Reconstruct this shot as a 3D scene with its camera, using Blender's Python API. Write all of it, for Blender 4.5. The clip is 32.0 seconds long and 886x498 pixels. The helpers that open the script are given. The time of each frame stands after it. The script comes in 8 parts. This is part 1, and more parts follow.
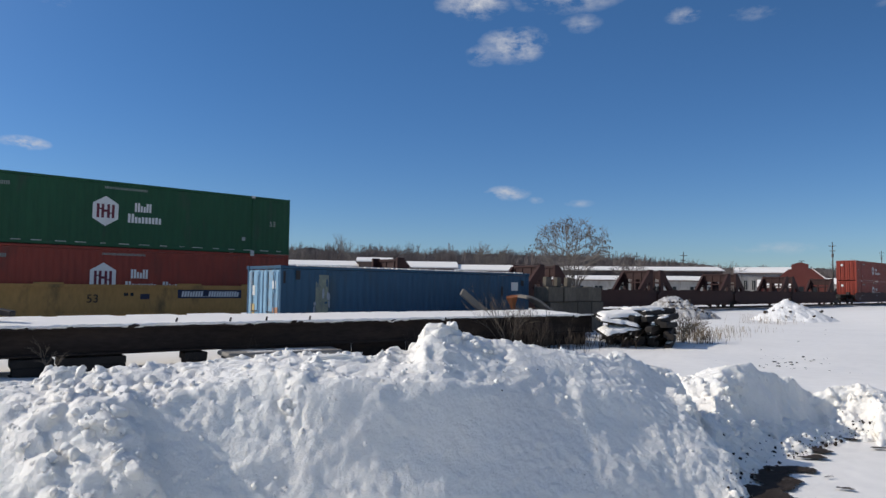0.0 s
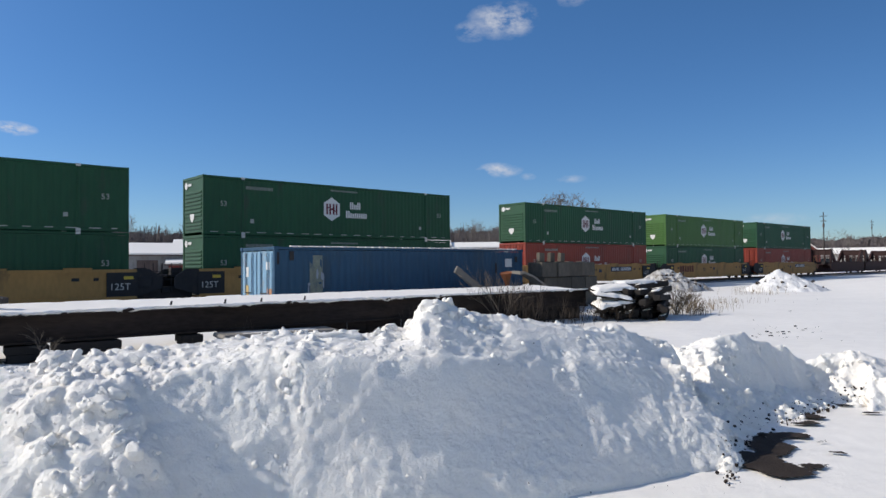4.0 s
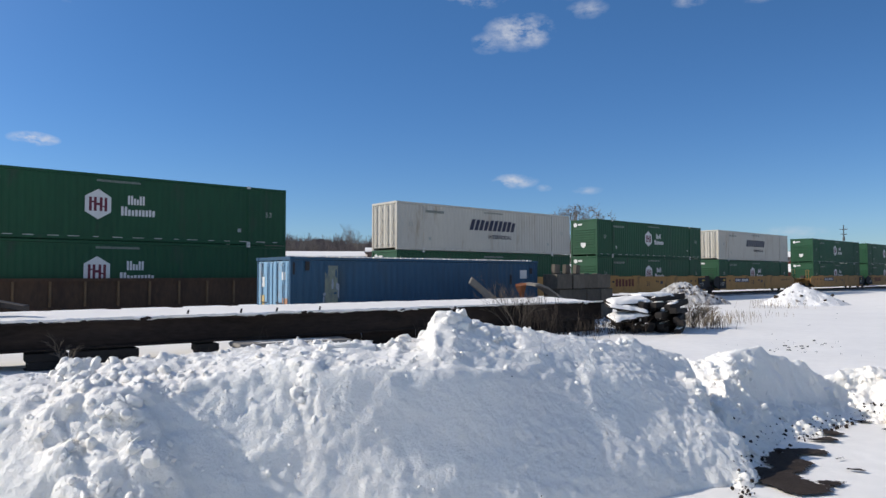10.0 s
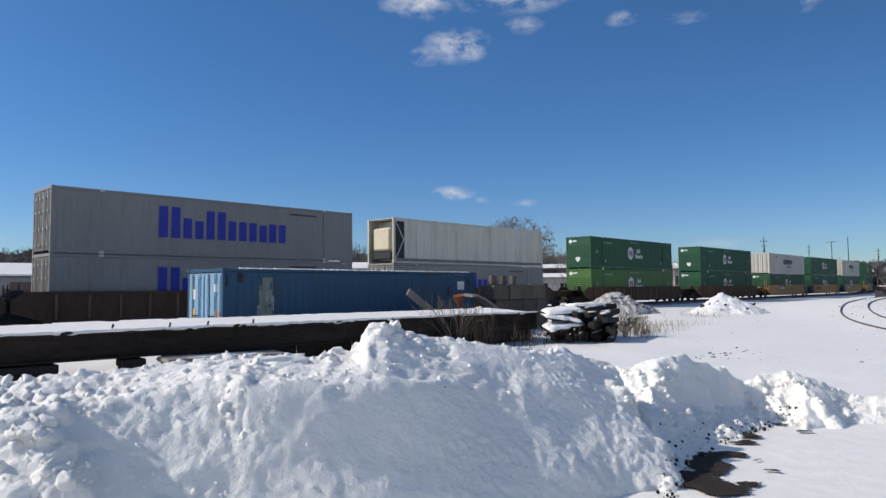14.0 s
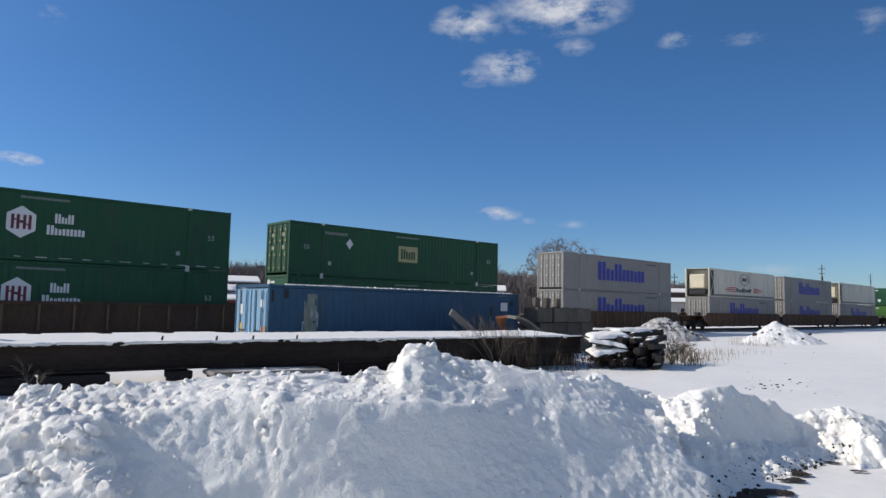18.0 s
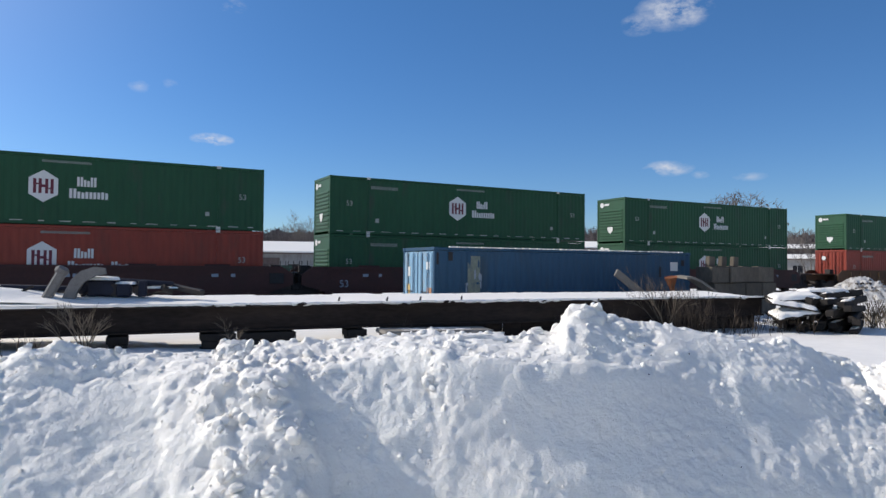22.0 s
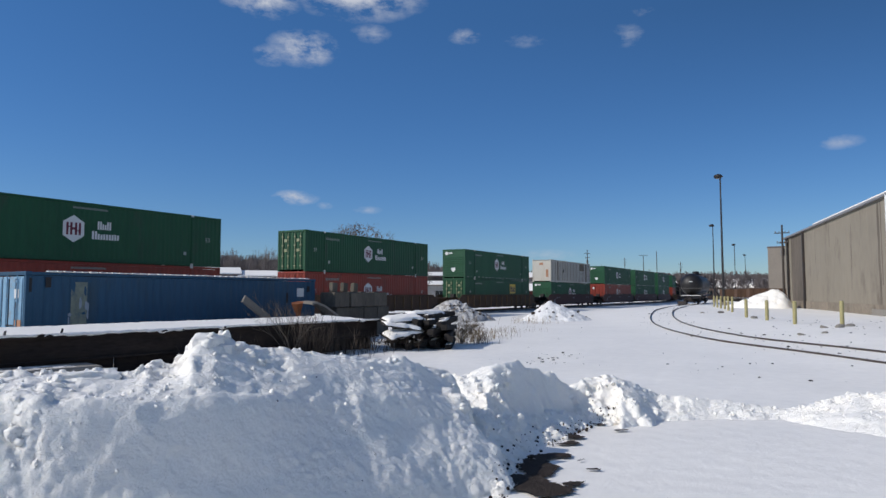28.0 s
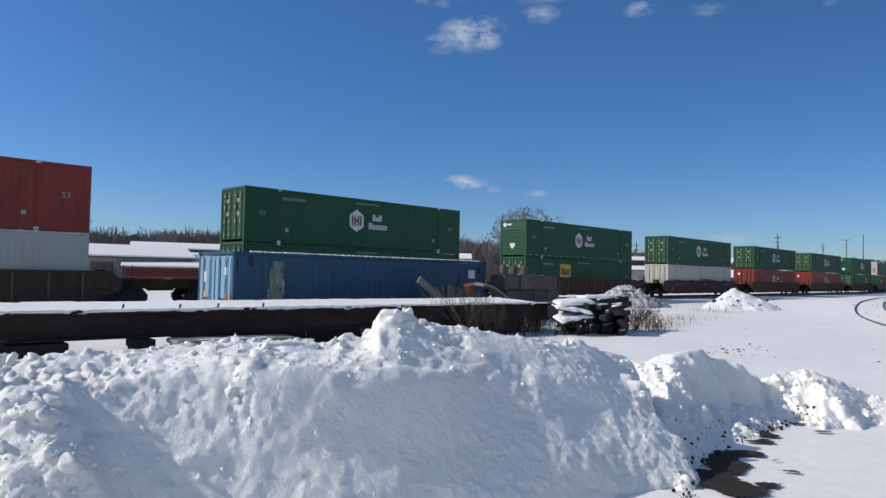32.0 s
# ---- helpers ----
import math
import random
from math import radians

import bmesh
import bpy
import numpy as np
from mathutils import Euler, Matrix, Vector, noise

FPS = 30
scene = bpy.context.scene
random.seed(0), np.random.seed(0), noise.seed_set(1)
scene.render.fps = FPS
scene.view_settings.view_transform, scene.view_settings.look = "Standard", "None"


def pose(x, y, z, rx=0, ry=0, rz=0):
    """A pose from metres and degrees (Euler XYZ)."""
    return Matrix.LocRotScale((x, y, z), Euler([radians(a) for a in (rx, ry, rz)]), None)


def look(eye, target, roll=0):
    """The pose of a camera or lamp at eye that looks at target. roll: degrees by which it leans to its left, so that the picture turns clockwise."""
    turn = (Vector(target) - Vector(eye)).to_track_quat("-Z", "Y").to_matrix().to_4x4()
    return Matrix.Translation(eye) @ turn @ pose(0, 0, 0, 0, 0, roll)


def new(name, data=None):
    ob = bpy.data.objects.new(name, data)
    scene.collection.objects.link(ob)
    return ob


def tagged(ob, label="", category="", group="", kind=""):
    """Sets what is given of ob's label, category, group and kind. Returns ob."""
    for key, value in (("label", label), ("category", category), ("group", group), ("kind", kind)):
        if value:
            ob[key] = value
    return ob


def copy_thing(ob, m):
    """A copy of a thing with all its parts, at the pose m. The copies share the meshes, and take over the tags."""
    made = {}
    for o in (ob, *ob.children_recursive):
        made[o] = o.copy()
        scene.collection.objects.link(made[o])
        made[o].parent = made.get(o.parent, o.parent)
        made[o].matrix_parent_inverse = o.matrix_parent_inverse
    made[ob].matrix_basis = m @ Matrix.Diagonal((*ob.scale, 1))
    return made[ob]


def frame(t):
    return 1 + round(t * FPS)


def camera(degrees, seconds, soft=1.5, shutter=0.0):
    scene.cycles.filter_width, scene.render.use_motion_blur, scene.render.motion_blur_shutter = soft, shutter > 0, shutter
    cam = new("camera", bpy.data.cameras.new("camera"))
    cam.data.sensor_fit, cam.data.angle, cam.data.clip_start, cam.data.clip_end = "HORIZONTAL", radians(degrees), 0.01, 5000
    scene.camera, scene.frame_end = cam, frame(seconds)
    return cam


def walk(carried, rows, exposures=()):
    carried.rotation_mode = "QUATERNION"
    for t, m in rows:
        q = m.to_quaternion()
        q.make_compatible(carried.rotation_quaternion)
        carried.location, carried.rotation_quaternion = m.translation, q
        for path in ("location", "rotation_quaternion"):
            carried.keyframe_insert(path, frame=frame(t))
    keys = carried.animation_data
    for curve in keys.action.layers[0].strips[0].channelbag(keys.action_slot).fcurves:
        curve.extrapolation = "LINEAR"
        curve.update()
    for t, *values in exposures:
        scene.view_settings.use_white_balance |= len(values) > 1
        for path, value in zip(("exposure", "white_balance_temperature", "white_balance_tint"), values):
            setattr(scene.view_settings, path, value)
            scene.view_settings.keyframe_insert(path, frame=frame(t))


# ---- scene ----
cam = camera(67.66, 32.0)
PATH = [
    (0.0, pose(-0.038, -0.016, 1.759, 93.274, -0.710, -0.041)),
    (0.5, pose(-0.034, -0.011, 1.752, 92.839, -0.135, -0.760)),
    (1.0, pose(-0.041, -0.013, 1.755, 92.371, -0.054, -1.318)),
    (1.5, pose(-0.036, -0.013, 1.754, 92.136, 0.270, -1.718)),
    (2.0, pose(-0.024, -0.016, 1.752, 92.174, 1.228, -2.171)),
    (2.5, pose(0.003, -0.023, 1.740, 92.283, 1.353, -3.001)),
    (3.0, pose(-0.010, -0.019, 1.746, 92.131, 1.414, -3.770)),
    (3.5, pose(-0.045, -0.011, 1.745, 91.823, 0.982, -2.888)),
    (4.0, pose(-0.047, -0.006, 1.741, 91.388, 0.523, -0.580)),
    (4.5, pose(-0.032, 0.008, 1.737, 91.030, 0.264, 0.228)),
    (6.5, pose(-0.026, 0.014, 1.738, 91.179, 0.582, 0.547)),
    (7.0, pose(-0.058, 0.009, 1.737, 90.974, 0.476, 1.380)),
    (7.5, pose(-0.058, 0.001, 1.739, 90.912, 0.135, 2.380)),
    (8.0, pose(-0.050, 0.007, 1.741, 90.929, 0.132, 2.356)),
    (8.5, pose(-0.022, -0.010, 1.745, 91.188, 0.301, 1.110)),
    (9.0, pose(-0.023, -0.021, 1.746, 91.645, 0.290, -0.282)),
    (9.5, pose(-0.035, -0.028, 1.738, 92.090, 0.151, 0.150)),
    (10.0, pose(-0.037, -0.037, 1.745, 92.345, 0.109, 0.718)),
    (10.5, pose(-0.031, -0.033, 1.747, 92.468, 0.177, 1.396)),
    (11.0, pose(-0.025, -0.038, 1.744, 92.573, 0.160, 2.049)),
    (11.5, pose(-0.013, -0.041, 1.744, 92.572, 0.614, 1.907)),
    (12.0, pose(-0.005, -0.038, 1.742, 92.787, 0.883, -0.646)),
    (12.5, pose(-0.002, -0.047, 1.747, 92.951, 1.007, -1.882)),
    (13.0, pose(0.011, -0.061, 1.749, 93.225, 0.852, -2.729)),
    (13.5, pose(0.001, -0.056, 1.755, 93.360, 0.959, -3.594)),
    (14.0, pose(0.008, -0.053, 1.745, 93.306, 0.401, -4.575)),
    (14.5, pose(0.011, -0.063, 1.737, 92.957, 0.882, -6.844)),
    (16.5, pose(-0.000, -0.068, 1.752, 93.601, -0.276, -7.863)),
    (17.0, pose(0.024, -0.074, 1.754, 93.909, -0.433, -7.743)),
    (17.5, pose(0.028, -0.064, 1.760, 94.312, -0.961, -7.414)),
    (18.0, pose(0.074, -0.067, 1.768, 94.993, -1.127, -0.727)),
    (18.5, pose(0.051, -0.050, 1.748, 95.715, -1.077, 5.459)),
    (19.0, pose(0.002, -0.034, 1.752, 92.145, -0.907, 13.936)),
    (19.5, pose(0.038, -0.016, 1.754, 91.446, -0.682, 16.162)),
    (20.0, pose(0.061, 0.004, 1.758, 91.075, 0.170, 14.350)),
    (20.5, pose(0.063, 0.001, 1.763, 91.021, 0.496, 12.600)),
    (21.0, pose(0.053, 0.012, 1.763, 91.174, 0.251, 12.165)),
    (21.5, pose(0.056, 0.006, 1.756, 91.332, -0.228, 12.698)),
    (22.0, pose(0.075, 0.001, 1.757, 91.475, -0.467, 13.263)),
    (22.5, pose(0.068, 0.000, 1.763, 91.543, -0.832, 13.573)),
    (23.0, pose(0.063, -0.003, 1.750, 91.688, -0.868, 13.249)),
    (23.5, pose(0.072, 0.004, 1.756, 91.644, -0.797, 12.429)),
    (24.0, pose(0.012, 0.015, 1.759, 91.861, -0.745, 7.387)),
    (24.5, pose(-0.074, 0.034, 1.755, 92.843, -0.456, -1.019)),
    (25.0, pose(-0.066, 0.063, 1.749, 93.292, -0.958, -5.266)),
    (25.5, pose(-0.050, 0.067, 1.745, 93.351, -2.983, -11.961)),
    (27.5, pose(0.062, 0.076, 1.762, 93.528, -1.390, -16.222)),
    (28.0, pose(0.050, 0.073, 1.754, 93.877, 0.018, -18.214)),
    (28.5, pose(0.045, 0.062, 1.762, 94.375, 0.909, -19.676)),
    (29.0, pose(0.058, 0.062, 1.759, 94.804, 1.425, -20.400)),
    (29.5, pose(0.031, 0.076, 1.756, 94.830, 1.179, -17.578)),
    (30.0, pose(0.024, 0.081, 1.752, 94.123, 0.540, -15.083)),
    (30.5, pose(-0.001, 0.090, 1.754, 93.969, 0.036, -12.225)),
    (31.0, pose(-0.024, 0.093, 1.746, 93.497, -0.365, -7.806)),
    (31.5, pose(-0.023, 0.100, 1.741, 92.888, -0.617, -4.968)),
    (32.0, pose(-0.023, 0.107, 1.735, 92.307, -1.035, -3.736)),
]
EXPOSURES = [(0.0, -0.29, 6830), (2.0, -0.19, 6830), (4.5, -0.09, 6880), (8.0, -0.04, 6880), (11.0, -0.08, 6770), (14.0, -0.15, 6720), (17.0, -0.25, 6620), (18.0, -0.2, 6720), (19.0, 0.02, 6820), (20.0, -0.03, 6800), (23.0, 0.02, 6820), (24.0, 0.04, 6850), (25.0, -0.14, 6680), (28.0, -0.34, 6500), (29.0, -0.38, 6450), (30.5, -0.40, 6400), (31.3, -0.37, 6430), (32.0, -0.22, 6520)]
walk(cam, PATH, [(t, e, k, 10) for t, e, k in EXPOSURES])

# ---- light ----
SUN_TO = Vector((-1.0, 0.025, 0.0)).normalized()
SUN_EL = radians(33.0)
world = bpy.data.worlds.new("winter_sky")
scene.world = world
world.use_nodes = True
wn, wl = world.node_tree.nodes, world.node_tree.links
wn.clear()
w_out = wn.new("ShaderNodeOutputWorld")
w_bg = wn.new("ShaderNodeBackground")
w_bg.inputs["Strength"].default_value = 0.088
sky = wn.new("ShaderNodeTexSky")
sky.sky_type = "NISHITA"
sky.sun_disc = False
sky.sun_elevation = SUN_EL
sky.sun_rotation = -math.atan2(SUN_TO.x, SUN_TO.y)
sky.air_density, sky.dust_density, sky.ozone_density, sky.altitude = 1.0, 0.0, 1.6, 120.0
w_coord = wn.new("ShaderNodeTexCoord")


def wmath(op, a, b=None, c=None, clamp=False):
    n = wn.new("ShaderNodeMath")
    n.operation, n.use_clamp = op, clamp
    for slot, v in zip(n.inputs, (a, b, c)):
        if v is None:
            continue
        if isinstance(v, (int, float)):
            slot.default_value = v
        else:
            wl.new(v, slot)
    return n.outputs[0]


# fair-weather clouds, then unseen ones added for fill: azimuth, elevation, half width, half height (degrees), density
CLOUDS = [
    (6.1, 20.4, 2.6, 1.3, 0.95), (3.2, 19.6, 1.3, 0.8, 0.6), (2.4, 23.8, 2.9, 1.3, 0.9), (10.8, 24.8, 5.2, 1.8, 0.9), (11.8, 21.8, 1.6, 0.7, 0.45),
    (5.4, 8.1, 1.8, 0.55, 0.9), (8.0, 7.5, 0.7, 0.3, 0.38), (11.6, 7.2, 1.3, 0.35, 0.35), (-32.7, 10.1, 1.4, 0.45, 1.4),
    (20.3, 21.7, 1.5, 0.6, 0.5), (25.5, 21.2, 1.8, 0.6, 0.3), (34.2, 21.0, 1.7, 0.9, 0.33), (35.6, 22.8, 1.2, 0.6, 0.28),
    (49.5, 11.2, 1.5, 0.5, 0.38), (-31.3, 20.6, 1.2, 0.7, 0.4), (-38.2, 13.8, 0.8, 0.5, 0.35), (-36.0, 14.2, 0.7, 0.4, 0.3),
    (-47.0, 3.4, 6.5, 0.7, 0.6), (-33.3, 5.7, 1.7, 0.40, 1.5), (-37.2, 4.05, 2.8, 0.40, 1.3), (-31.6, 3.7, 2.6, 0.5, 0.6), (-34.8, 4.6, 0.6, 0.25, 0.8), (27.0, 3.3, 3.5, 0.5, 0.3), (-64.0, 14.0, 9.0, 2.5, 0.8),
    # out of view, added to throw pale fill on the shaded snow faces
    (75.0, 18.0, 12.0, 3.0, 0.9), (100.0, 30.0, 14.0, 5.0, 0.9), (-110.0, 22.0, 12.0, 4.0, 0.8), (160.0, 26.0, 16.0, 5.0, 0.8), (180.0, 48.0, 34.0, 10.0, 1.1), (125.0, 52.0, 24.0, 9.0, 1.0), (-150.0, 40.0, 26.0, 8.0, 1.0), (145.0, 13.0, 28.0, 6.0, 1.0), (-170.0, 14.0, 22.0, 6.0, 1.0), (95.0, 14.0, 18.0, 5.0, 1.0), (80.0, 44.0, 18.0, 6.0, 0.9),
]
sep = wn.new("ShaderNodeSeparateXYZ")
wl.new(w_coord.outputs["Generated"], sep.inputs[0])
az_deg = wmath("MULTIPLY", wmath("ARCTAN2", sep.outputs["X"], sep.outputs["Y"]), 57.29578)
el_deg = wmath("MULTIPLY", wmath("ARCSINE", sep.outputs["Z"]), 57.29578)
wisp = wn.new("ShaderNodeTexNoise")
wisp.inputs["Scale"].default_value, wisp.inputs["Detail"].default_value, wisp.inputs["Roughness"].default_value = 22.0, 7.0, 0.62
stretch = wn.new("ShaderNodeMapping")
stretch.inputs["Scale"].default_value = (1.0, 1.0, 2.0)
wl.new(w_coord.outputs["Generated"], stretch.inputs[0])
wl.new(stretch.outputs[0], wisp.inputs["Vector"])
total = None
for ca, ce, hw, hh, dens in CLOUDS:
    dx = wmath("MULTIPLY", wmath("SUBTRACT", az_deg, ca), 1.0 / hw)
    dy = wmath("MULTIPLY", wmath("SUBTRACT", el_deg, ce), 1.0 / hh)
    d2 = wmath("ADD", wmath("MULTIPLY", dx, dx), wmath("MULTIPLY", dy, dy))
    blob = wmath("MULTIPLY", wmath("SUBTRACT", 1.0, wmath("MULTIPLY", wmath("SQRT", d2), 0.72), clamp=True), dens)
    total = blob if total is None else wmath("MAXIMUM", total, blob)
wispy = wmath("MULTIPLY", wmath("SUBTRACT", wisp.outputs["Fac"], 0.38), 3.6, clamp=True)
cover = wmath("MULTIPLY", wmath("SUBTRACT", wmath("MULTIPLY", total, wmath("ADD", wispy, 0.10)), 0.05), 1.5, clamp=True)
w_mix = wn.new("ShaderNodeMix")
w_mix.data_type = "RGBA"
wl.new(cover, w_mix.inputs["Factor"])
deep = wn.new("ShaderNodeHueSaturation")
deep.inputs["Saturation"].default_value = 1.3
wl.new(sky.outputs[0], deep.inputs["Color"])
haze = wn.new("ShaderNodeMix")
haze.data_type, haze.blend_type = "RGBA", "ADD"
haze.inputs["Factor"].default_value = 1.0
haze.inputs["B"].default_value = (0.25, 0.61, 1.29, 1)
# the band near the horizon leans to blue
tint = wn.new("ShaderNodeMix")
tint.data_type = "RGBA"
tint.inputs["A"].default_value = (0.57, 0.77, 1.14, 1)
tint.inputs["B"].default_value = (0.65, 0.82, 1.06, 1)
wl.new(wmath("MULTIPLY", el_deg, 1.0 / 24.0, clamp=True), tint.inputs["Factor"])
cool = wn.new("ShaderNodeMix")
cool.data_type, cool.blend_type = "RGBA", "MULTIPLY"
cool.inputs["Factor"].default_value = 1.0
wl.new(tint.outputs["Result"], cool.inputs["B"])
# the sky is brighter on the sun's side
glow = wn.new("ShaderNodeVectorMath")
glow.operation = "SCALE"
wl.new(deep.outputs[0], glow.inputs[0])
wl.new(wmath("SUBTRACT", 1.00, wmath("MULTIPLY", wmath("MULTIPLY", sep.outputs["X"], 0.80), wmath("MULTIPLY_ADD", el_deg, 0.04, 0.1, clamp=True))), glow.inputs["Scale"])
wl.new(glow.outputs[0], cool.inputs["A"])
wl.new(cool.outputs["Result"], haze.inputs["A"])
# the pale ring of sky round the sun
toward = wn.new("ShaderNodeVectorMath")
toward.operation = "DOT_PRODUCT"
wl.new(w_coord.outputs["Generated"], toward.inputs[0])
toward.inputs[1].default_value = SUN_TO * math.cos(SUN_EL) + Vector((0, 0, math.sin(SUN_EL)))
ring = wn.new("ShaderNodeVectorMath")
ring.operation = "SCALE"
ring.inputs[0].default_value = (12.0, 11.0, 9.5)
wl.new(wmath("POWER", wmath("MAXIMUM", toward.outputs["Value"], 0.0), 9.0), ring.inputs["Scale"])
aureole = wn.new("ShaderNodeVectorMath")
wl.new(haze.outputs["Result"], aureole.inputs[0])
wl.new(ring.outputs[0], aureole.inputs[1])
wl.new(aureole.outputs[0], w_mix.inputs["A"])
w_mix.inputs["B"].default_value = (7.5, 8.0, 9.1, 1)
wl.new(w_mix.outputs["Result"], w_bg.inputs["Color"])
wl.new(w_bg.outputs[0], w_out.inputs[0])

sun = new("sun", bpy.data.lights.new("sun", "SUN"))
sun.data.energy, sun.data.angle, sun.data.color = 4.05, radians(0.55), (1.0, 0.96, 0.905)
sun.matrix_world = look((0, 0, 0), -(SUN_TO * math.cos(SUN_EL) + Vector((0, 0, math.sin(SUN_EL)))))


# ---- materials ----
def mat(name, colour, rough=0.6, metal=0.0, vary=0.25, scale=3.0, bump=0.0, bump_scale=40.0, dirt=None, dirt_amount=0.0, dirt_scale=1.2,
        stretch=(1, 1, 1), spec=0.4, dirt_width=None, per_object=0.0):
    m = bpy.data.materials.new(name)
    m.use_nodes = True
    nt = m.node_tree
    n, l = nt.nodes, nt.links
    bsdf = n["Principled BSDF"]
    bsdf.inputs["Roughness"].default_value = rough
    bsdf.inputs["Metallic"].default_value = metal
    bsdf.inputs["Specular IOR Level"].default_value = spec
    co = n.new("ShaderNodeTexCoord")
    mp = n.new("ShaderNodeMapping")
    mp.inputs["Scale"].default_value = stretch
    l.new(co.outputs["Object"], mp.inputs[0])
    big = n.new("ShaderNodeTexNoise")
    big.inputs["Scale"].default_value, big.inputs["Detail"].default_value, big.inputs["Roughness"].default_value = scale, 6.0, 0.6
    l.new(mp.outputs[0], big.inputs["Vector"])
    fine = n.new("ShaderNodeTexNoise")
    fine.inputs["Scale"].default_value, fine.inputs["Detail"].default_value = scale * 11.0, 3.0
    l.new(mp.outputs[0], fine.inputs["Vector"])
    ramp = n.new("ShaderNodeMapRange")
    ramp.inputs["To Min"].default_value, ramp.inputs["To Max"].default_value = 1.0 - vary, 1.0 + vary
    mixn = n.new("ShaderNodeMath")
    mixn.operation = "MULTIPLY_ADD"
    l.new(fine.outputs["Fac"], mixn.inputs[0])
    mixn.inputs[1].default_value = 0.45
    half = n.new("ShaderNodeMath")
    half.operation = "MULTIPLY"
    l.new(big.outputs["Fac"], half.inputs[0])
    half.inputs[1].default_value = 0.55
    l.new(half.outputs[0], mixn.inputs[2])
    ramp.inputs["From Min"].default_value, ramp.inputs["From Max"].default_value = 0.3, 0.7
    l.new(mixn.outputs[0], ramp.inputs["Value"])
    tint = n.new("ShaderNodeVectorMath")
    tint.operation = "SCALE"
    tint.inputs[0].default_value = colour
    l.new(ramp.outputs[0], tint.inputs["Scale"])
    col = tint.outputs[0]
    if per_object:
        info = n.new("ShaderNodeObjectInfo")
        rr = n.new("ShaderNodeMapRange")
        rr.inputs["To Min"].default_value, rr.inputs["To Max"].default_value = 1.0 - per_object, 1.0 + per_object
        l.new(info.outputs["Random"], rr.inputs["Value"])
        t2 = n.new("ShaderNodeVectorMath")
        t2.operation = "SCALE"
        l.new(col, t2.inputs[0])
        l.new(rr.outputs[0], t2.inputs["Scale"])
        col = t2.outputs[0]
    if dirt is not None:
        dn = n.new("ShaderNodeTexNoise")
        dn.inputs["Scale"].default_value, dn.inputs["Detail"].default_value, dn.inputs["Roughness"].default_value = dirt_scale, 8.0, 0.7
        l.new(mp.outputs[0], dn.inputs["Vector"])
        dr = n.new("ShaderNodeMapRange")
        dr.inputs["From Min"].default_value, dr.inputs["From Max"].default_value = 0.62 - 0.25 * dirt_amount, 0.72 if dirt_width is None else 0.62 - 0.25 * dirt_amount + dirt_width
        dr.inputs["To Max"].default_value = 0.85
        l.new(dn.outputs["Fac"], dr.inputs["Value"])
        mx = n.new("ShaderNodeMix")
        mx.data_type = "RGBA"
        l.new(dr.outputs[0], mx.inputs["Factor"])
        l.new(col, mx.inputs["A"])
        mx.inputs["B"].default_value = (*dirt, 1)
        col = mx.outputs["Result"]
    l.new(col, bsdf.inputs["Base Color"])
    if bump:
        bn = n.new("ShaderNodeTexNoise")
        bn.inputs["Scale"].default_value, bn.inputs["Detail"].default_value, bn.inputs["Roughness"].default_value = bump_scale, 8.0, 0.65
        l.new(mp.outputs[0], bn.inputs["Vector"])
        bp = n.new("ShaderNodeBump")
        bp.inputs["Strength"].default_value, bp.inputs["Distance"].default_value = 1.0, bump
        l.new(bn.outputs["Fac"], bp.inputs["Height"])
        l.new(bp.outputs[0], bsdf.inputs["Normal"])
    return m


SNOW_C = (0.935, 0.89, 0.82)
M_SNOW = mat("snow", (0.885, 0.85, 0.788), 0.55, vary=0.07, scale=0.35, bump=0.014, bump_scale=4.0, dirt=(0.42, 0.37, 0.32), dirt_amount=-0.25, dirt_scale=9.0, spec=0.25)
M_SNOWBANK = mat("packed_snow", SNOW_C, 0.5, vary=0.04, scale=1.2, bump=0.028, bump_scale=14.0, dirt=(0.36, 0.31, 0.26), dirt_amount=-0.19, dirt_scale=7.0, spec=0.3)
# light soaks some way into packed snow
packed = M_SNOWBANK.node_tree.nodes["Principled BSDF"]
packed.inputs["Subsurface Weight"].default_value = 0.6
packed.inputs["Subsurface Radius"].default_value = (1.0, 1.0, 1.0)
packed.inputs["Subsurface Scale"].default_value = 0.011
M_SNOWTOP = mat("roof_snow", (0.93, 0.89, 0.82), 0.6, vary=0.02, scale=0.5, bump=0.02, bump_scale=3.0)
M_GREEN = mat("green_container_paint", (0.0085, 0.066, 0.027), 0.55, spec=0.35, vary=0.22, scale=0.35, bump=0.002, bump_scale=6, dirt=(0.035, 0.05, 0.035), dirt_amount=0.2, dirt_scale=0.8, stretch=(1, 1, 0.25), per_object=0.05)
M_LIME = mat("light_green_container_paint", (0.042, 0.125, 0.020), 0.5, vary=0.2, scale=0.35, dirt=(0.05, 0.07, 0.03), dirt_amount=0.2, dirt_scale=0.8, stretch=(1, 1, 0.25))
M_ORANGE = mat("orange_container_paint", (0.225, 0.030, 0.015), 0.5, vary=0.2, scale=0.4, dirt=(0.12, 0.03, 0.018), dirt_amount=0.3, dirt_scale=0.9, stretch=(1, 1, 0.25))
M_RED = mat("red_container_paint", (0.24, 0.031, 0.02), 0.5, vary=0.2, scale=0.4, dirt=(0.12, 0.03, 0.018), dirt_amount=0.3, dirt_scale=0.9, stretch=(1, 1, 0.25))
M_WHITE = mat("white_container_paint", (0.49, 0.465, 0.40), 0.5, vary=0.08, scale=0.5, dirt=(0.33, 0.26, 0.18), dirt_amount=0.35, dirt_scale=1.1, stretch=(1, 1, 0.2))
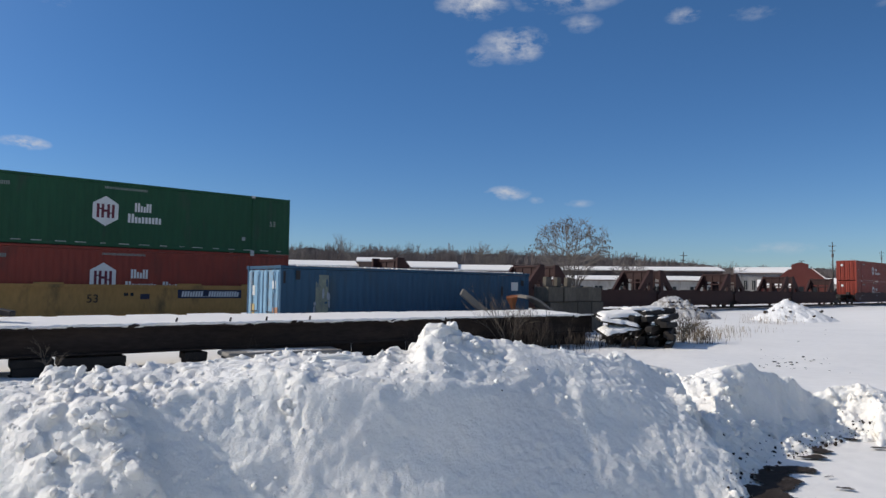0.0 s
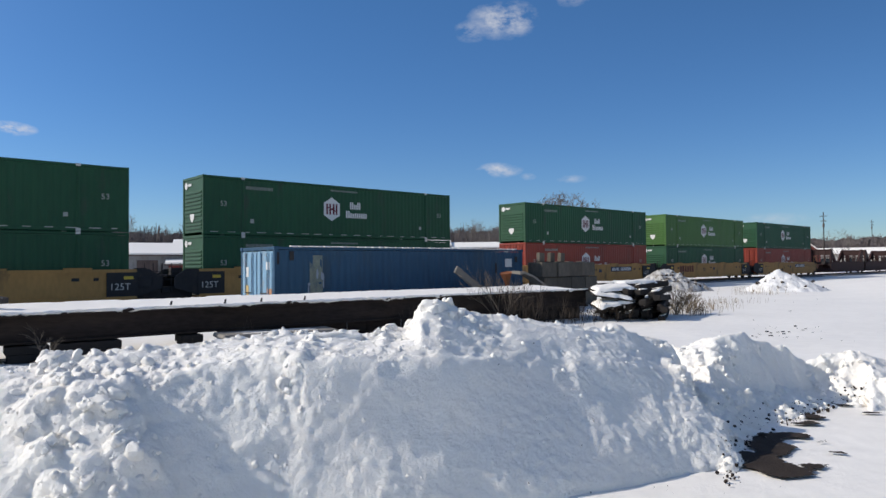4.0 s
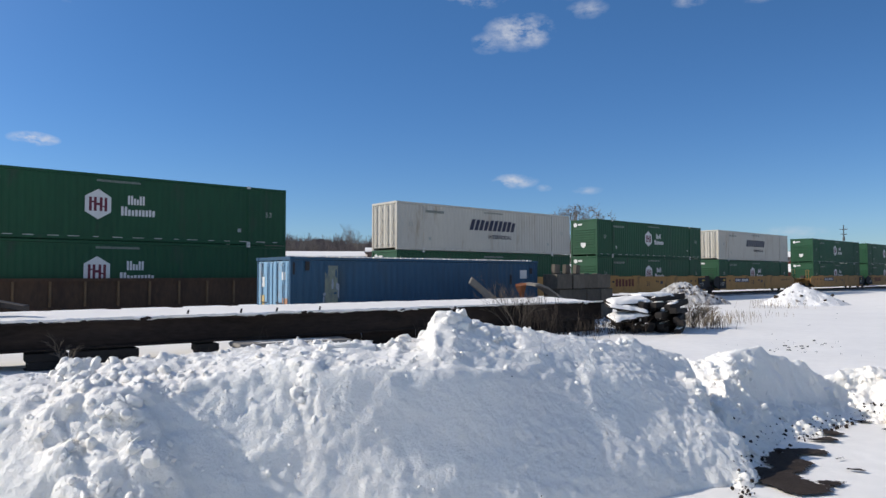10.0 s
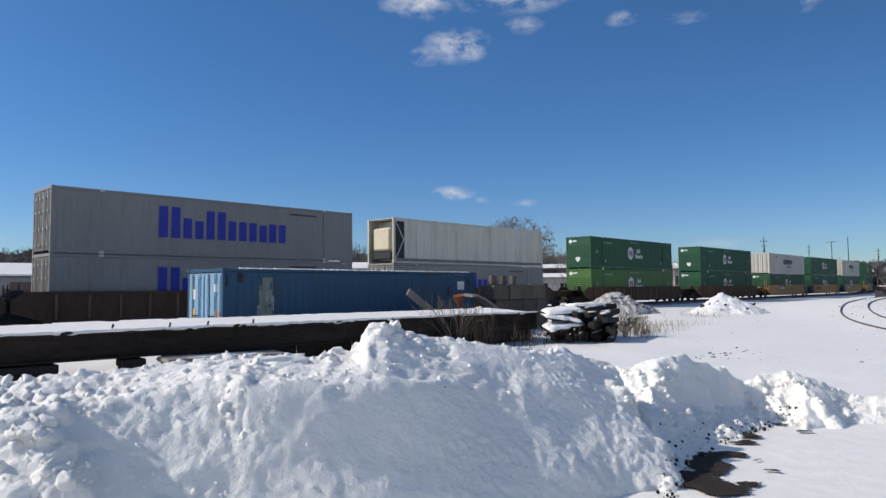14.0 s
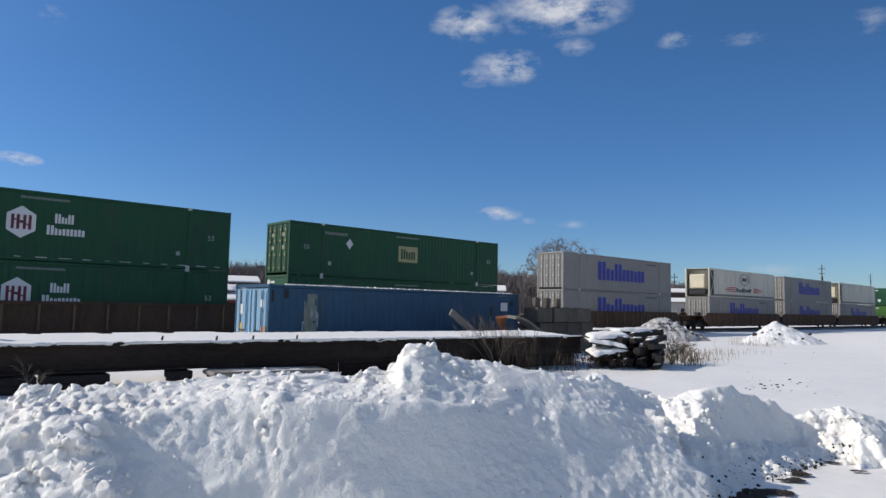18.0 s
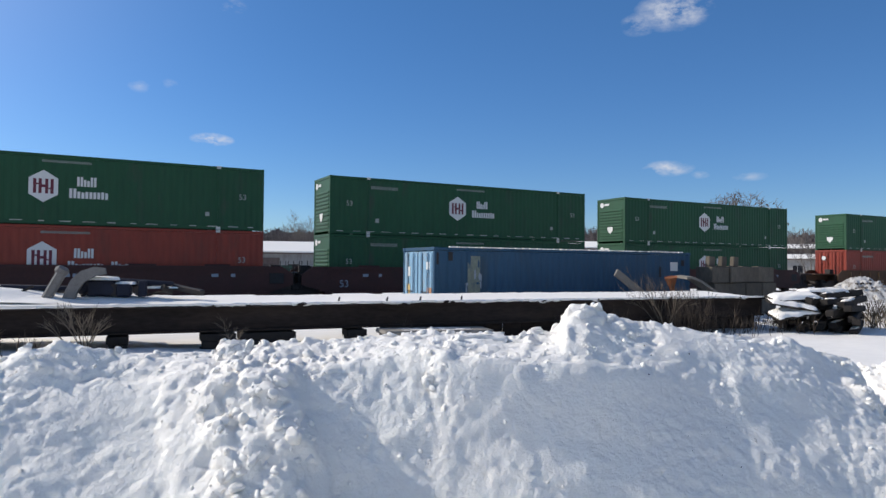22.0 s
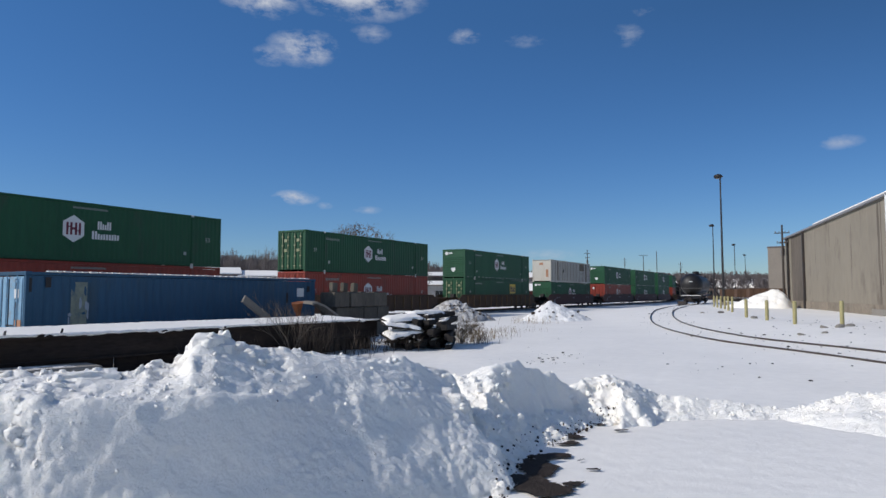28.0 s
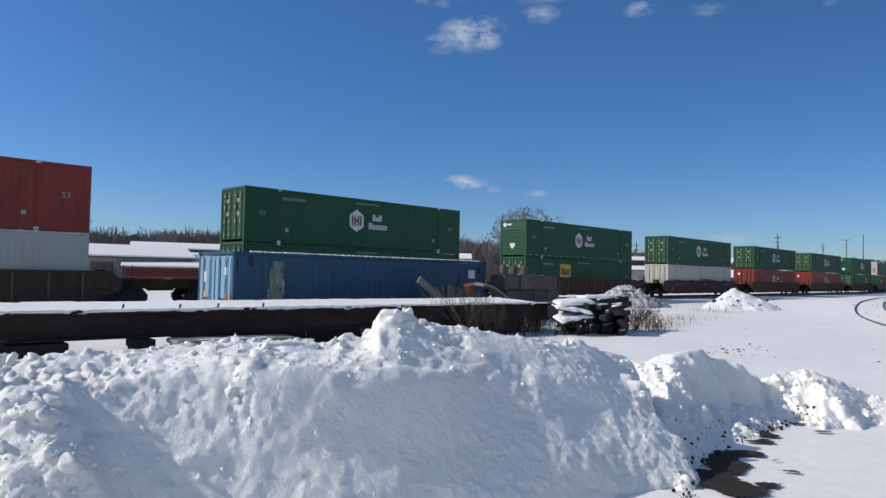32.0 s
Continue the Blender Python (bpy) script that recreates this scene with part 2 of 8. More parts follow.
M_REEFER = mat("reefer_white_paint", (0.58, 0.55, 0.46), 0.45, vary=0.10, scale=0.4, dirt=(0.33, 0.30, 0.21), dirt_amount=0.5, dirt_scale=1.1, stretch=(1, 1, 0.2))
M_GREY = mat("grey_container_paint", (0.238, 0.226, 0.208), 0.5, vary=0.12, scale=0.5, dirt=(0.2, 0.18, 0.16), dirt_amount=0.3, dirt_scale=1.1, stretch=(1, 1, 0.2))
M_PALE = mat("pale_door_paint", (0.27, 0.28, 0.16), 0.5, vary=0.3, scale=2.0)
M_DECAL = mat("white_decal", (0.64, 0.64, 0.62), 0.5, vary=0.08, scale=2.0)
M_DECAL_RED = mat("maroon_decal", (0.13, 0.015, 0.03), 0.5, vary=0.1)
M_DECAL_NAVY = mat("navy_decal", (0.020, 0.022, 0.05), 0.5, vary=0.15, scale=2.0)
M_DECAL_BLUE = mat("blue_decal", (0.018, 0.03, 0.30), 0.5, vary=0.12, scale=2.0)
M_DECAL_STRIPE = mat("red_decal", (0.38, 0.02, 0.03), 0.5, vary=0.1)
M_YELLOW = mat("yellow_decal", (0.62, 0.42, 0.05), 0.5, vary=0.2)
M_BLACK = mat("black_paint", (0.012, 0.012, 0.014), 0.5, vary=0.3)
M_WELL_Y = mat("weathered_yellow_paint", (0.42, 0.225, 0.065), 0.6, vary=0.2, scale=0.7, dirt=(0.10, 0.065, 0.03), dirt_amount=0.35, dirt_scale=1.0, stretch=(1, 1, 0.4))
M_WELL_B = mat("rusty_brown_paint", (0.095, 0.05, 0.026), 0.75, vary=0.3, scale=0.8, dirt=(0.05, 0.026, 0.016), dirt_amount=0.5, dirt_scale=1.2, stretch=(1, 1, 0.4))
M_WELL_M = mat("maroon_wagon_paint", (0.052, 0.017, 0.014), 0.65, vary=0.25, scale=0.8, dirt=(0.04, 0.02, 0.015), dirt_amount=0.4, dirt_scale=1.2)
M_WELL_R = mat("red_brown_wagon_paint", (0.036, 0.012, 0.010), 0.75, vary=0.3, scale=0.8, dirt=(0.03, 0.015, 0.012), dirt_amount=0.5, dirt_scale=1.2)
M_STEEL = mat("dark_steel", (0.035, 0.030, 0.028), 0.7, 0.2, vary=0.4, scale=3.0, dirt=(0.09, 0.045, 0.025), dirt_amount=0.3)
M_RAIL = mat("rail_steel", (0.11, 0.09, 0.08), 0.5, 0.7, vary=0.3, scale=2.0, dirt=(0.1, 0.05, 0.03), dirt_amount=0.4)
M_RUST = mat("rust", (0.22, 0.075, 0.028), 0.85, vary=0.4, scale=2.5, bump=0.004, bump_scale=30)
M_BLUE = mat("faded_blue_container_paint", (0.017, 0.070, 0.134), 0.6, vary=0.15, scale=0.6, dirt=(0.03, 0.06, 0.085), dirt_amount=0.4, dirt_scale=0.9, stretch=(1, 1, 0.2), bump=0.002, bump_scale=8)
M_BLUE_DOOR = mat("sun_bleached_blue_paint", (0.20, 0.36, 0.50), 0.6, vary=0.15, scale=1.2, dirt=(0.30, 0.21, 0.14), dirt_amount=0.3, dirt_scale=2.2)
M_PANEL = mat("bare_patch_paint", (0.19, 0.22, 0.18), 0.7, vary=0.35, scale=3.0, dirt=(0.05, 0.10, 0.15), dirt_amount=0.6, dirt_scale=5.0)
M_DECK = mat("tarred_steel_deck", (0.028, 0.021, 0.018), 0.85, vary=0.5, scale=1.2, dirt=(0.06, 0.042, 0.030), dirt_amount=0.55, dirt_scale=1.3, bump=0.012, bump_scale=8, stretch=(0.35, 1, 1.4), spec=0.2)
M_TIE = mat("creosoted_timber", (0.022, 0.018, 0.015), 0.85, vary=0.4, scale=4.0, bump=0.008, bump_scale=30, per_object=0.3)
M_CONC = mat("weathered_concrete", (0.235, 0.215, 0.185), 0.85, vary=0.2, scale=1.5, bump=0.006, bump_scale=18, dirt=(0.13, 0.12, 0.11), dirt_amount=0.4, dirt_scale=1.8, per_object=0.12)
M_WALL = mat("tan_concrete_panel", (0.235, 0.205, 0.158), 0.85, vary=0.14, scale=0.15, bump=0.01, bump_scale=3, dirt=(0.13, 0.105, 0.08), dirt_amount=0.3, dirt_scale=0.5, stretch=(1, 1, 0.45))
M_WALL_D = mat("grey_siding", (0.22, 0.22, 0.23), 0.7, vary=0.15, scale=0.3, stretch=(1, 1, 0.3))
M_BRICK = mat("old_red_brick", (0.13, 0.034, 0.028), 0.85, vary=0.25, scale=0.6, dirt=(0.10, 0.04, 0.03), dirt_amount=0.4)
M_SIDING = mat("aged_pale_siding", (0.34, 0.33, 0.31), 0.8, vary=0.2, scale=0.4, dirt=(0.16, 0.14, 0.12), dirt_amount=0.45, stretch=(1, 1, 0.3))
M_SIDING_D = mat("aged_brown_siding", (0.15, 0.11, 0.095), 0.85, vary=0.25, scale=0.4, dirt=(0.08, 0.06, 0.05), dirt_amount=0.4, stretch=(1, 1, 0.3))
M_BARNRED = mat("faded_red_siding", (0.16, 0.035, 0.03), 0.85, vary=0.25, scale=0.4, dirt=(0.08, 0.03, 0.025), dirt_amount=0.4, stretch=(1, 1, 0.3))
M_BARK = mat("grey_bark", (0.085, 0.072, 0.062), 0.9, vary=0.35, scale=5.0, per_object=0.2)
M_TWIG = mat("bare_twigs", (0.16, 0.14, 0.125), 0.9, vary=0.3, scale=2.0)
M_FARTWIG = mat("far_bare_woods", (0.135, 0.115, 0.11), 0.95, vary=0.35, scale=0.05, per_object=0.2)
M_HILL = mat("wooded_slope", (0.09, 0.075, 0.072), 0.95, vary=0.45, scale=0.25, stretch=(1, 1, 0.4))
M_WEED = mat("dry_weeds", (0.062, 0.046, 0.034), 0.9, vary=0.35, scale=6.0)
M_SHRUB = mat("dead_shrub_twigs", (0.17, 0.135, 0.10), 0.9, vary=0.35, scale=6.0)
M_REED = mat("dry_grass", (0.28, 0.22, 0.145), 0.9, vary=0.3, scale=6.0)
M_WOODPOLE = mat("weathered_pole_wood", (0.055, 0.045, 0.038), 0.9, vary=0.3, scale=2.0, stretch=(1, 1, 0.1))
M_MAST = mat("bronze_mast_steel", (0.035, 0.032, 0.032), 0.5, 0.3, vary=0.2)
M_BOLLARD = mat("faded_yellow_paint", (0.33, 0.29, 0.135), 0.6, vary=0.25, scale=4.0, dirt=(0.3, 0.26, 0.15), dirt_amount=0.4)
M_TANK = mat("black_tank_paint", (0.014, 0.013, 0.013), 0.5, vary=0.3, scale=0.8, dirt=(0.05, 0.045, 0.04), dirt_amount=0.3)
M_GLASS_D = mat("dark_window", (0.02, 0.025, 0.03), 0.1, vary=0.1)
M_NAVY = mat("navy_machine_paint", (0.011, 0.013, 0.026), 0.7, vary=0.3, scale=3.0)
M_GREYPAINT = mat("grey_machine_paint", (0.17, 0.16, 0.15), 0.6, vary=0.3, scale=3.0, dirt=(0.06, 0.05, 0.045), dirt_amount=0.4)
M_BALLAST = mat("snowy_ballast", (0.16, 0.15, 0.145), 0.9, vary=0.5, scale=3.0, bump=0.05, bump_scale=9.0, dirt=(0.75, 0.77, 0.8), dirt_amount=0.5, dirt_scale=0.7)
M_ASPHALT = mat("damp_asphalt", (0.042, 0.032, 0.026), 0.85, vary=0.5, scale=5.0, bump=0.02, bump_scale=30, dirt=(0.30, 0.28, 0.26), dirt_amount=0.05, dirt_scale=6.0, dirt_width=0.10, spec=0.15)


# ---- mesh tools ----
class Mesh:
    def __init__(self):
        self.v, self.f = [], []

    def add(self, verts, faces, m=None):
        k = len(self.v)
        self.v += [tuple(m @ Vector(p)) for p in verts] if m is not None else [tuple(p) for p in verts]
        self.f += [tuple(i + k for i in f) for f in faces]
        return self

    def box(self, c, s, m=None):
        x, y, z = (d / 2 for d in s)
        vs = [(c[0] + a * x, c[1] + b * y, c[2] + e * z) for a in (-1, 1) for b in (-1, 1) for e in (-1, 1)]
        return self.add(vs, [(0, 1, 3, 2), (4, 6, 7, 5), (0, 4, 5, 1), (2, 3, 7, 6), (0, 2, 6, 4), (1, 5, 7, 3)], m)

    def cbox(self, c, s, ch=0.02, m=None):
        """A box with chamfered edges."""
        bm = bmesh.new()
        bmesh.ops.create_cube(bm, size=1.0)
        for v in bm.verts:
            v.co = Vector((v.co.x * s[0], v.co.y * s[1], v.co.z * s[2]))
        bmesh.ops.bevel(bm, geom=list(bm.edges), offset=min(ch, min(s) * 0.4), segments=1, affect="EDGES")
        for v in bm.verts:
            v.co += Vector(c)
        vs = [v.co.copy() for v in bm.verts]
        fs = [tuple(v.index for v in f.verts) for f in bm.faces]
        bm.free()
        return self.add(vs, fs, m)

    def tube(self, a, b, r0, r1=None, n=8, caps=True):
        r1 = r0 if r1 is None else r1
        a, b = Vector(a), Vector(b)
        q = (b - a).to_track_quat("Z", "Y")
        vs = []
        for c, r in ((a, r0), (b, r1)):
            vs += [c + q @ Vector((r * math.cos(2 * math.pi * i / n), r * math.sin(2 * math.pi * i / n), 0)) for i in range(n)]
        fs = [(i, (i + 1) % n, n + (i + 1) % n, n + i) for i in range(n)]
        if caps:
            fs += [tuple(range(n - 1, -1, -1)), tuple(range(n, 2 * n))]
        return self.add(vs, fs)

    def lathe(self, axis_a, axis_b, profile, n=16):
        """profile: rows of (share of the way from a to b, radius)."""
        a, b = Vector(axis_a), Vector(axis_b)
        q = (b - a).to_track_quat("Z", "Y")
        vs, fs = [], []
        for t, r in profile:
            vs += [a.lerp(b, t) + q @ Vector((r * math.cos(2 * math.pi * i / n), r * math.sin(2 * math.pi * i / n), 0)) for i in range(n)]
        for k in range(len(profile) - 1):
            fs += [(k * n + i, k * n + (i + 1) % n, (k + 1) * n + (i + 1) % n, (k + 1) * n + i) for i in range(n)]
        fs += [tuple(range(n - 1, -1, -1)), tuple(range((len(profile) - 1) * n, len(profile) * n))]
        return self.add(vs, fs)

    def prism(self, poly, depth, m=None):
        """poly: points (x, z) in the plane y = 0; depth along y."""
        n = len(poly)
        vs = [(x, 0, z) for x, z in poly] + [(x, depth, z) for x, z in poly]
        fs = [tuple(range(n)), tuple(range(2 * n - 1, n - 1, -1))] + [(i, n + i, n + (i + 1) % n, (i + 1) % n) for i in range(n)]
        return self.add(vs, fs, m)

    def data(self, name, material, smooth=False):
        me = bpy.data.meshes.new(name)
        me.from_pydata(self.v, [], self.f)
        me.materials.append(material)
        if smooth:
            me.polygons.foreach_set("use_smooth", [True] * len(me.polygons))
        me.update()
        return me


def part(name, mesh, material, parent=None, label="", at=None, smooth=False):
    data = mesh.data(name, material, smooth) if isinstance(mesh, Mesh) else mesh
    ob = new(name, data)
    if parent is not None:
        ob.parent = parent
    if at is not None:
        ob.matrix_basis = at
    if label:
        tagged(ob, label)
    return ob


def empty(name, m, label, category, group="", kind=""):
    ob = new(name)
    ob.empty_display_size = 0.3
    ob.matrix_basis = m
    return tagged(ob, label, category, group, kind)


FONT_MESH = {}


def lettering(text, size, material):
    key = (text, size, material.name)
    if key not in FONT_MESH:
        cu = bpy.data.curves.new("lettering", "FONT")
        cu.body, cu.size, cu.align_x, cu.extrude = text, size, "CENTER", 0.003
        tmp = new("lettering_source", cu)
        bpy.context.view_layer.update()
        me = bpy.data.meshes.new_from_object(tmp.evaluated_get(bpy.context.evaluated_depsgraph_get()))
        bpy.data.objects.remove(tmp)
        bpy.data.curves.remove(cu)
        me.materials.clear()
        me.materials.append(material)
        FONT_MESH[key] = me
    return FONT_MESH[key]


def fbm(x, y, scale, octaves=4, seed=0, gain=0.5):
    """Value noise on arrays, about -1 to 1."""
    out, amp, tot = np.zeros_like(x), 1.0, 0.0
    for o in range(octaves):
        g = np.random.RandomState(seed * 31 + o).rand(256, 256) * 2 - 1
        u, v = x / scale + 17.3 * o + 1000, y / scale + 9.1 * o + 1000
        i, j = np.floor(u).astype(int), np.floor(v).astype(int)
        fu, fv = u - i, v - j
        fu, fv = fu * fu * (3 - 2 * fu), fv * fv * (3 - 2 * fv)
        i, j, i1, j1 = i % 256, j % 256, (i + 1) % 256, (j + 1) % 256
        out += amp * ((g[i, j] * (1 - fu) + g[i1, j] * fu) * (1 - fv) + (g[i, j1] * (1 - fu) + g[i1, j1] * fu) * fv)
        tot += amp
        amp *= gain
        scale *= 0.5
    return out / tot


def clods(x, y, scale, seed=0):
    """Packed irregular lumps, 0 to 1, each with its own height and tilt."""
    x = x + 0.35 * scale * fbm(x, y, scale * 0.9, 2, seed + 5)
    y = y + 0.35 * scale * fbm(x, y, scale * 0.9, 2, seed + 6)
    g = np.random.RandomState(seed)
    jx, jy, hh, tx, ty = (g.rand(128, 128) for _ in range(5))
    u, v = x / scale + 500, y / scale + 500
    i, j = np.floor(u).astype(int), np.floor(v).astype(int)
    best = np.full(x.shape, 9.0)
    out = np.zeros_like(x)
    for a in (-1, 0, 1):
        for c in (-1, 0, 1):
            p, q = (i + a) % 128, (j + c) % 128
            dx, dy = u - (i + a + jx[p, q]), v - (j + c + jy[p, q])
            d = dx * dx + dy * dy
            near = d < best
            best = np.where(near, d, best)
            h = (0.35 + 0.65 * hh[p, q]) * np.clip(1 + 0.8 * ((tx[p, q] - 0.5) * dx + (ty[p, q] - 0.5) * dy), 0.3, 1.7)
            out = np.where(near, h, out)
    return out * np.sqrt(np.clip(1 - best / 0.75, 0, 1))


def smooth01(a, b, x):
    t = np.clip((x - a) / (b - a), 0, 1)
    return t * t * (3 - 2 * t)


def grid_mesh(name, X, Y, Z, material, smooth=True, keep=None):
    r, c = X.shape
    me = bpy.data.meshes.new(name)
    idx = np.arange(r * c).reshape(r, c)
    quads = np.stack([idx[:-1, :-1], idx[:-1, 1:], idx[1:, 1:], idx[1:, :-1]], -1).reshape(-1, 4)
    co = np.stack([X, Y, Z], -1).astype(np.float32).reshape(-1, 3)
    if keep is not None:
        quads = quads[(keep[:-1, :-1] | keep[1:, 1:] | keep[:-1, 1:] | keep[1:, :-1]).ravel()]
        used, quads = np.unique(quads, return_inverse=True)
        quads, co = quads.reshape(-1, 4), co[used]
    me.vertices.add(len(co))
    me.vertices.foreach_set("co", co.ravel())
    me.loops.add(quads.size)
    me.loops.foreach_set("vertex_index", quads.astype(np.int32).ravel())
    me.polygons.add(len(quads))
    me.polygons.foreach_set("loop_start", np.arange(0, quads.size, 4, dtype=np.int32))
    me.polygons.foreach_set("use_smooth", np.full(len(quads), smooth))
    me.update(calc_edges=True)
    me.validate()
    me.materials.append(material)
    return me


# ---- the plan ----
TRACK_P, TRACK_H, CURVE_FROM, CURVE_TO, CURVE_K = (-3.652, 40.301), 0.72311, 108.7, 300.0, 0.003323
RAIL_Z = 0.053


def on_track(s, side=0.0):
    """Place and heading on the main line, s metres along it; side to its left."""
    x, y, h = TRACK_P[0], TRACK_P[1], TRACK_H
    d = min(s, CURVE_FROM)
    x, y = x + d * math.cos(h), y + d * math.sin(h)
    if s > CURVE_FROM:
        d = min(s, CURVE_TO) - CURVE_FROM
        h1 = h + CURVE_K * d
        x, y = x + (math.sin(h1) - math.sin(h)) / CURVE_K, y - (math.cos(h1) - math.cos(h)) / CURVE_K
        h = h1
    if s > CURVE_TO:
        x, y = x + (s - CURVE_TO) * math.cos(h), y + (s - CURVE_TO) * math.sin(h)
    return x - side * math.sin(h), y + side * math.cos(h), h


def ground_z(x, y):
    u = (x - TRACK_P[0]) * 0.6617 - (y - TRACK_P[1]) * 0.7497
    rise = smooth01(9, 19, x - 0.35 * y) * smooth01(8, 18, u)
    dip = smooth01(7.5, 13.0, y + 0.25 * x)
    return -0.2 * dip * (1 - rise) + 0.3 * rise * smooth01(10, 22, x)


def gz(x, y):
    return float(ground_z(np.array([float(x)]), np.array([float(y)]))[0])


def polar(az, r):
    return r * math.sin(radians(az)), r * math.cos(radians(az))


# ---- ground ----
def build_ground():
    radii = np.concatenate([[0.0], np.geomspace(0.6, 4200, 330)])
    ang = np.radians(np.linspace(-180, 180, 721))
    R, A = np.meshgrid(radii, ang, indexing="ij")
    X, Y = R * np.sin(A), R * np.cos(A)
    Z = ground_z(X, Y)
    amp = 0.012 + 0.05 * smooth01(9, 20, R) * (1 - smooth01(120, 300, R))
    # the siding lies on levelled ground
    level = 1 - 0.8 * smooth01(6, 12, X - 0.2 * Y) * (1 - smooth01(60, 80, R))
    amp *= level
    Z += amp * fbm(X, Y, 2.4, 4, 3) + level * 0.02 * smooth01(10, 16, R) * fbm(X, Y, 0.7, 3, 5) * (1 - smooth01(60, 120, R))
    ob = new("ground", grid_mesh("ground", X, Y, Z, M_SNOW))
    tagged(ob, "flat yard ground under fresh trodden snow", "ground", kind="structure")


CREST_AZ = [-80, -60, -47.5, -45.5, -43, -41.4, -38.7, -34, -31.5, -29.9, -28, -25.5, -20.8, -16, -10, -7.7, -6.0, -5.3, -4.8, -4.2, -3.4, -2.35, -2.1, -1.9, -1.5, -0.2, 0.5, 1.2, 2.5, 7.4, 10.5, 14, 16.8, 19, 20.9, 22.3, 24.5, 26.2, 28.6, 29.6, 29.9, 30.8, 31.9, 33.6, 36.3, 38.8, 44.9, 46.8, 49.4, 52, 58, 70]
CREST_EL = [-7.4, -7.0, -7.36, -6.9, -5.6, -6.0, -6.7, -6.95, -6.9, -6.6, -6.9, -6.7, -5.95, -5.65, -5.55, -5.75, -5.95, -5.8, -5.2, -5.5, -5.6, -5.0, -4.4, -3.65, -3.42, -3.5, -3.75, -4.15, -4.3, -4.6, -5.1, -5.4, -5.85, -6.72, -6.45, -6.0, -5.5, -5.35, -5.7, -6.5, -6.1, -6.3, -6.5, -7.05, -7.97, -8.1, -8.35, -7.9, -7.2, -7.0, -6.9, -8.5]
# plan of the near bank: its crest and its foot, y against x
LINE_X = [-8.6, -5.0, -3.0, -1.5, 0.0, 1.0, 2.0, 2.6]
CREST_Y = [2.2, 3.90, 4.88, 5.54, 6.0, 6.36, 6.76, 7.0]
FOOT_Y = [1.2, 2.90, 3.74, 4.22, 4.60, 5.02, 5.46, 5.65]


def crest_line(x):
    """y and z of the near bank's crest."""
    y = np.interp(x, LINE_X, CREST_Y)
    az = np.minimum(np.degrees(np.arctan2(x, y)), 18.3)
    return y, 1.75 + np.hypot(x, y) * np.tan(np.radians(np.interp(az, CREST_AZ, CREST_EL)))


def crest(az):
    """Range and height of the near bank's crest in a direction."""
    xs = np.linspace(-8, 2.6, 800)
    y, z = crest_line(xs)
    x = np.interp(az, np.degrees(np.arctan2(xs, y)), xs)
    yy, zz = crest_line(x)
    return np.hypot(x, yy), zz


def band(v, a, b, w):
    return smooth01(a - w, a + w, v) * (1 - smooth01(b - w, b + w, v))


def soft(a, w, axis):
    k = np.hanning(w)
    k = k / k.sum()
    pad = [(w // 2, w // 2) if i == axis else (0, 0) for i in (0, 1)]
    b = np.pad(a, pad, mode="edge")
    out = np.zeros_like(a)
    for i, q in enumerate(k):
        out += q * (b[i:i + a.shape[0], :] if axis == 0 else b[:, i:i + a.shape[1]])
    return out


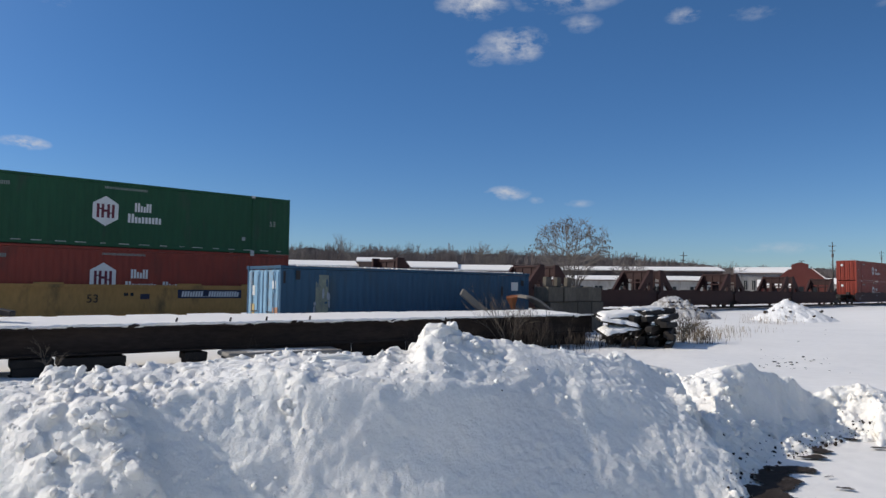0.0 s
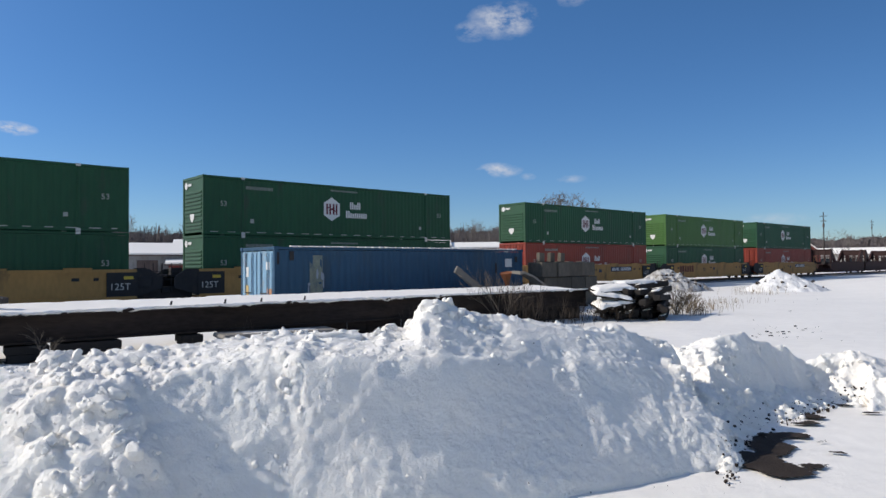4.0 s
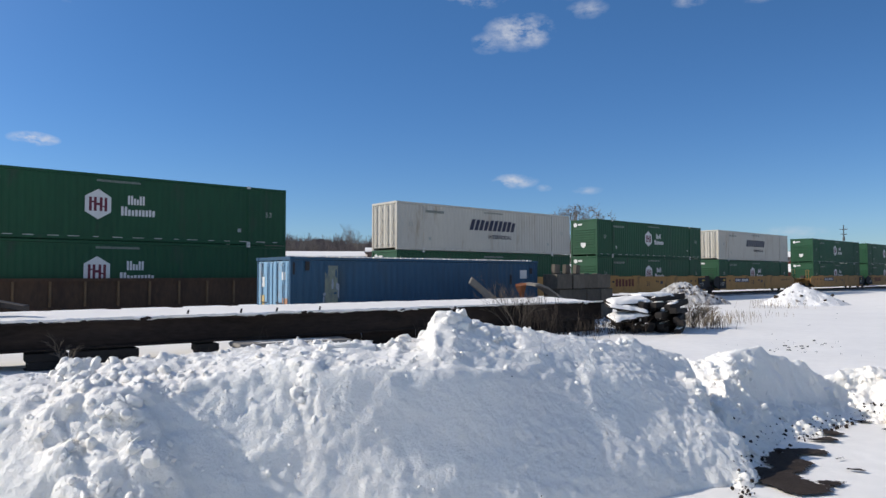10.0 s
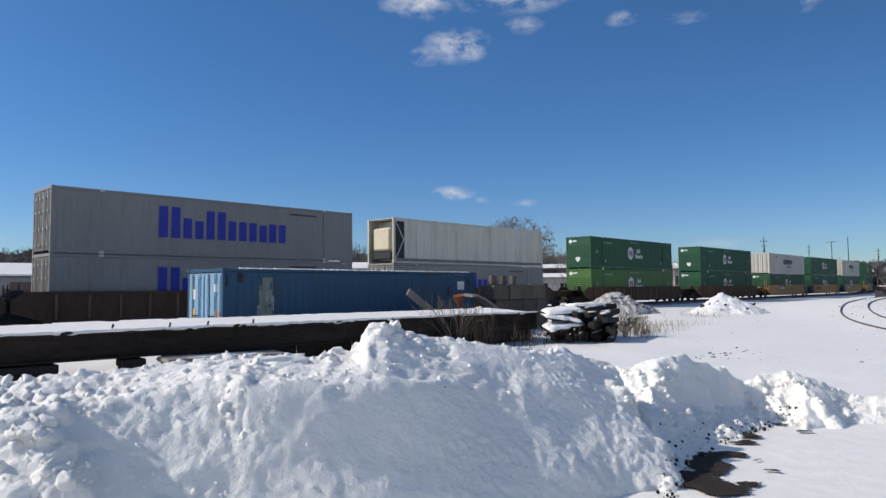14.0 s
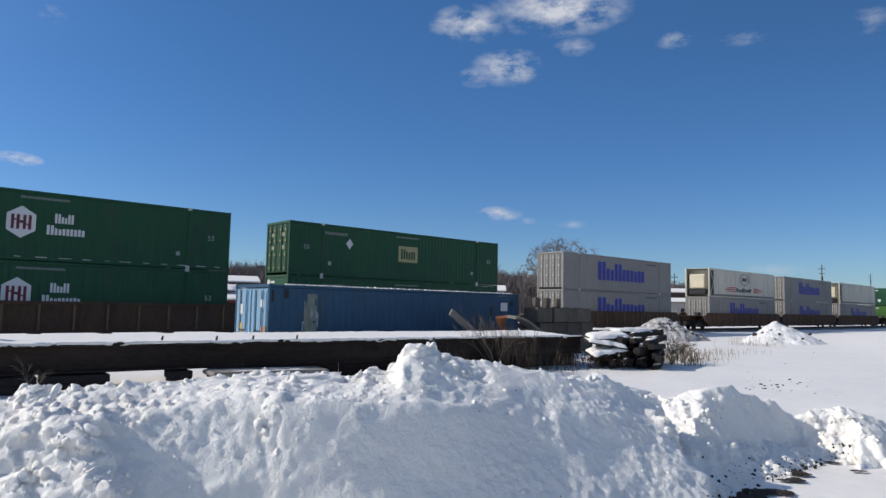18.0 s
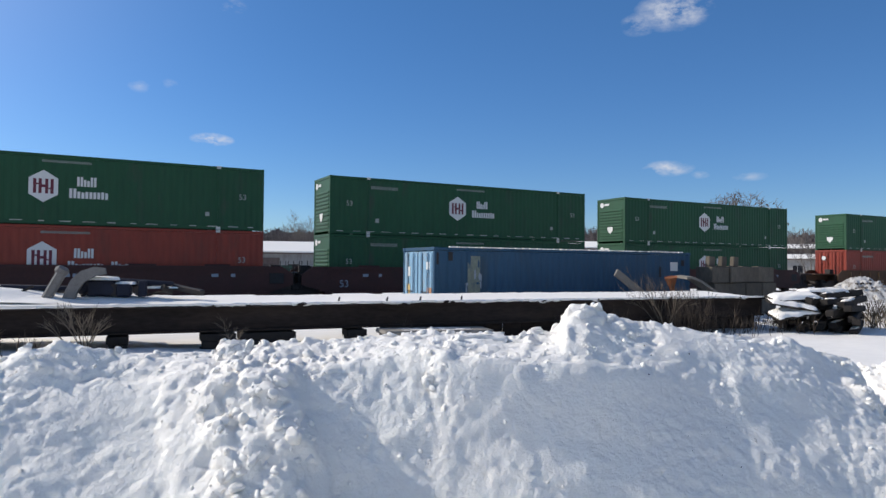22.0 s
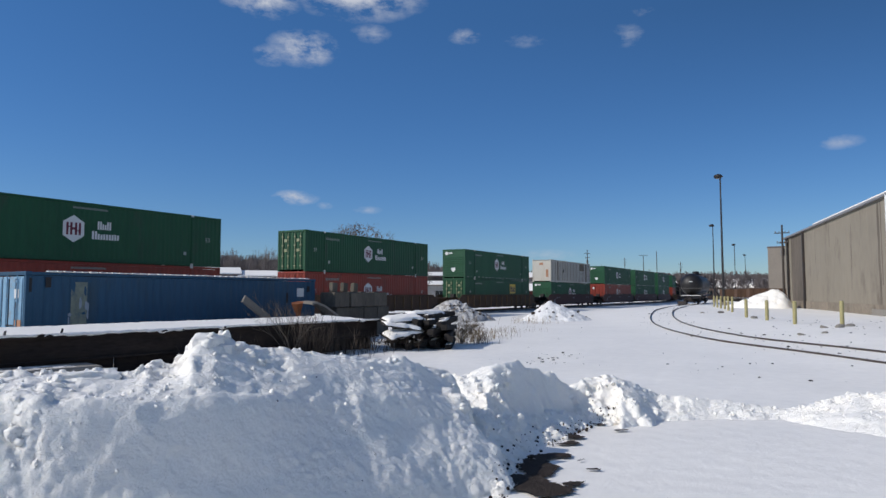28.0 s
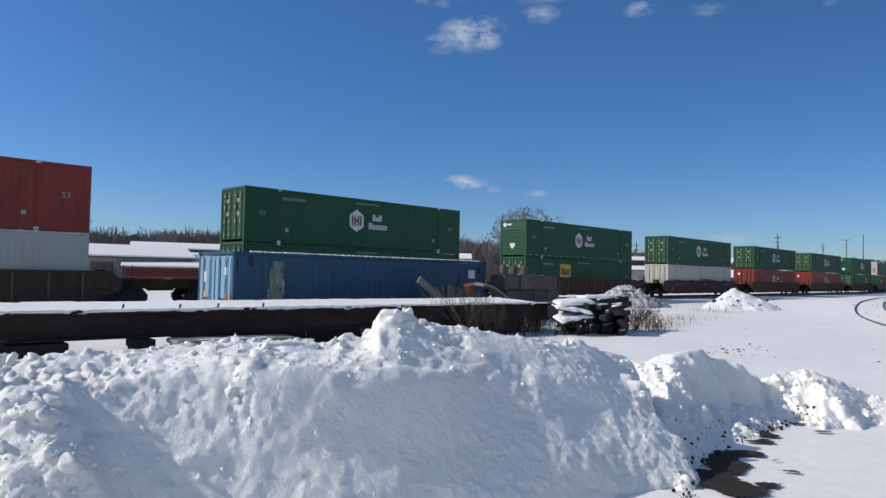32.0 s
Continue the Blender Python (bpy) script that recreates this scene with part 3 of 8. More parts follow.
def build_bank():
    xs = np.concatenate([np.arange(-8.6, -5.0, 0.03), np.arange(-5.0, 3.2, 0.0165), np.arange(3.2, 6.8, 0.021), np.arange(6.8, 12.2, 0.045)])
    ys = np.concatenate([np.arange(1.0, 3.0, 0.04), np.arange(3.0, 6.8, 0.0145), np.arange(6.8, 9.6, 0.021), np.arange(9.6, 12.9, 0.05)])
    X, Y = np.meshgrid(xs, ys)
    az, rr = np.degrees(np.arctan2(X, Y)), np.hypot(X, Y)
    g0 = ground_z(X, Y) - 0.06
    wob = 0.26 * fbm(X, Y + 0.7 * X, 0.55, 4, 41) + 0.06 * fbm(X, Y, 0.16, 2, 42)
    XW = X + wob
    # ---- the near bank: slabs pushed up side by side
    yc, zc = crest_line(X)
    yf = np.interp(X, LINE_X, FOOT_Y) - 0.02 + 0.05 * fbm(X, Y, 0.9, 2, 43)
    az_c = np.degrees(np.arctan2(X, yc))
    shelf = np.interp(az_c, [-50, -36, -30, -24, -15, -6, 0, 4, 8, 18], [0.30, 0.30, 0.30, 0.55, 0.66, 0.72, 0.70, 0.55, 0.42, 0.30])
    yb = yc - shelf
    el_b = np.interp(az_c, [-50, -34, -29, -26, -22, -15, 2.3, 6, 10, 14, 20], [-8.6, -8.8, -7.6, -8.0, -8.6, -7.5, -7.4, -7.3, -7.2, -7.2, -8.4])
    zb = np.minimum(1.75 + np.hypot(X, yb) * np.tan(np.radians(el_b)), zc - 0.03)
    zb = soft(zb, 61, 1)
    low = (Y - yf) / np.maximum(yb - yf, 0.2)
    ridge_x = -2.85 + 0.75 * np.clip((5.2 - Y) / 1.25, 0, 1.3)
    ridge_w = 0.24 + 0.30 * np.clip((5.2 - Y) / 1.25, 0, 1.2)
    slab_x = -1.36 + 0.30 * np.clip((5.35 - Y) / 1.15, 0, 1.3) ** 1.3 + 0.30 * fbm(Y, 0 * Y, 0.34, 3, 50)
    on_ridge = np.exp(-((XW - ridge_x) / ridge_w) ** 4)
    ahead = 0.25 * on_ridge * (0.8 + 0.5 * fbm(X, Y, 0.5, 2, 40)) - 0.02 * band(XW, ridge_x + ridge_w, slab_x, 0.22)
    w_edge = 0.14 + 0.22 * smooth01(0.75, 0.2, low)
    ahead += 0.13 * smooth01(-1.2, 1.0, (XW - slab_x) / w_edge) * (0.05 + 0.95 * smooth01(0.35, 0.9, low)) * (0.8 + 0.5 * fbm(X, Y, 0.3, 2, 51)) * np.interp(X, [-1.4, 0.0, 1.2, 2.4], [1, 0.8, 0.45, 0.05])
    ahead += 0.06 * smooth01(-0.07, 0.05, XW + 0.71 * Y) * (1 - on_ridge) * smooth01(0.0, 0.2, ridge_x - X)
    ahead += 0.06 * fbm(X, Y, 1.3, 2, 44) + (0.022 + 0.02 * smooth01(0.3, 1.0, X)) * fbm(X, Y, 0.45, 3, 45)
    y1 = Y + ahead * smooth01(1.25, 0.85, low)
    t = (y1 - yf) / np.maximum(yb - yf, 0.2)
    face = zb * np.clip(t, 0, 2) ** np.interp(X, [-4, 0.5, 1.6], [0.85, 0.85, 0.78])
    s = (Y - yb) / np.maximum(yc - yb, 0.05)
    top = zb + (zc - zb) * np.where(s > 0, np.clip(s, 0, 1) ** np.interp(az_c, [-4, -2, 2, 8], [1.0, 0.8, 0.75, 0.8]), 0.25 * s)
    k = 0.10 + 0.04 * fbm(X, Y, 0.4, 2, 49)
    mix = np.clip(0.5 + 0.5 * (top - face) / k, 0, 1)
    main = top * (1 - mix) + face * mix - k * mix * (1 - mix)
    main = np.where(s > 0.6, np.maximum(main, top), main)
    main = np.where(Y > yc, zc - np.maximum(Y - yc - 0.05, 0) * 0.95, main)
    main = np.where(t < 0, -0.2 + 0 * t, main)
    end = np.minimum((2.70 - XW * 0.8 - X * 0.2) * 2.6, (3.0 - XW) * 1.5)
    is_end = smooth01(-0.55, 0.05, main - end + 0.12 * fbm(X, Y, 0.3, 2, 52))
    main = np.minimum(main, end)
    # ---- the far heaps and the low berm
    rc = np.interp(az, [15, 19, 23, 27, 31, 36, 45, 52, 70], [9.1, 9.0, 8.9, 9.6, 10.3, 10.9, 11.3, 11.4, 11.6])
    cap = 1.75 + rc * np.tan(np.radians(np.interp(az, CREST_AZ, CREST_EL)))
    cap = np.where(az < 18.9, cap - (18.9 - az) * 0.35, cap)
    roof = cap - 0.30 * np.maximum(rc - rr, 0) - 0.8 * np.maximum(rr - rc - 0.08, 0)
    left = ((XW - 3.30) * -0.93 + (Y + 0.5 * wob - 7.72) * -0.37)
    front = ((X - 3.30 + 0.4 * wob) * 0.62 + (Y - 7.72) * -0.78)
    heap = np.minimum(np.minimum(0.24 - (left - 1.0) * 1.0, 0.26 - (front - 0.10 + 0.5 * wob) * 1.7), roof)
    heap = np.minimum(heap, 0.25 - ((XW - 5.32) * 0.93 + (Y - 8.9) * -0.35) * 1.3)
    left2 = ((XW - 5.22) * -0.8 + (Y + 0.5 * wob - 8.42) * -0.6)
    right2 = ((X - 6.0) * 0.75 + (Y - 8.42) * -0.66)
    heap2 = np.minimum(np.minimum(0.06 - left2 * 1.2, 0.05 - right2 * 1.15), roof)
    y_foot = np.interp(X, [0.4, 1.2, 1.9, 2.28, 2.74, 3.78, 5.0, 5.8, 6.4], [4.6, 4.55, 4.75, 5.25, 6.16, 7.26, 8.30, 8.46, 8.75]) + 0.16 * fbm(X, Y, 0.6, 3, 46)
    slip = np.minimum(((0.36 + 0.20 * band(X, 2.0, 3.3, 0.4)) * (Y - y_foot) - 0.02) * (0.55 + 0.45 * smooth01(1.8, 2.6, X)), 0.42 + 0.22 * band(X, 2.0, 3.3, 0.4) + 0.08 * fbm(X, Y, 0.5, 3, 47))
    slip = np.where((X > 0.5) & (X < 6.2), np.minimum(slip, roof + 0.05), -0.3) - 0.6 * np.maximum(rr - rc + 0.3, 0)
    berm = np.where(az > 33, cap - np.interp(az, [33, 45, 47, 52], [0.45, 0.40, 0.28, 0.25]) * np.abs(rr - rc), -0.3)
    Z = np.maximum.reduce([main, heap, heap2, slip, berm, g0])
    Z = soft(soft(Z, 5, 0), 5, 1)
    # ---- how crumbled each place is
    which = np.argmax(np.stack([main, heap, heap2, slip, berm, g0]), 0)
    S = Y + 0.75 * Z
    spots = smooth01(0.10, 0.5, fbm(X, S, 0.5, 3, 58))
    grain = smooth01(-0.1, 0.4, fbm(X, S, 0.35, 3, 57))
    on_top = smooth01(0.94, 1.02, t + 0.05 * fbm(X, Y, 0.2, 2, 48)) * smooth01(0.9, 0.4, X)
    edge = band(XW, slab_x - 0.20, slab_x + 0.05, 0.06) * (X > -2) * (0.1 + 0.9 * smooth01(0.3, 0.8, low)) * (0.6 + 0.6 * spots)
    rim = np.exp(-((Y - yc) / 0.10) ** 2)
    valley = band(XW, ridge_x + ridge_w, slab_x - 0.1, 0.25)
    c_main = np.maximum.reduce([on_ridge, 0.42 * valley + 0.3 * spots * valley, 0.85 * edge, on_top * (0.45 + 0.35 * spots), 0.75 * rim, 0.13 * spots, (0.22 + 0.25 * spots) * grain * smooth01(0.3, 1.3, X), 0.16 * spots * smooth01(-3.2, -3.6, X), 0.5 * grain * smooth01(0.25, 0.0, t), (0.5 + 0.3 * grain) * is_end])
    c_heap = np.where(0.24 - (left - 1.0) * 1.0 < 0.26 - (front - 0.10 + 0.5 * wob) * 1.7, 0.85, 0.30 + 0.45 * spots)
    c_heap2 = np.where(0.06 - left2 * 1.2 < 0.05 - right2 * 1.15, 0.85, 0.4)
    crumble = np.choose(which, [c_main, c_heap, c_heap2, 0.75 + 0.25 * grain, 0.40 + 0.3 * grain, 0 * X])
    crumble = np.clip(soft(soft(crumble, 7, 0), 7, 1), 0, 1)
    gy, gx = np.gradient(Z, ys, xs)
    L = np.sqrt(gx * gx + gy * gy + 1)
    nx, ny, nz = soft(-gx / L, 5, 1), soft(-gy / L, 5, 0), 1 / L
    rm = smooth01(0.15, 0.75, crumble)
    far = np.where(which == 0, 1.0, 1.15)
    D = 0.024 * fbm(X, S, 0.9, 2, 11) + 0.015 * fbm(X, S, 0.35, 3, 12) + 0.008 * fbm(X, S, 0.12, 3, 13) + 0.004 * fbm(X, S, 0.045, 2, 14)
    D += far * rm * (0.085 * clods(X, S, 0.26, 71) * smooth01(-0.35, 0.2, fbm(X, S, 0.6, 2, 77)) + 0.050 * clods(X, S, 0.14, 72) + 0.022 * clods(X, S, 0.07, 73) - 0.07)
    D += (1 - rm) * (0.020 * clods(X, S, 0.18, 74) * smooth01(0.0, 0.5, fbm(X, S, 0.5, 2, 75)) * smooth01(-0.8, 0.2, X) + 0.020 * clods(X, S, 0.065, 76) * smooth01(-0.3, 0.5, fbm(X, S, 0.7, 2, 78)))
    D = soft(soft(D, 3, 0), 3, 1) * smooth01(-0.02, 0.06, Z - g0)
    P, Q, H = X + nx * D, Y + ny * D, Z + nz * D
    ob = new("snowbank", grid_mesh("snowbank", P, Q, H, M_SNOWBANK, keep=(Z - g0) > 0.004))
    tagged(ob, "long ploughed bank of packed white snow with crumbled edges", "snowbank", kind="stuff")
    # loose clods lying all over the crumbled parts
    shapes = []
    rng = random.Random(8)
    for k in range(14):
        m = Mesh()
        lump_mesh(m, (0, 0, 0), 1.0, rng, 3 if k < 5 else 2, 6)
        shapes.append((np.array([tuple(v) for v in m.v]), np.array(m.f)))
    pick = np.random.RandomState(5)
    n = 60000
    ia = np.searchsorted(xs, pick.uniform(-6.5, 10.5, n))
    ib = np.searchsorted(ys, pick.uniform(3.0, 11.8, n))
    ia, ib = np.minimum(ia, len(xs) - 1), np.minimum(ib, len(ys) - 1)
    keep = (pick.rand(n) < (0.03 + crumble[ib, ia] ** 1.6) * L[ib, ia] * 0.5) & ((Z - g0)[ib, ia] > 0.05)
    ia, ib = ia[keep][:13000], ib[keep][:13000]
    V, F, base = [], [], 0
    for a, b in zip(ib, ia):
        c = crumble[a, b]
        big = 0.065 if c > 0.7 and X[a, b] < -1.0 else (0.05 if c > 0.5 else 0.026)
        size = 0.010 + (0.010 + big * c) * pick.rand() ** 2.4
        vs, fs = shapes[pick.randint(0, 5)] if size > 0.035 else shapes[pick.randint(5, 14)]
        q = np.array(Euler(tuple(pick.rand(3) * 6.28)).to_matrix())
        lift = size * pick.uniform(-0.6, 0.15)
        co = np.array([P[a, b] + lift * nx[a, b], Q[a, b] + lift * ny[a, b], H[a, b] + lift * nz[a, b]])
        V.append(vs @ q.T * size + co)
        F.append(fs + base)
        base += len(vs)
    me = bpy.data.meshes.new("snow_crumbs")
    me.from_pydata(np.concatenate(V).tolist(), [], np.concatenate(F).tolist())
    me.polygons.foreach_set("use_smooth", np.full(len(me.polygons), True))
    me.materials.append(M_SNOWBANK)
    tagged(new("snow_crumbs", me), "loose crumbled lumps of ploughed snow", "snow chunks", kind="stuff")
    # earth crumbs: thick along the slipped foot, thin over the right half of the face
    soil = Mesh()
    for k in range(400):
        if k < 330:
            x = pick.uniform(2.2, 5.4)
            y = float(np.interp(x, [2.28, 2.74, 3.78, 5.0, 5.8], [5.25, 6.16, 7.26, 8.30, 8.46])) + abs(pick.normal(0, 0.22)) - 0.12
        else:
            x, y = pick.normal(1.1, 0.75), pick.uniform(4.7, 5.9)
        if not -2.0 < x < 6.0:
            continue
        a, b = int(np.searchsorted(ys, y)), int(np.searchsorted(xs, x))
        z = max(H[a, b], gz(x, y) + 0.01)
        lump_mesh(soil, (P[a, b], Q[a, b], z + 0.003), (0.004 + 0.020 * pick.rand() ** 3) * (1.0 if k < 330 else 0.35), rng, 1, 3)
    tagged(part("soil_crumbs", soil, M_ASPHALT), "dark crumbs of earth in the snow", "soil", kind="stuff")


def lump_mesh(mesh, c, r, rng, level=2, flats=5):
    bm = bmesh.new()
    bmesh.ops.create_icosphere(bm, subdivisions=level, radius=1.0)
    sx, sy, sz = (rng.uniform(0.7, 1.25) for _ in range(3))
    off = Vector((rng.uniform(0, 50), rng.uniform(0, 50), rng.uniform(0, 50)))
    q = Euler((rng.uniform(0, 6), rng.uniform(0, 6), rng.uniform(0, 6))).to_matrix()
    cuts = [(Vector((rng.gauss(0, 1), rng.gauss(0, 1), rng.gauss(0, 1))).normalized(), rng.uniform(0.38, 0.8)) for _ in range(flats)]
    vs = []
    for v in bm.verts:
        p = v.co.copy()
        for nrm, dist in cuts:
            k = p.dot(nrm)
            if k > dist:
                p -= nrm * (k - dist) * 0.9
        p *= 1 + 0.16 * noise.noise(v.co * 1.7 + off) + 0.06 * noise.noise(v.co * 5.0 + off)
        p = q @ Vector((p.x * sx, p.y * sy, p.z * sz))
        vs.append(Vector(c) + p * r)
    fs = [tuple(v.index for v in f.verts) for f in bm.faces]
    bm.free()
    mesh.add(vs, fs)


def build_chunks():
    """Broken blocks standing on the crest."""
    rng = random.Random(21)
    for az, back, z, size, turn in [(-0.75, 0.10, 1.22, (0.26, 0.22, 0.34), 8), (-1.35, 0.16, 1.12, (0.16, 0.2, 0.30), 30), (0.25, 0.08, 1.20, (0.22, 0.2, 0.26), -14), (-0.6, 0.36, 1.06, (0.22, 0.16, 0.16), 20), (-2.3, 0.20, 1.07, (0.16, 0.16, 0.16), 40), (-4.8, 0.06, 1.13, (0.15, 0.14, 0.19), 45), (-9.2, 0.1, 1.12, (0.4, 0.25, 0.14), 15)] + [(a, b, None, (rng.uniform(0.2, 0.46), rng.uniform(0.18, 0.3), rng.uniform(0.09, 0.16)), rng.uniform(-60, 60)) for a, b in [(-23.5, 0.1), (-21.5, 0.3), (-19.0, 0.05), (-17.2, 0.32), (-15.4, 0.12), (-12.6, 0.25), (-11.2, 0.5), (-8.0, 0.3), (-6.6, 0.12), (-3.4, 0.28)]]:
        r, top = (float(v) for v in crest(az))
        r -= back
        z = top - 0.10 - 0.35 * back if z is None else z
        x, y = polar(az, r)
        bm = bmesh.new()
        bmesh.ops.create_cube(bm, size=1.0)
        bmesh.ops.subdivide_edges(bm, edges=bm.edges[:], cuts=9, use_grid_fill=True)
        off = Vector((rng.uniform(0, 50), rng.uniform(0, 50), rng.uniform(0, 50)))
        cuts = [(Vector((rng.gauss(0, 1), rng.gauss(0, 1), rng.gauss(0.3, 1))).normalized(), rng.uniform(0.40, 0.56)) for _ in range(7)]
        vs = []
        for v in bm.verts:
            p = v.co.copy()
            for nrm, dist in cuts:
                k = p.dot(nrm)
                if k > dist:
                    p -= nrm * (k - dist)
            p += p.normalized() * (0.10 * noise.noise(v.co * 2.2 + off) + 0.05 * noise.noise(v.co * 6 + off))
            vs.append(Vector((p.x * size[0], p.y * size[1], p.z * size[2])))
        block = Mesh()
        block.add(vs, [tuple(v.index for v in f.verts) for f in bm.faces])
        bm.free()
        ob = part("snow_block", block, M_SNOWBANK, smooth=True, at=pose(x, y, z, 0, 0, turn))
        tagged(ob, "broken upright block of hard snow on the bank", "snow block", "blocks on the bank")


def build_asphalt():
    def field(x, y):
        f = np.zeros_like(x)
        for cx, cy, sx, sy, a in [(2.75, 5.75, 0.26, 0.40, 1.2), (3.05, 6.2, 0.28, 0.36, 1.2), (2.78, 5.45, 0.24, 0.26, 1.05), (3.4, 6.55, 0.30, 0.20, 1.0), (3.9, 7.05, 0.24, 0.16, 1.0), (4.1, 7.42, 0.22, 0.20, 0.95), (4.95, 8.2, 0.22, 0.12, 0.85), (4.93, 7.62, 0.14, 0.07, 0.95), (3.15, 5.6, 0.20, 0.12, 0.85), (3.5, 5.95, 0.22, 0.12, 0.85), (3.6, 6.3, 0.15, 0.10, 0.85)]:
            f = np.maximum(f, a * np.exp(-((x - cx) / sx) ** 2 - ((y - cy) / sy) ** 2))
        return f + 0.75 * fbm(x + 0.3 * y, y, 0.30, 6, 21, 0.66)
    xs, ys = np.arange(2.0, 5.7, 0.014), np.arange(4.5, 8.7, 0.014)
    X, Y = np.meshgrid(xs, ys)
    inside = field(X, Y) > 0.64
    m = Mesh()
    idx = {}
    for j, i in zip(*np.nonzero(inside[:-1, :-1])):
        f = []
        for a, b in ((i, j), (i + 1, j), (i + 1, j + 1), (i, j + 1)):
            if (a, b) not in idx:
                idx[(a, b)] = len(m.v)
                m.v.append((xs[a], ys[b], gz_flat(xs[a], ys[b])))
            f.append(idx[(a, b)])
        m.f.append(tuple(f))
    ob = part("asphalt_patch", m, M_ASPHALT)
    tagged(ob, "bare wet asphalt patch where the snow has melted", "asphalt", kind="structure")


def gz_flat(x, y):
    return 0.022 + min(0.0, float(y > 7.0) * gz(x, y))


# ---- the low platform and what lies by it ----
DECK_A, DECK_B = Vector((-19.5, 5.0, 0)), Vector((5.25, 23.35, 0))
DECK_DIR = (DECK_B - DECK_A).normalized()
DECK_N = Vector((-DECK_DIR.y, DECK_DIR.x, 0))


def build_deck():
    L = (DECK_B - DECK_A).length
    h = math.degrees(math.atan2(DECK_DIR.y, DECK_DIR.x))
    th = empty("loading_platform", pose(DECK_A.x, DECK_A.y, 0, 0, 0, h), "long dark steel-edged loading platform on timber blocks, deck deep in snow", "platform")
    edge = Mesh().cbox((L / 2, 0.06, 0.535), (L, 0.10, 0.58), 0.015)
    edge.cbox((L / 2, 0.0, 0.80), (L, 0.24, 0.05), 0.01).cbox((L / 2, 0.02, 0.265), (L, 0.22, 0.05), 0.01)
    part("edge_girder", edge, M_DECK, th)
    part("edge_girder", Mesh().cbox((L / 2, 2.30, 0.72), (L, 0.10, 0.16), 0.015), M_DECK, th)
    part("end_beam", Mesh().cbox((L - 0.05, 1.18, 0.56), (0.10, 2.14, 0.5), 0.015), M_DECK, th)
    n = 44
    plank = Mesh().cbox((0, 1.18, 0.80), (L / n - 0.015, 2.12, 0.06), 0.008).data("deck_plank", M_TIE)
    for k in range(n):
        part("deck_plank", plank, M_TIE, th, at=pose((k + 0.5) * L / n, 0, 0))
    # blocks: distance along, width
    for x, w, y in [(1.5, 0.5, -0.1), (5.0, 0.9, -0.1), (9.2, 1.2, -0.1), (11.97, 0.42, -0.1), (14.01, 0.76, -0.1), (15.09, 1.28, -0.1), (17.2, 0.5, -0.1), (22.5, 0.8, 0.4), (24.9, 0.9, 0.4), (26.8, 1.0, 0.4), (29.6, 1.2, 0.4), (3.0, 0.5, 1.8), (20.6, 0.6, 1.8), (28.0, 0.6, 1.8)]:
        b = Mesh()
        for q in range(3):
            b.cbox((x + 0.02 * (q % 2), y + 0.25, -0.20 + q * 0.16), (w - 0.05 * (q % 2), 0.5, 0.157), 0.012)
        part("support_block", b, M_TIE, th)
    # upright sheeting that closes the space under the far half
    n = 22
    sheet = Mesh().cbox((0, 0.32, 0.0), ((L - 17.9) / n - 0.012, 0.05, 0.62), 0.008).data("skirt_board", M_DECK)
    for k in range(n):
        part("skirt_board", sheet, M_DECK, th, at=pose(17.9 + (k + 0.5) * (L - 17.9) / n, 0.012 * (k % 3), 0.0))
    # snow on the deck: thin and ragged along the near edge, deeper behind
    xs, ys = np.linspace(-0.05, L + 0.05, 900), np.linspace(-0.10, 2.42, 40)
    X, Y = np.meshgrid(xs, ys)
    depth = 0.035 + 0.10 * smooth01(0.2, 2.6, Y) + 0.02 * fbm(X, Y, 1.2, 4, 31) + 0.10 * smooth01(1.0, 2.2, Y) * (1 - smooth01(10.5, 13.5, X)) + 0.06 * np.exp(-((X - 11.8) / 1.0) ** 2) * smooth01(0.5, 1.5, Y)
    ragged = -0.09 + 0.10 * fbm(X * 1.0, 0 * Y, 0.5, 5, 32)
    depth = np.where(Y < ragged, -0.03, depth) * smooth01(-0.12, 0.12, Y - ragged * 0.5 + 0.05)
    depth += 0.22 * np.exp(-((X - 9.0) / 1.3) ** 2) * smooth01(0.5, 1.5, Y)
    depth *= 1 - smooth01(2.22, 2.42, Y) * 0.9
    depth *= smooth01(L + 0.05, L - 0.25, X)
    me = grid_mesh("deck_snow", X, Y + 0.012 * fbm(X, Y, 0.3, 3, 33), 0.822 + depth + 0.012 * fbm(X, Y, 0.18, 3, 34) * smooth01(0, 0.05, depth), M_SNOWTOP)
    tagged(part("deck_snow", me, M_SNOWTOP, th), "white snow lying on the deck")
    # snow hanging over the girder's upper edge in tatters
    fx = np.linspace(0.0, L - 0.05, 1500)
    hang = np.clip(0.55 * fbm(fx, 0 * fx, 0.8, 5, 36, 0.6) + 0.25 * fbm(fx, 0 * fx, 0.17, 3, 37) + np.interp(fx, [0, 12, 15, 18, 30], [-0.22, -0.18, -0.02, 0.05, 0.02]), 0, 1)
    v = np.linspace(0, 1, 9)
    FX, V = np.meshgrid(fx, v)
    drop = 0.02 + 0.20 * hang[None, :]
    fringe = grid_mesh("snow_fringe", FX, -0.115 - 0.05 * np.sin(np.pi * V) * smooth01(0, 0.15, hang)[None, :], 0.885 - 0.03 * V - V * drop + 0.01 * fbm(FX, V, 0.1, 2, 38), M_SNOWTOP)
    tagged(part("snow_fringe", fringe, M_SNOWTOP, th), "tattered snow clinging to the edge", kind="stuff")
    # bare dark clumps where the snow has dropped off the edge
    rng = random.Random(3)
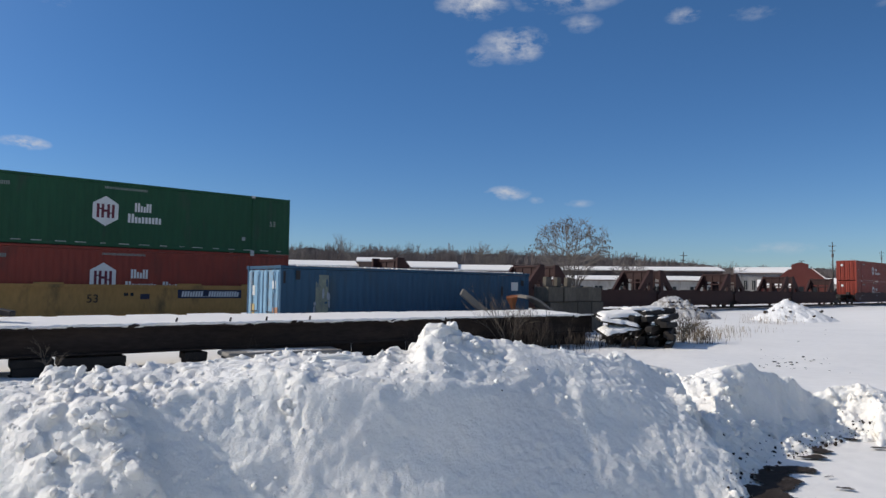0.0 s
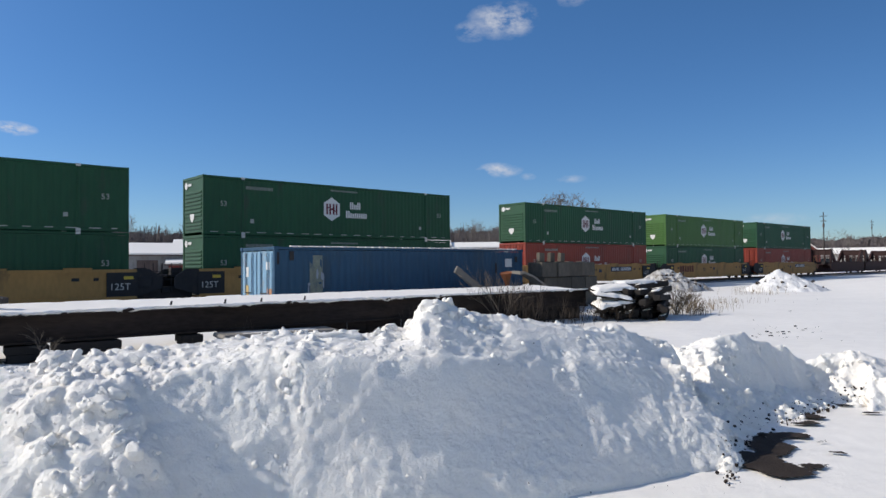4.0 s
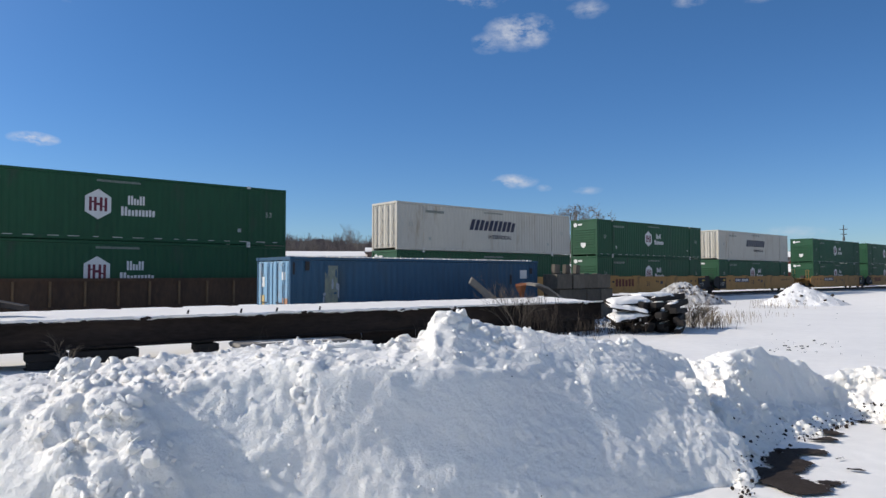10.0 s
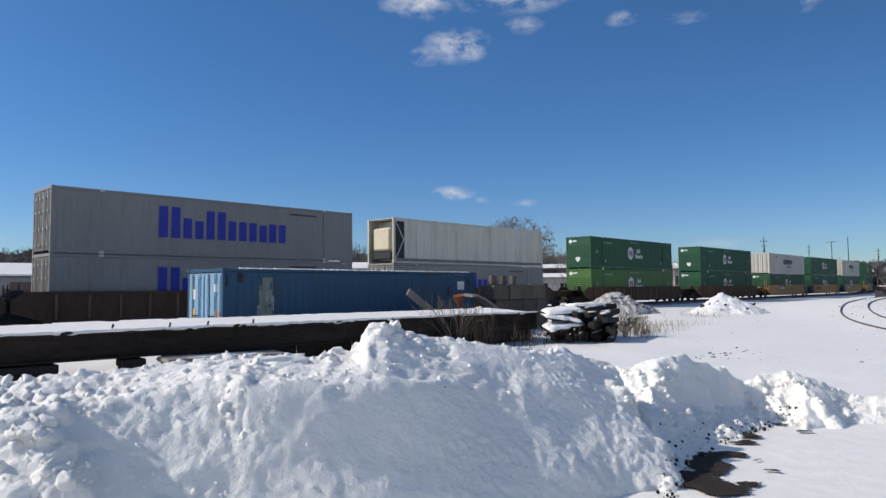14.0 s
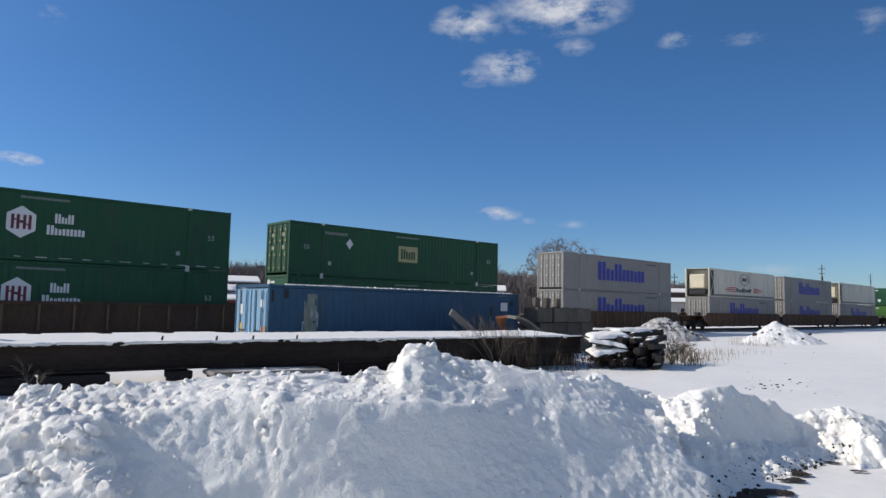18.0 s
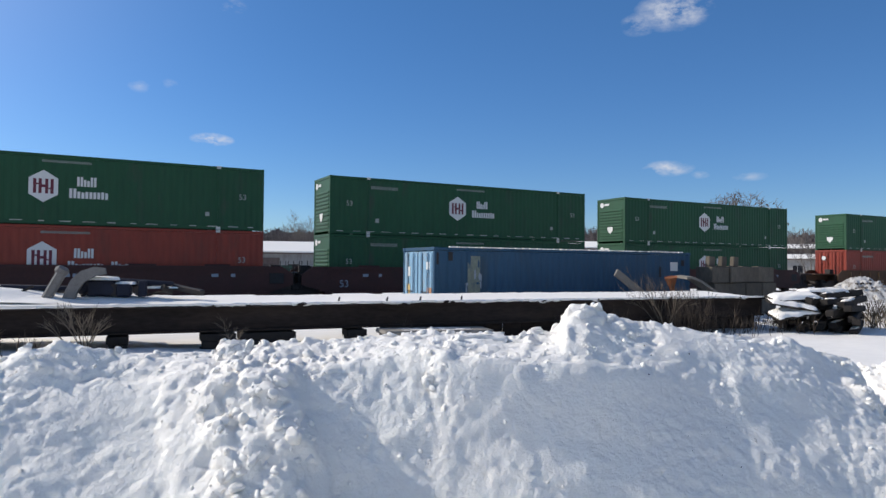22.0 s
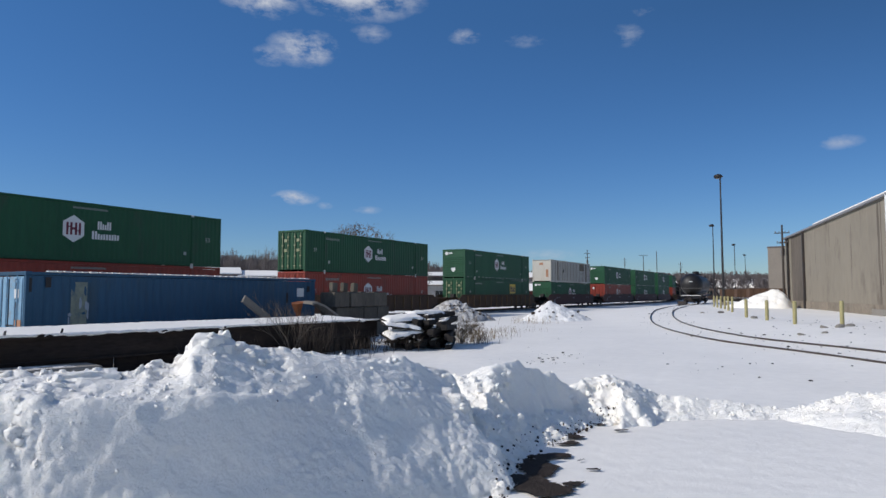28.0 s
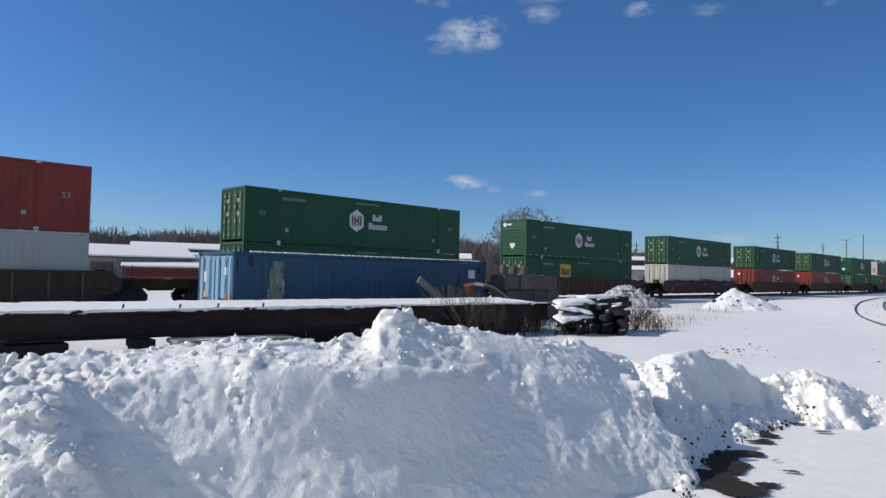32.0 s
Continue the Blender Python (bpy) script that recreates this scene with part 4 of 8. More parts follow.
    for k in range(22):
        clump = Mesh()
        lump_mesh(clump, (0, 0, 0), 1.0, rng, 2, 4)
        q = rng.uniform(0.015, 0.042)
        part("tar_clump", clump, M_DECK, th, at=pose(rng.uniform(13, L - 0.3), -0.15, 0.815 + rng.uniform(-0.02, 0.035)) @ Matrix.Diagonal((q * rng.uniform(1.2, 3.0), 0.05, q, 1)))
    # a long snowy board lying in front of the platform
    board = empty("snowy_board", th.matrix_basis @ pose(19.0, -0.75, 0.17, 3, 1, 2), "long grey board under a sheet of snow before the platform", "board")
    part("plank", Mesh().cbox((0, 0, 0), (2.9, 0.7, 0.11), 0.04), M_CONC, board)
    part("snow_sheet", snow_slab(2.6, 0.56, 0.08, 77), M_SNOWTOP, board, "sheet of snow")
    # short steel pegs standing through the snow
    for x in (18.1, 19.0, 20.2, 16.9):
        m = th.matrix_basis @ Matrix.Translation((x, 0.35 + 0.25 * (x % 1), 0.83))
        peg = part("stake_peg", Mesh().tube((0, 0, 0), (0.03, 0, 0.13), 0.026, 0.022, 6), M_STEEL)
        peg.matrix_basis = m
        tagged(peg, "short rusty steel peg standing out of the snow", "peg", "pegs on the platform")


def build_machine():
    """The broken navy machine that lies on the platform."""
    c = DECK_A + DECK_DIR * 11.4 + DECK_N * 1.6
    h = math.degrees(math.atan2(DECK_DIR.y, DECK_DIR.x))
    th = empty("machine_wreck", pose(c.x, c.y, 0.98, 0, 0, h - 2), "dark blue wrecked machine with two grey arms, half under snow", "machine")
    part("housing", Mesh().cbox((0.15, 0.05, 0.20), (0.62, 0.5, 0.40), 0.06), M_NAVY, th)
    part("gearbox", Mesh().cbox((0.62, -0.05, 0.15), (0.34, 0.56, 0.30), 0.05), M_NAVY, th)
    part("bracket", Mesh().cbox((1.02, -0.1, 0.19), (0.20, 0.34, 0.38), 0.03), M_NAVY, th)
    part("drum", Mesh().lathe((-0.35, 0, 0.22), (0.35, 0, 0.22), [(0, 0.12), (0.08, 0.17), (0.9, 0.17), (1, 0.12)], 14), M_NAVY, th, smooth=False)
    part("tail", Mesh().lathe((0.5, 0, 0.34), (1.7, -0.05, 0.30), [(0, 0.10), (0.3, 0.09), (0.7, 0.07), (1, 0.05)], 10), M_NAVY, th)
    part("hub", Mesh().tube((0.30, -0.34, 0.17), (0.30, -0.16, 0.17), 0.13, 0.11, 12), M_NAVY, th)
    part("pipe", Mesh().tube((-1.9, 0.2, 0.22), (-0.5, 0.15, 0.18), 0.07, 0.07, 8), M_NAVY, th)
    part("grey_arm", Mesh().cbox((0, 0, 0.30), (0.20, 0.22, 0.84), 0.04), M_GREYPAINT, th, "worn grey steel arm", at=pose(-0.94, -0.34, -0.08, 0, 26, 0))
    part("arm_head", Mesh().cbox((0, 0, 0), (0.28, 0.24, 0.20), 0.06), M_GREYPAINT, th, at=pose(-0.62, -0.34, 0.60, 0, 30, 0))
    arm = [(-0.16, -0.12), (0.06, -0.12), (0.13, 0.12), (0.24, 0.30), (0.42, 0.42), (0.62, 0.46), (0.60, 0.58), (0.40, 0.60), (0.18, 0.52), (0.02, 0.36), (-0.08, 0.14)]
    part("grey_arm", Mesh().prism([(a * 1.15, b * 1.15) for a, b in arm], 0.26, pose(-0.45, -0.42, 0.0)), M_GREYPAINT, th, "worn curved grey steel arm")
    for cx, cz, ln, wd, tk, sd in ((0.15, 0.40, 0.75, 0.5, 0.10, 900), (0.66, 0.30, 0.45, 0.5, 0.08, 907), (1.5, 0.20, 0.95, 0.26, 0.06, 914)):
        part("snow_cap", snow_slab(ln, wd, tk, sd), M_SNOWTOP, th, "cap of white snow", at=pose(cx, 0, cz))
    rng = random.Random(31)
    for k in range(9):
        x = -1.6 + 0.45 * k
        if k % 3 == 0:
            part("bent_pipe", Mesh().tube((x, rng.uniform(-0.3, 0.3), 0.02), (x + rng.uniform(0.3, 1.0), rng.uniform(-0.3, 0.3), rng.uniform(0.05, 0.35)), 0.035, 0.03, 7), M_STEEL, th)
        else:
            part("scrap_bar", Mesh().cbox((0, 0, 0), (rng.uniform(0.3, 0.9), rng.uniform(0.08, 0.2), rng.uniform(0.08, 0.22)), 0.015).data("scrap_bar", M_STEEL), M_STEEL, th, at=pose(x, rng.uniform(-0.3, 0.3), rng.uniform(0.02, 0.25), rng.uniform(-20, 20), rng.uniform(-25, 25), rng.uniform(-50, 50)))
    part("gear", Mesh().tube((0.45, -0.30, 0.16), (0.45, -0.22, 0.16), 0.15, 0.15, 12), M_STEEL, th)
    part("gear", Mesh().tube((0.95, -0.26, 0.14), (0.95, -0.18, 0.14), 0.12, 0.12, 12), M_STEEL, th)


def snow_slab(length, width, thick, seed):
    """A rounded slab of settled snow, flat below."""
    xs, ys = np.linspace(-1, 1, 26), np.linspace(-1, 1, 12)
    X, Y = np.meshgrid(xs, ys)
    h = (np.clip(1 - np.abs(X) ** 6, 0, 1) * np.clip(1 - np.abs(Y) ** 4, 0, 1)) ** 0.45
    X2 = X * length / 2 + 0.05 * fbm(X * 2, Y * 2, 0.8, 3, seed)
    Y2 = Y * width / 2 + 0.05 * fbm(X * 3, Y * 3 + 9, 0.9, 3, seed + 1)
    Z = thick * h * (0.85 + 0.35 * fbm(X * 2, Y * 2, 0.7, 3, seed + 2)) - 0.012
    return grid_mesh("snow_cover", X2, Y2, Z, M_SNOWTOP)


def build_drift():
    """The wind drift on the platform beside the machine."""
    c = DECK_A + DECK_DIR * 8.6 + DECK_N * 1.9
    n = 60
    X, Y = np.meshgrid(np.linspace(-1, 1, n), np.linspace(-1, 1, n // 2))
    d = np.sqrt(X * X + Y * Y)
    Z = 0.34 * (1 - smooth01(0.1, 1.0, d)) * (1 + 0.35 * fbm(X, Y, 0.8, 3, 61)) + 0.02 * fbm(X, Y, 0.2, 3, 62) - 0.03 - 0.1 * smooth01(0.9, 1.3, d)
    ob = new("snow_drift", grid_mesh("snow_drift", X * 3.1, Y * 1.25, Z, M_SNOWTOP))
    ob.matrix_world = pose(c.x, c.y, 0.99, 0, 0, math.degrees(math.atan2(DECK_DIR.y, DECK_DIR.x)))
    tagged(ob, "smooth wind drift of white snow on the platform", "snowdrift")


def build_timbers():
    """The heap of old railway ties at the platform's end."""
    rng = random.Random(12)
    base = Vector((7.3, 24.0, gz(6.7, 23.9)))
    axis = 62.0
    covers = [snow_slab(rng.uniform(0.35, 0.9), 0.20, 0.06, 400 + 5 * q) for q in range(6)]
    for layer in range(6):
        n = 8 if layer < 4 else (6 if layer == 4 else 3)
        for i in range(n):
            if layer < 5 and rng.random() < 0.08:
                continue
            off = (i - (n - 1) / 2) * 0.28 + rng.uniform(-0.05, 0.05) + (0.18 if layer > 3 else 0)
            lift = layer * 0.205 + 0.10
            tilt = rng.uniform(-16, 16) if layer > 1 else rng.uniform(-7, 7)
            turn = axis + rng.uniform(-9, 9) - (14 if layer > 3 else 0)
            side = Vector((math.sin(radians(axis)), -math.cos(radians(axis)), 0)) * off
            m = pose(base.x + side.x - 0.1, base.y + side.y, base.z + lift, tilt, rng.uniform(-5, 5), turn)
            shift = rng.uniform(-0.45, 0.35)
            tie = part("railway_tie", Mesh().cbox((shift, 0, 0), (2.4, 0.235, 0.19), 0.02), M_TIE)
            tie.matrix_basis = m
            tagged(tie, "old black creosoted railway tie in a snowy heap", "railway tie", "heap of ties")
            for q in range(2 if layer >= 4 else 1):
                if rng.random() < (0.7 if layer >= 4 else 0.35):
                    part("snow_strip", rng.choice(covers), M_SNOWTOP, tie, "strip of snow on the tie", at=pose(shift + rng.uniform(-1.05, 0.2), 0, 0.092, 0, 0, rng.uniform(-6, 6)))
            if rng.random() < 0.35:
                part("snow_patch", rng.choice(covers), M_SNOWTOP, tie, "snow packed on the tie's end", at=pose(shift - 1.2, 0, 0.0, 0, -82, rng.uniform(60, 120)) @ Matrix.Diagonal((0.32, 0.6, 0.5, 1)))
    # flat planks sticking out towards the platform under thick snow
    for j, (dx, dy, z, ln, tw, rl, pitch) in enumerate([(-1.25, -1.05, 1.06, 1.5, 16, 14, -4), (-1.35, -1.30, 0.82, 1.4, 2, 10, 9), (-1.35, -1.42, 0.57, 1.4, 20, 16, -9), (-0.1, -0.1, 1.20, 1.7, 28, 2, 0)]):
        pl = part("loose_plank", Mesh().cbox((0, 0, 0), (ln, 0.62, 0.07), 0.01), M_TIE)
        pl.matrix_basis = pose(base.x + dx, base.y + dy, base.z + z, rl, pitch, tw)
        tagged(pl, "dark loose plank loaded with thick snow", "plank", "planks by the ties")
        part("snow_cover", snow_slab(ln * 0.97, 0.64, 0.14, 300 + 7 * j), M_SNOWTOP, pl, "thick snow cover", at=pose(0, 0, 0.03))


M_BLOCK = mat("stained_concrete", (0.118, 0.102, 0.080), 0.9, vary=0.35, scale=1.2, bump=0.01, bump_scale=12, dirt=(0.06, 0.052, 0.045), dirt_amount=0.6, dirt_scale=1.4, stretch=(1, 1, 0.35), per_object=0.25)


def build_blocks():
    """Concrete barrier blocks and scrap by the blue container's end."""
    h = 41.8
    bx, by = 5.9, 31.0
    z0 = gz(bx, by)
    e, nrm = Vector((math.cos(radians(h)), math.sin(radians(h)), 0)), Vector((-math.sin(radians(h)), math.cos(radians(h)), 0))
    rng = random.Random(5)
    for row, (cnt, shift) in enumerate([(4, 0.0), (4, 0.1), (4, -0.05)]):
        for i in range(cnt):
            c = Vector((bx, by, 0)) + e * ((i - 1.5) * 1.02 + shift) + nrm * rng.uniform(-0.05, 0.05)
            blk = Mesh().cbox((0, 0, 0), (0.98, 0.9, 0.66), 0.03)
            blk.cbox((0, 0, 0.34), (0.34, 0.34, 0.05), 0.015)
            ob = part("concrete_block", blk, M_BLOCK)
            ob.matrix_basis = pose(c.x, c.y, z0 + 0.33 + row * 0.68, 0, 0, h + rng.uniform(-7, 7))
            tagged(ob, "stained grey concrete block in a stack", "concrete block", "stack of concrete blocks")
    for i, w in enumerate((0.35, 0.3, 0.3)):
        c = Vector((bx, by, 0)) + e * (-1.9 + 0.75 * i) - nrm * 0.2
        sl = part("upright_slab", Mesh().cbox((0, 0, 0.2), (w, 0.22, 0.42), 0.02), M_BLOCK)
        sl.matrix_basis = pose(c.x, c.y, z0 + 0.02 + 3 * 0.68 - 0.02, 0, 4, h)
        tagged(sl, "short pale concrete stub standing on the blocks", "concrete stub", "stubs on the blocks")
    # leaning scrap
    def at(x, y):
        return x, y, gz(x, y)
    x, y, z = at(1.35, 25.5)
    bd = part("leaning_beam", Mesh().cbox((0, 0, 0), (2.1, 0.10, 0.28), 0.02), M_CONC)
    bd.matrix_basis = pose(x, y, 1.03, 0, 32, 41)
    tagged(bd, "pale weathered beam leaning across the scrap", "beam")
    bd2 = part("rusty_funnel", Mesh().lathe((0, 0, 0), (0, 0, 1.1), [(0, 0.05), (0.45, 0.12), (0.8, 0.27), (0.78, 0.23)], 6), M_RUST)
    bd2.matrix_basis = pose(2.85, 26.7, 0.55, 8, -10, 20)
    tagged(bd2, "rust-red steel funnel among the scrap", "funnel")
    sh = Mesh()
    prof = [(-1.1, 0.62), (-0.8, 0.66), (-0.3, 0.55), (0.3, 0.30), (0.8, 0.10), (1.15, -0.08)]
    sh.add([(px, -0.3, pz) for px, pz in prof] + [(px, 0.3, pz + 0.05) for px, pz in prof] + [(px, -0.3, pz - 0.09) for px, pz in prof] + [(px, 0.3, pz - 0.04) for px, pz in prof],
           [(i, i + 1, 7 + i, 6 + i) for i in range(5)] + [(12 + i, 18 + i, 19 + i, 13 + i) for i in range(5)] + [(i, 12 + i, 13 + i, i + 1) for i in range(5)] + [(6 + i, 7 + i, 19 + i, 18 + i) for i in range(5)] + [(0, 6, 18, 12), (5, 17, 23, 11)])
    bd3 = part("curved_panel", sh, M_CONC)
    bd3.matrix_basis = pose(3.95, 27.6, 0.72, 0, 4, 41)
    tagged(bd3, "curved pale steel panel lying on scrap", "panel")
    sup = part("scrap_crate", Mesh().cbox((0, 0, 0), (3.4, 0.9, 0.85), 0.04), M_STEEL)
    sup.matrix_basis = pose(2.7, 26.9, gz(2.7, 26.9) + 0.42, 0, 0, 41.8)
    tagged(sup, "low dark crate of scrap steel", "crate")


def build_mounds():
    for az, r, wid, hgt, seed, lab in [(18.95, 49.0, 2.35, 1.48, 3, "gravel heap streaked with snow and dead stalks"), (26.9, 50.0, 2.2, 1.50, 9, "snow-covered gravel heap with bare streaks")]:
        cx, cy = polar(az, r)
        z0 = gz(cx, cy)
        g = np.linspace(-1.7, 1.7, 150)
        X, Y = np.meshgrid(g * wid, g * wid)
        lean = X - 0.25 * wid * (seed == 9)
        d = np.hypot(np.where(lean > 0, lean / 1.25, lean), Y * 1.05) / wid + 0.10 * fbm(X, Y, 1.3, 3, seed + 7)
        Z = hgt * (np.clip(1 - d / 1.12, 0, None) ** (0.85 if seed == 3 else 1.05))
        k = 1.4 if seed == 3 else 0.35
        Z += (0.20 * fbm(X, Y, 0.9, 4, seed) + k * (0.16 * clods(X, Y, 0.42, seed + 1) + 0.08 * clods(X, Y, 0.2, seed + 2) - 0.06)) * smooth01(1.25, 0.9, d) - 0.08
        m = M_MOUND_A if seed == 3 else M_MOUND_B
        ob = new("heap_of_gravel", grid_mesh("heap_of_gravel", X, Y, Z, m))
        ob.matrix_basis = pose(cx, cy, z0, 0, 0, -az)
        tagged(ob, lab, "heap")
        rng = random.Random(seed)
        for q in range(26 if seed == 3 else 14):
            px, py = rng.gauss(0.25, 0.45) * wid, -abs(rng.gauss(0.3, 0.3)) * wid
            i, j = int((py / wid + 1.7) / 3.4 * 149), int((px / wid + 1.7) / 3.4 * 149)
            stone = Mesh()
            lump_mesh(stone, (0, 0, 0), rng.uniform(0.06, 0.17), rng, 1, 4)
            part("bare_lump", stone, M_ASPHALT if q % 3 else M_BLOCK, ob, "bare dark lump" if q == 0 else "", at=pose(px, py, float(Z[i, j])))


M_MOUND_A = mat("snow_streaked_gravel", (0.55, 0.54, 0.52), 0.8, vary=0.2, scale=2.0, bump=0.06, bump_scale=5, dirt=(0.15, 0.13, 0.11), dirt_amount=0.55, dirt_width=0.10, dirt_scale=2.0, stretch=(1.6, 1.0, 0.5))
M_MOUND_B = mat("snowy_gravel", (0.80, 0.79, 0.77), 0.7, vary=0.08, scale=1.0, bump=0.05, bump_scale=4, dirt=(0.10, 0.085, 0.07), dirt_amount=0.16, dirt_width=0.05, dirt_scale=1.5, stretch=(1.7, 1.0, 0.6))


# ---- blue container ----
def corrugated(L, H, pitch=0.28, deep=0.036):
    """A trapezoid-corrugated sheet from x = 0 to L, z = 0 to H, its outer faces at y = 0, grooves to y = deep."""
    n = max(1, round(L / pitch))
    p = L / n
    xs, ys = [0.0], [0.0]
    for k in range(n):
        a = k * p
        xs += [a + 0.26 * p, a + 0.50 * p, a + 0.76 * p, a + p]
        ys += [0.0, deep, deep, 0.0]
    m = Mesh()
    k = len(xs)
    m.add([(x, y, 0) for x, y in zip(xs, ys)] + [(x, y, H) for x, y in zip(xs, ys)], [(i, i + 1, k + i + 1, k + i) for i in range(k - 1)])
    m.add([(x, y + 0.012, 0) for x, y in zip(xs, ys)] + [(x, y + 0.012, H) for x, y in zip(xs, ys)], [(i, k + i, k + i + 1, i + 1) for i in range(k - 1)])
    return m


def build_blue():
    L, W, H = 12.19, 2.44, 2.59
    h = 41.76
    z0 = 2.40 - H
    th = empty("shipping_container", pose(-5.276, 21.44, z0, 0, 0, h), "faded blue steel shipping container with bleached doors, standing in the yard", "shipping container")
    part("side_panel", corrugated(L - 0.24, H - 0.28, 0.28, 0.018).data("side_panel", M_BLUE), M_BLUE, th, at=pose(0.12, 0.015, 0.16))
    part("side_panel", corrugated(L - 0.24, H - 0.28, 0.28, 0.018).data("side_panel", M_BLUE), M_BLUE, th, at=pose(L - 0.12, W - 0.015, 0.16, 0, 0, 180))
    part("end_panel", corrugated(W - 0.24, H - 0.28).data("end_panel", M_BLUE), M_BLUE, th, at=pose(L - 0.015, 0.12, 0.16, 0, 0, 90))
    part("roof", Mesh().cbox((L / 2, W / 2, H - 0.05), (L - 0.1, W - 0.1, 0.04), 0.01), M_BLUE, th)
    for x in (0.06, L - 0.06):
        for y in (0.06, W - 0.06):
            part("corner_post", Mesh().cbox((x, y, H / 2), (0.12, 0.12, H - 0.24), 0.01), M_BLUE, th)
            for z in (0.06, H - 0.06):
                part("corner_casting", Mesh().cbox((x, y, z), (0.17, 0.16, 0.118), 0.012), M_BLUE, th)
    for y in (0.04, W - 0.04):
        part("top_rail", Mesh().cbox((L / 2, y, H - 0.06), (L - 0.3, 0.07, 0.09), 0.008), M_BLUE, th)
        part("bottom_rail", Mesh().cbox((L / 2, y, 0.08), (L - 0.3, 0.07, 0.15), 0.008), M_BLUE, th)
    # thin line of broken snow on the roof's near edge
    rng = random.Random(2)
    sn = Mesh()
    x = 0.6
    while x < L - 0.6:
        w = rng.uniform(0.12, 0.26)
        sn.cbox((x + w / 2, 0.06, H + 0.008), (w, 0.12, rng.uniform(0.025, 0.045)), 0.01)
        x += w + rng.uniform(0.03, 0.10)
    tagged(part("roof_snow", sn, M_SNOWTOP, th), "broken line of snow along the roof edge")
    # doors at the near end, in the plane x = 0
    for k, y0 in enumerate((0.13, W / 2 + 0.005)):
        d = Mesh()
        w = W / 2 - 0.135
        d.cbox((0.03, y0 + w / 2, H / 2), (0.045, w, H - 0.30), 0.008)
        for q in range(3):
            d.cbox((0.0, y0 + (q + 0.5) * w / 3, H / 2), (0.035, w / 3 - 0.07, H - 0.42), 0.012)
        door = part("door", d, M_BLUE_DOOR, th, "sun-bleached pale blue steel door")
        for yy in (y0 + 0.22 * w, y0 + 0.72 * w):
            part("lock_rod", Mesh().tube((-0.045, yy, 0.12), (-0.045, yy, H - 0.12), 0.017, 0.017, 8), M_BLUE_DOOR, door)
            for z in (0.3, 1.0, 1.75, 2.3):
                part("rod_bracket", Mesh().cbox((-0.04, yy, z), (0.05, 0.09, 0.05), 0.006), M_BLUE_DOOR, door)
        part("door_handle", Mesh().cbox((-0.06, y0 + 0.5 * w, 1.05), (0.02, 0.42, 0.035), 0.006), M_STEEL, door)
        for q in (1, 2):
            part("door_groove", Mesh().box((0.004, y0 + q * w / 3, H / 2), (0.012, 0.07, H - 0.42)), M_BLACK, door)
        part("door_gasket", Mesh().box((0.012, y0 + w + 0.012, H / 2), (0.02, 0.02, H - 0.3)), M_BLACK, door)
    part("end_sill", Mesh().cbox((0.04, W / 2, 0.08), (0.08, W - 0.3, 0.14), 0.008), M_BLUE, th)
    part("end_header", Mesh().cbox((0.04, W / 2, H - 0.06), (0.08, W - 0.3, 0.11), 0.008), M_BLUE, th)
    for y, z, w, hh, m, nm in [(0.42, 1.95, 0.24, 0.26, M_DECAL, "white_sticker"), (1.92, 1.75, 0.26, 0.34, M_DECAL, "white_sticker"), (0.32, 1.0, 0.34, 0.42, M_RUST_PALE, "rust_patch"), (1.95, 1.12, 0.3, 0.34, M_RUST_YEL, "rust_patch")]:
        part(nm, Mesh().box((-0.026, y, z), (0.006, w, hh)), m, th)
    # marks on the long side
    patch = part("bare_panel", Mesh().cbox((0.27, 0, 1.05), (0.50, 0.012, 2.1), 0.004).data("bare_panel", M_PANEL), M_PANEL, th, "pale panel where a sign was torn off", at=pose(1.28, 0.008, 0.2))
    flake = random.Random(4)
    for k in range(16):
        z = flake.uniform(0.03, 2.12)
        x = flake.choice((0.02, 0.52)) + flake.uniform(-0.07, 0.07) if k < 14 else flake.uniform(0.1, 0.45)
        w, hh = flake.uniform(0.03, 0.11), flake.uniform(0.05, 0.24)
        pts = [(w * math.cos(a) * flake.uniform(0.6, 1.1), hh * math.sin(a) * flake.uniform(0.6, 1.1)) for a in (0.2, 1.2, 2.2, 3.3, 4.2, 5.3)]
        f = Mesh().prism(pts, 0.006, pose(x, -0.010 - 0.0007 * (k % 5), z))
        part("paint_flake", f, M_BLUE if k % 3 else M_DECAL_GREY, patch)
    part("white_label", Mesh().box((11.25, 0.005, 2.0), (0.42, 0.012, 0.36)), M_DECAL, th)
    for x, z, w, hh in [(0.62, 2.28, 0.16, 0.30), (10.45, 1.78, 0.10, 0.42), (11.75, 2.15, 0.16, 0.24), (0.12, 2.2, 0.08, 0.4)]:
        part("black_plate", Mesh().box((x, 0.003, z), (w, 0.014, hh)), M_BLACK, th)
    for x in (0.62, 0.66):
        part("pale_streak", Mesh().box((x, 0.003, 0.6), (0.035, 0.012, 0.55)), M_DECAL_GREY, th)


M_RUST_PALE = mat("pale_rust", (0.38, 0.20, 0.12), 0.8, vary=0.3, scale=4.0)
M_RUST_YEL = mat("ochre_rust", (0.5, 0.36, 0.16), 0.8, vary=0.3, scale=4.0)
M_DECAL_GREY = mat("grey_scuff", (0.25, 0.30, 0.36), 0.7, vary=0.3, scale=4.0)


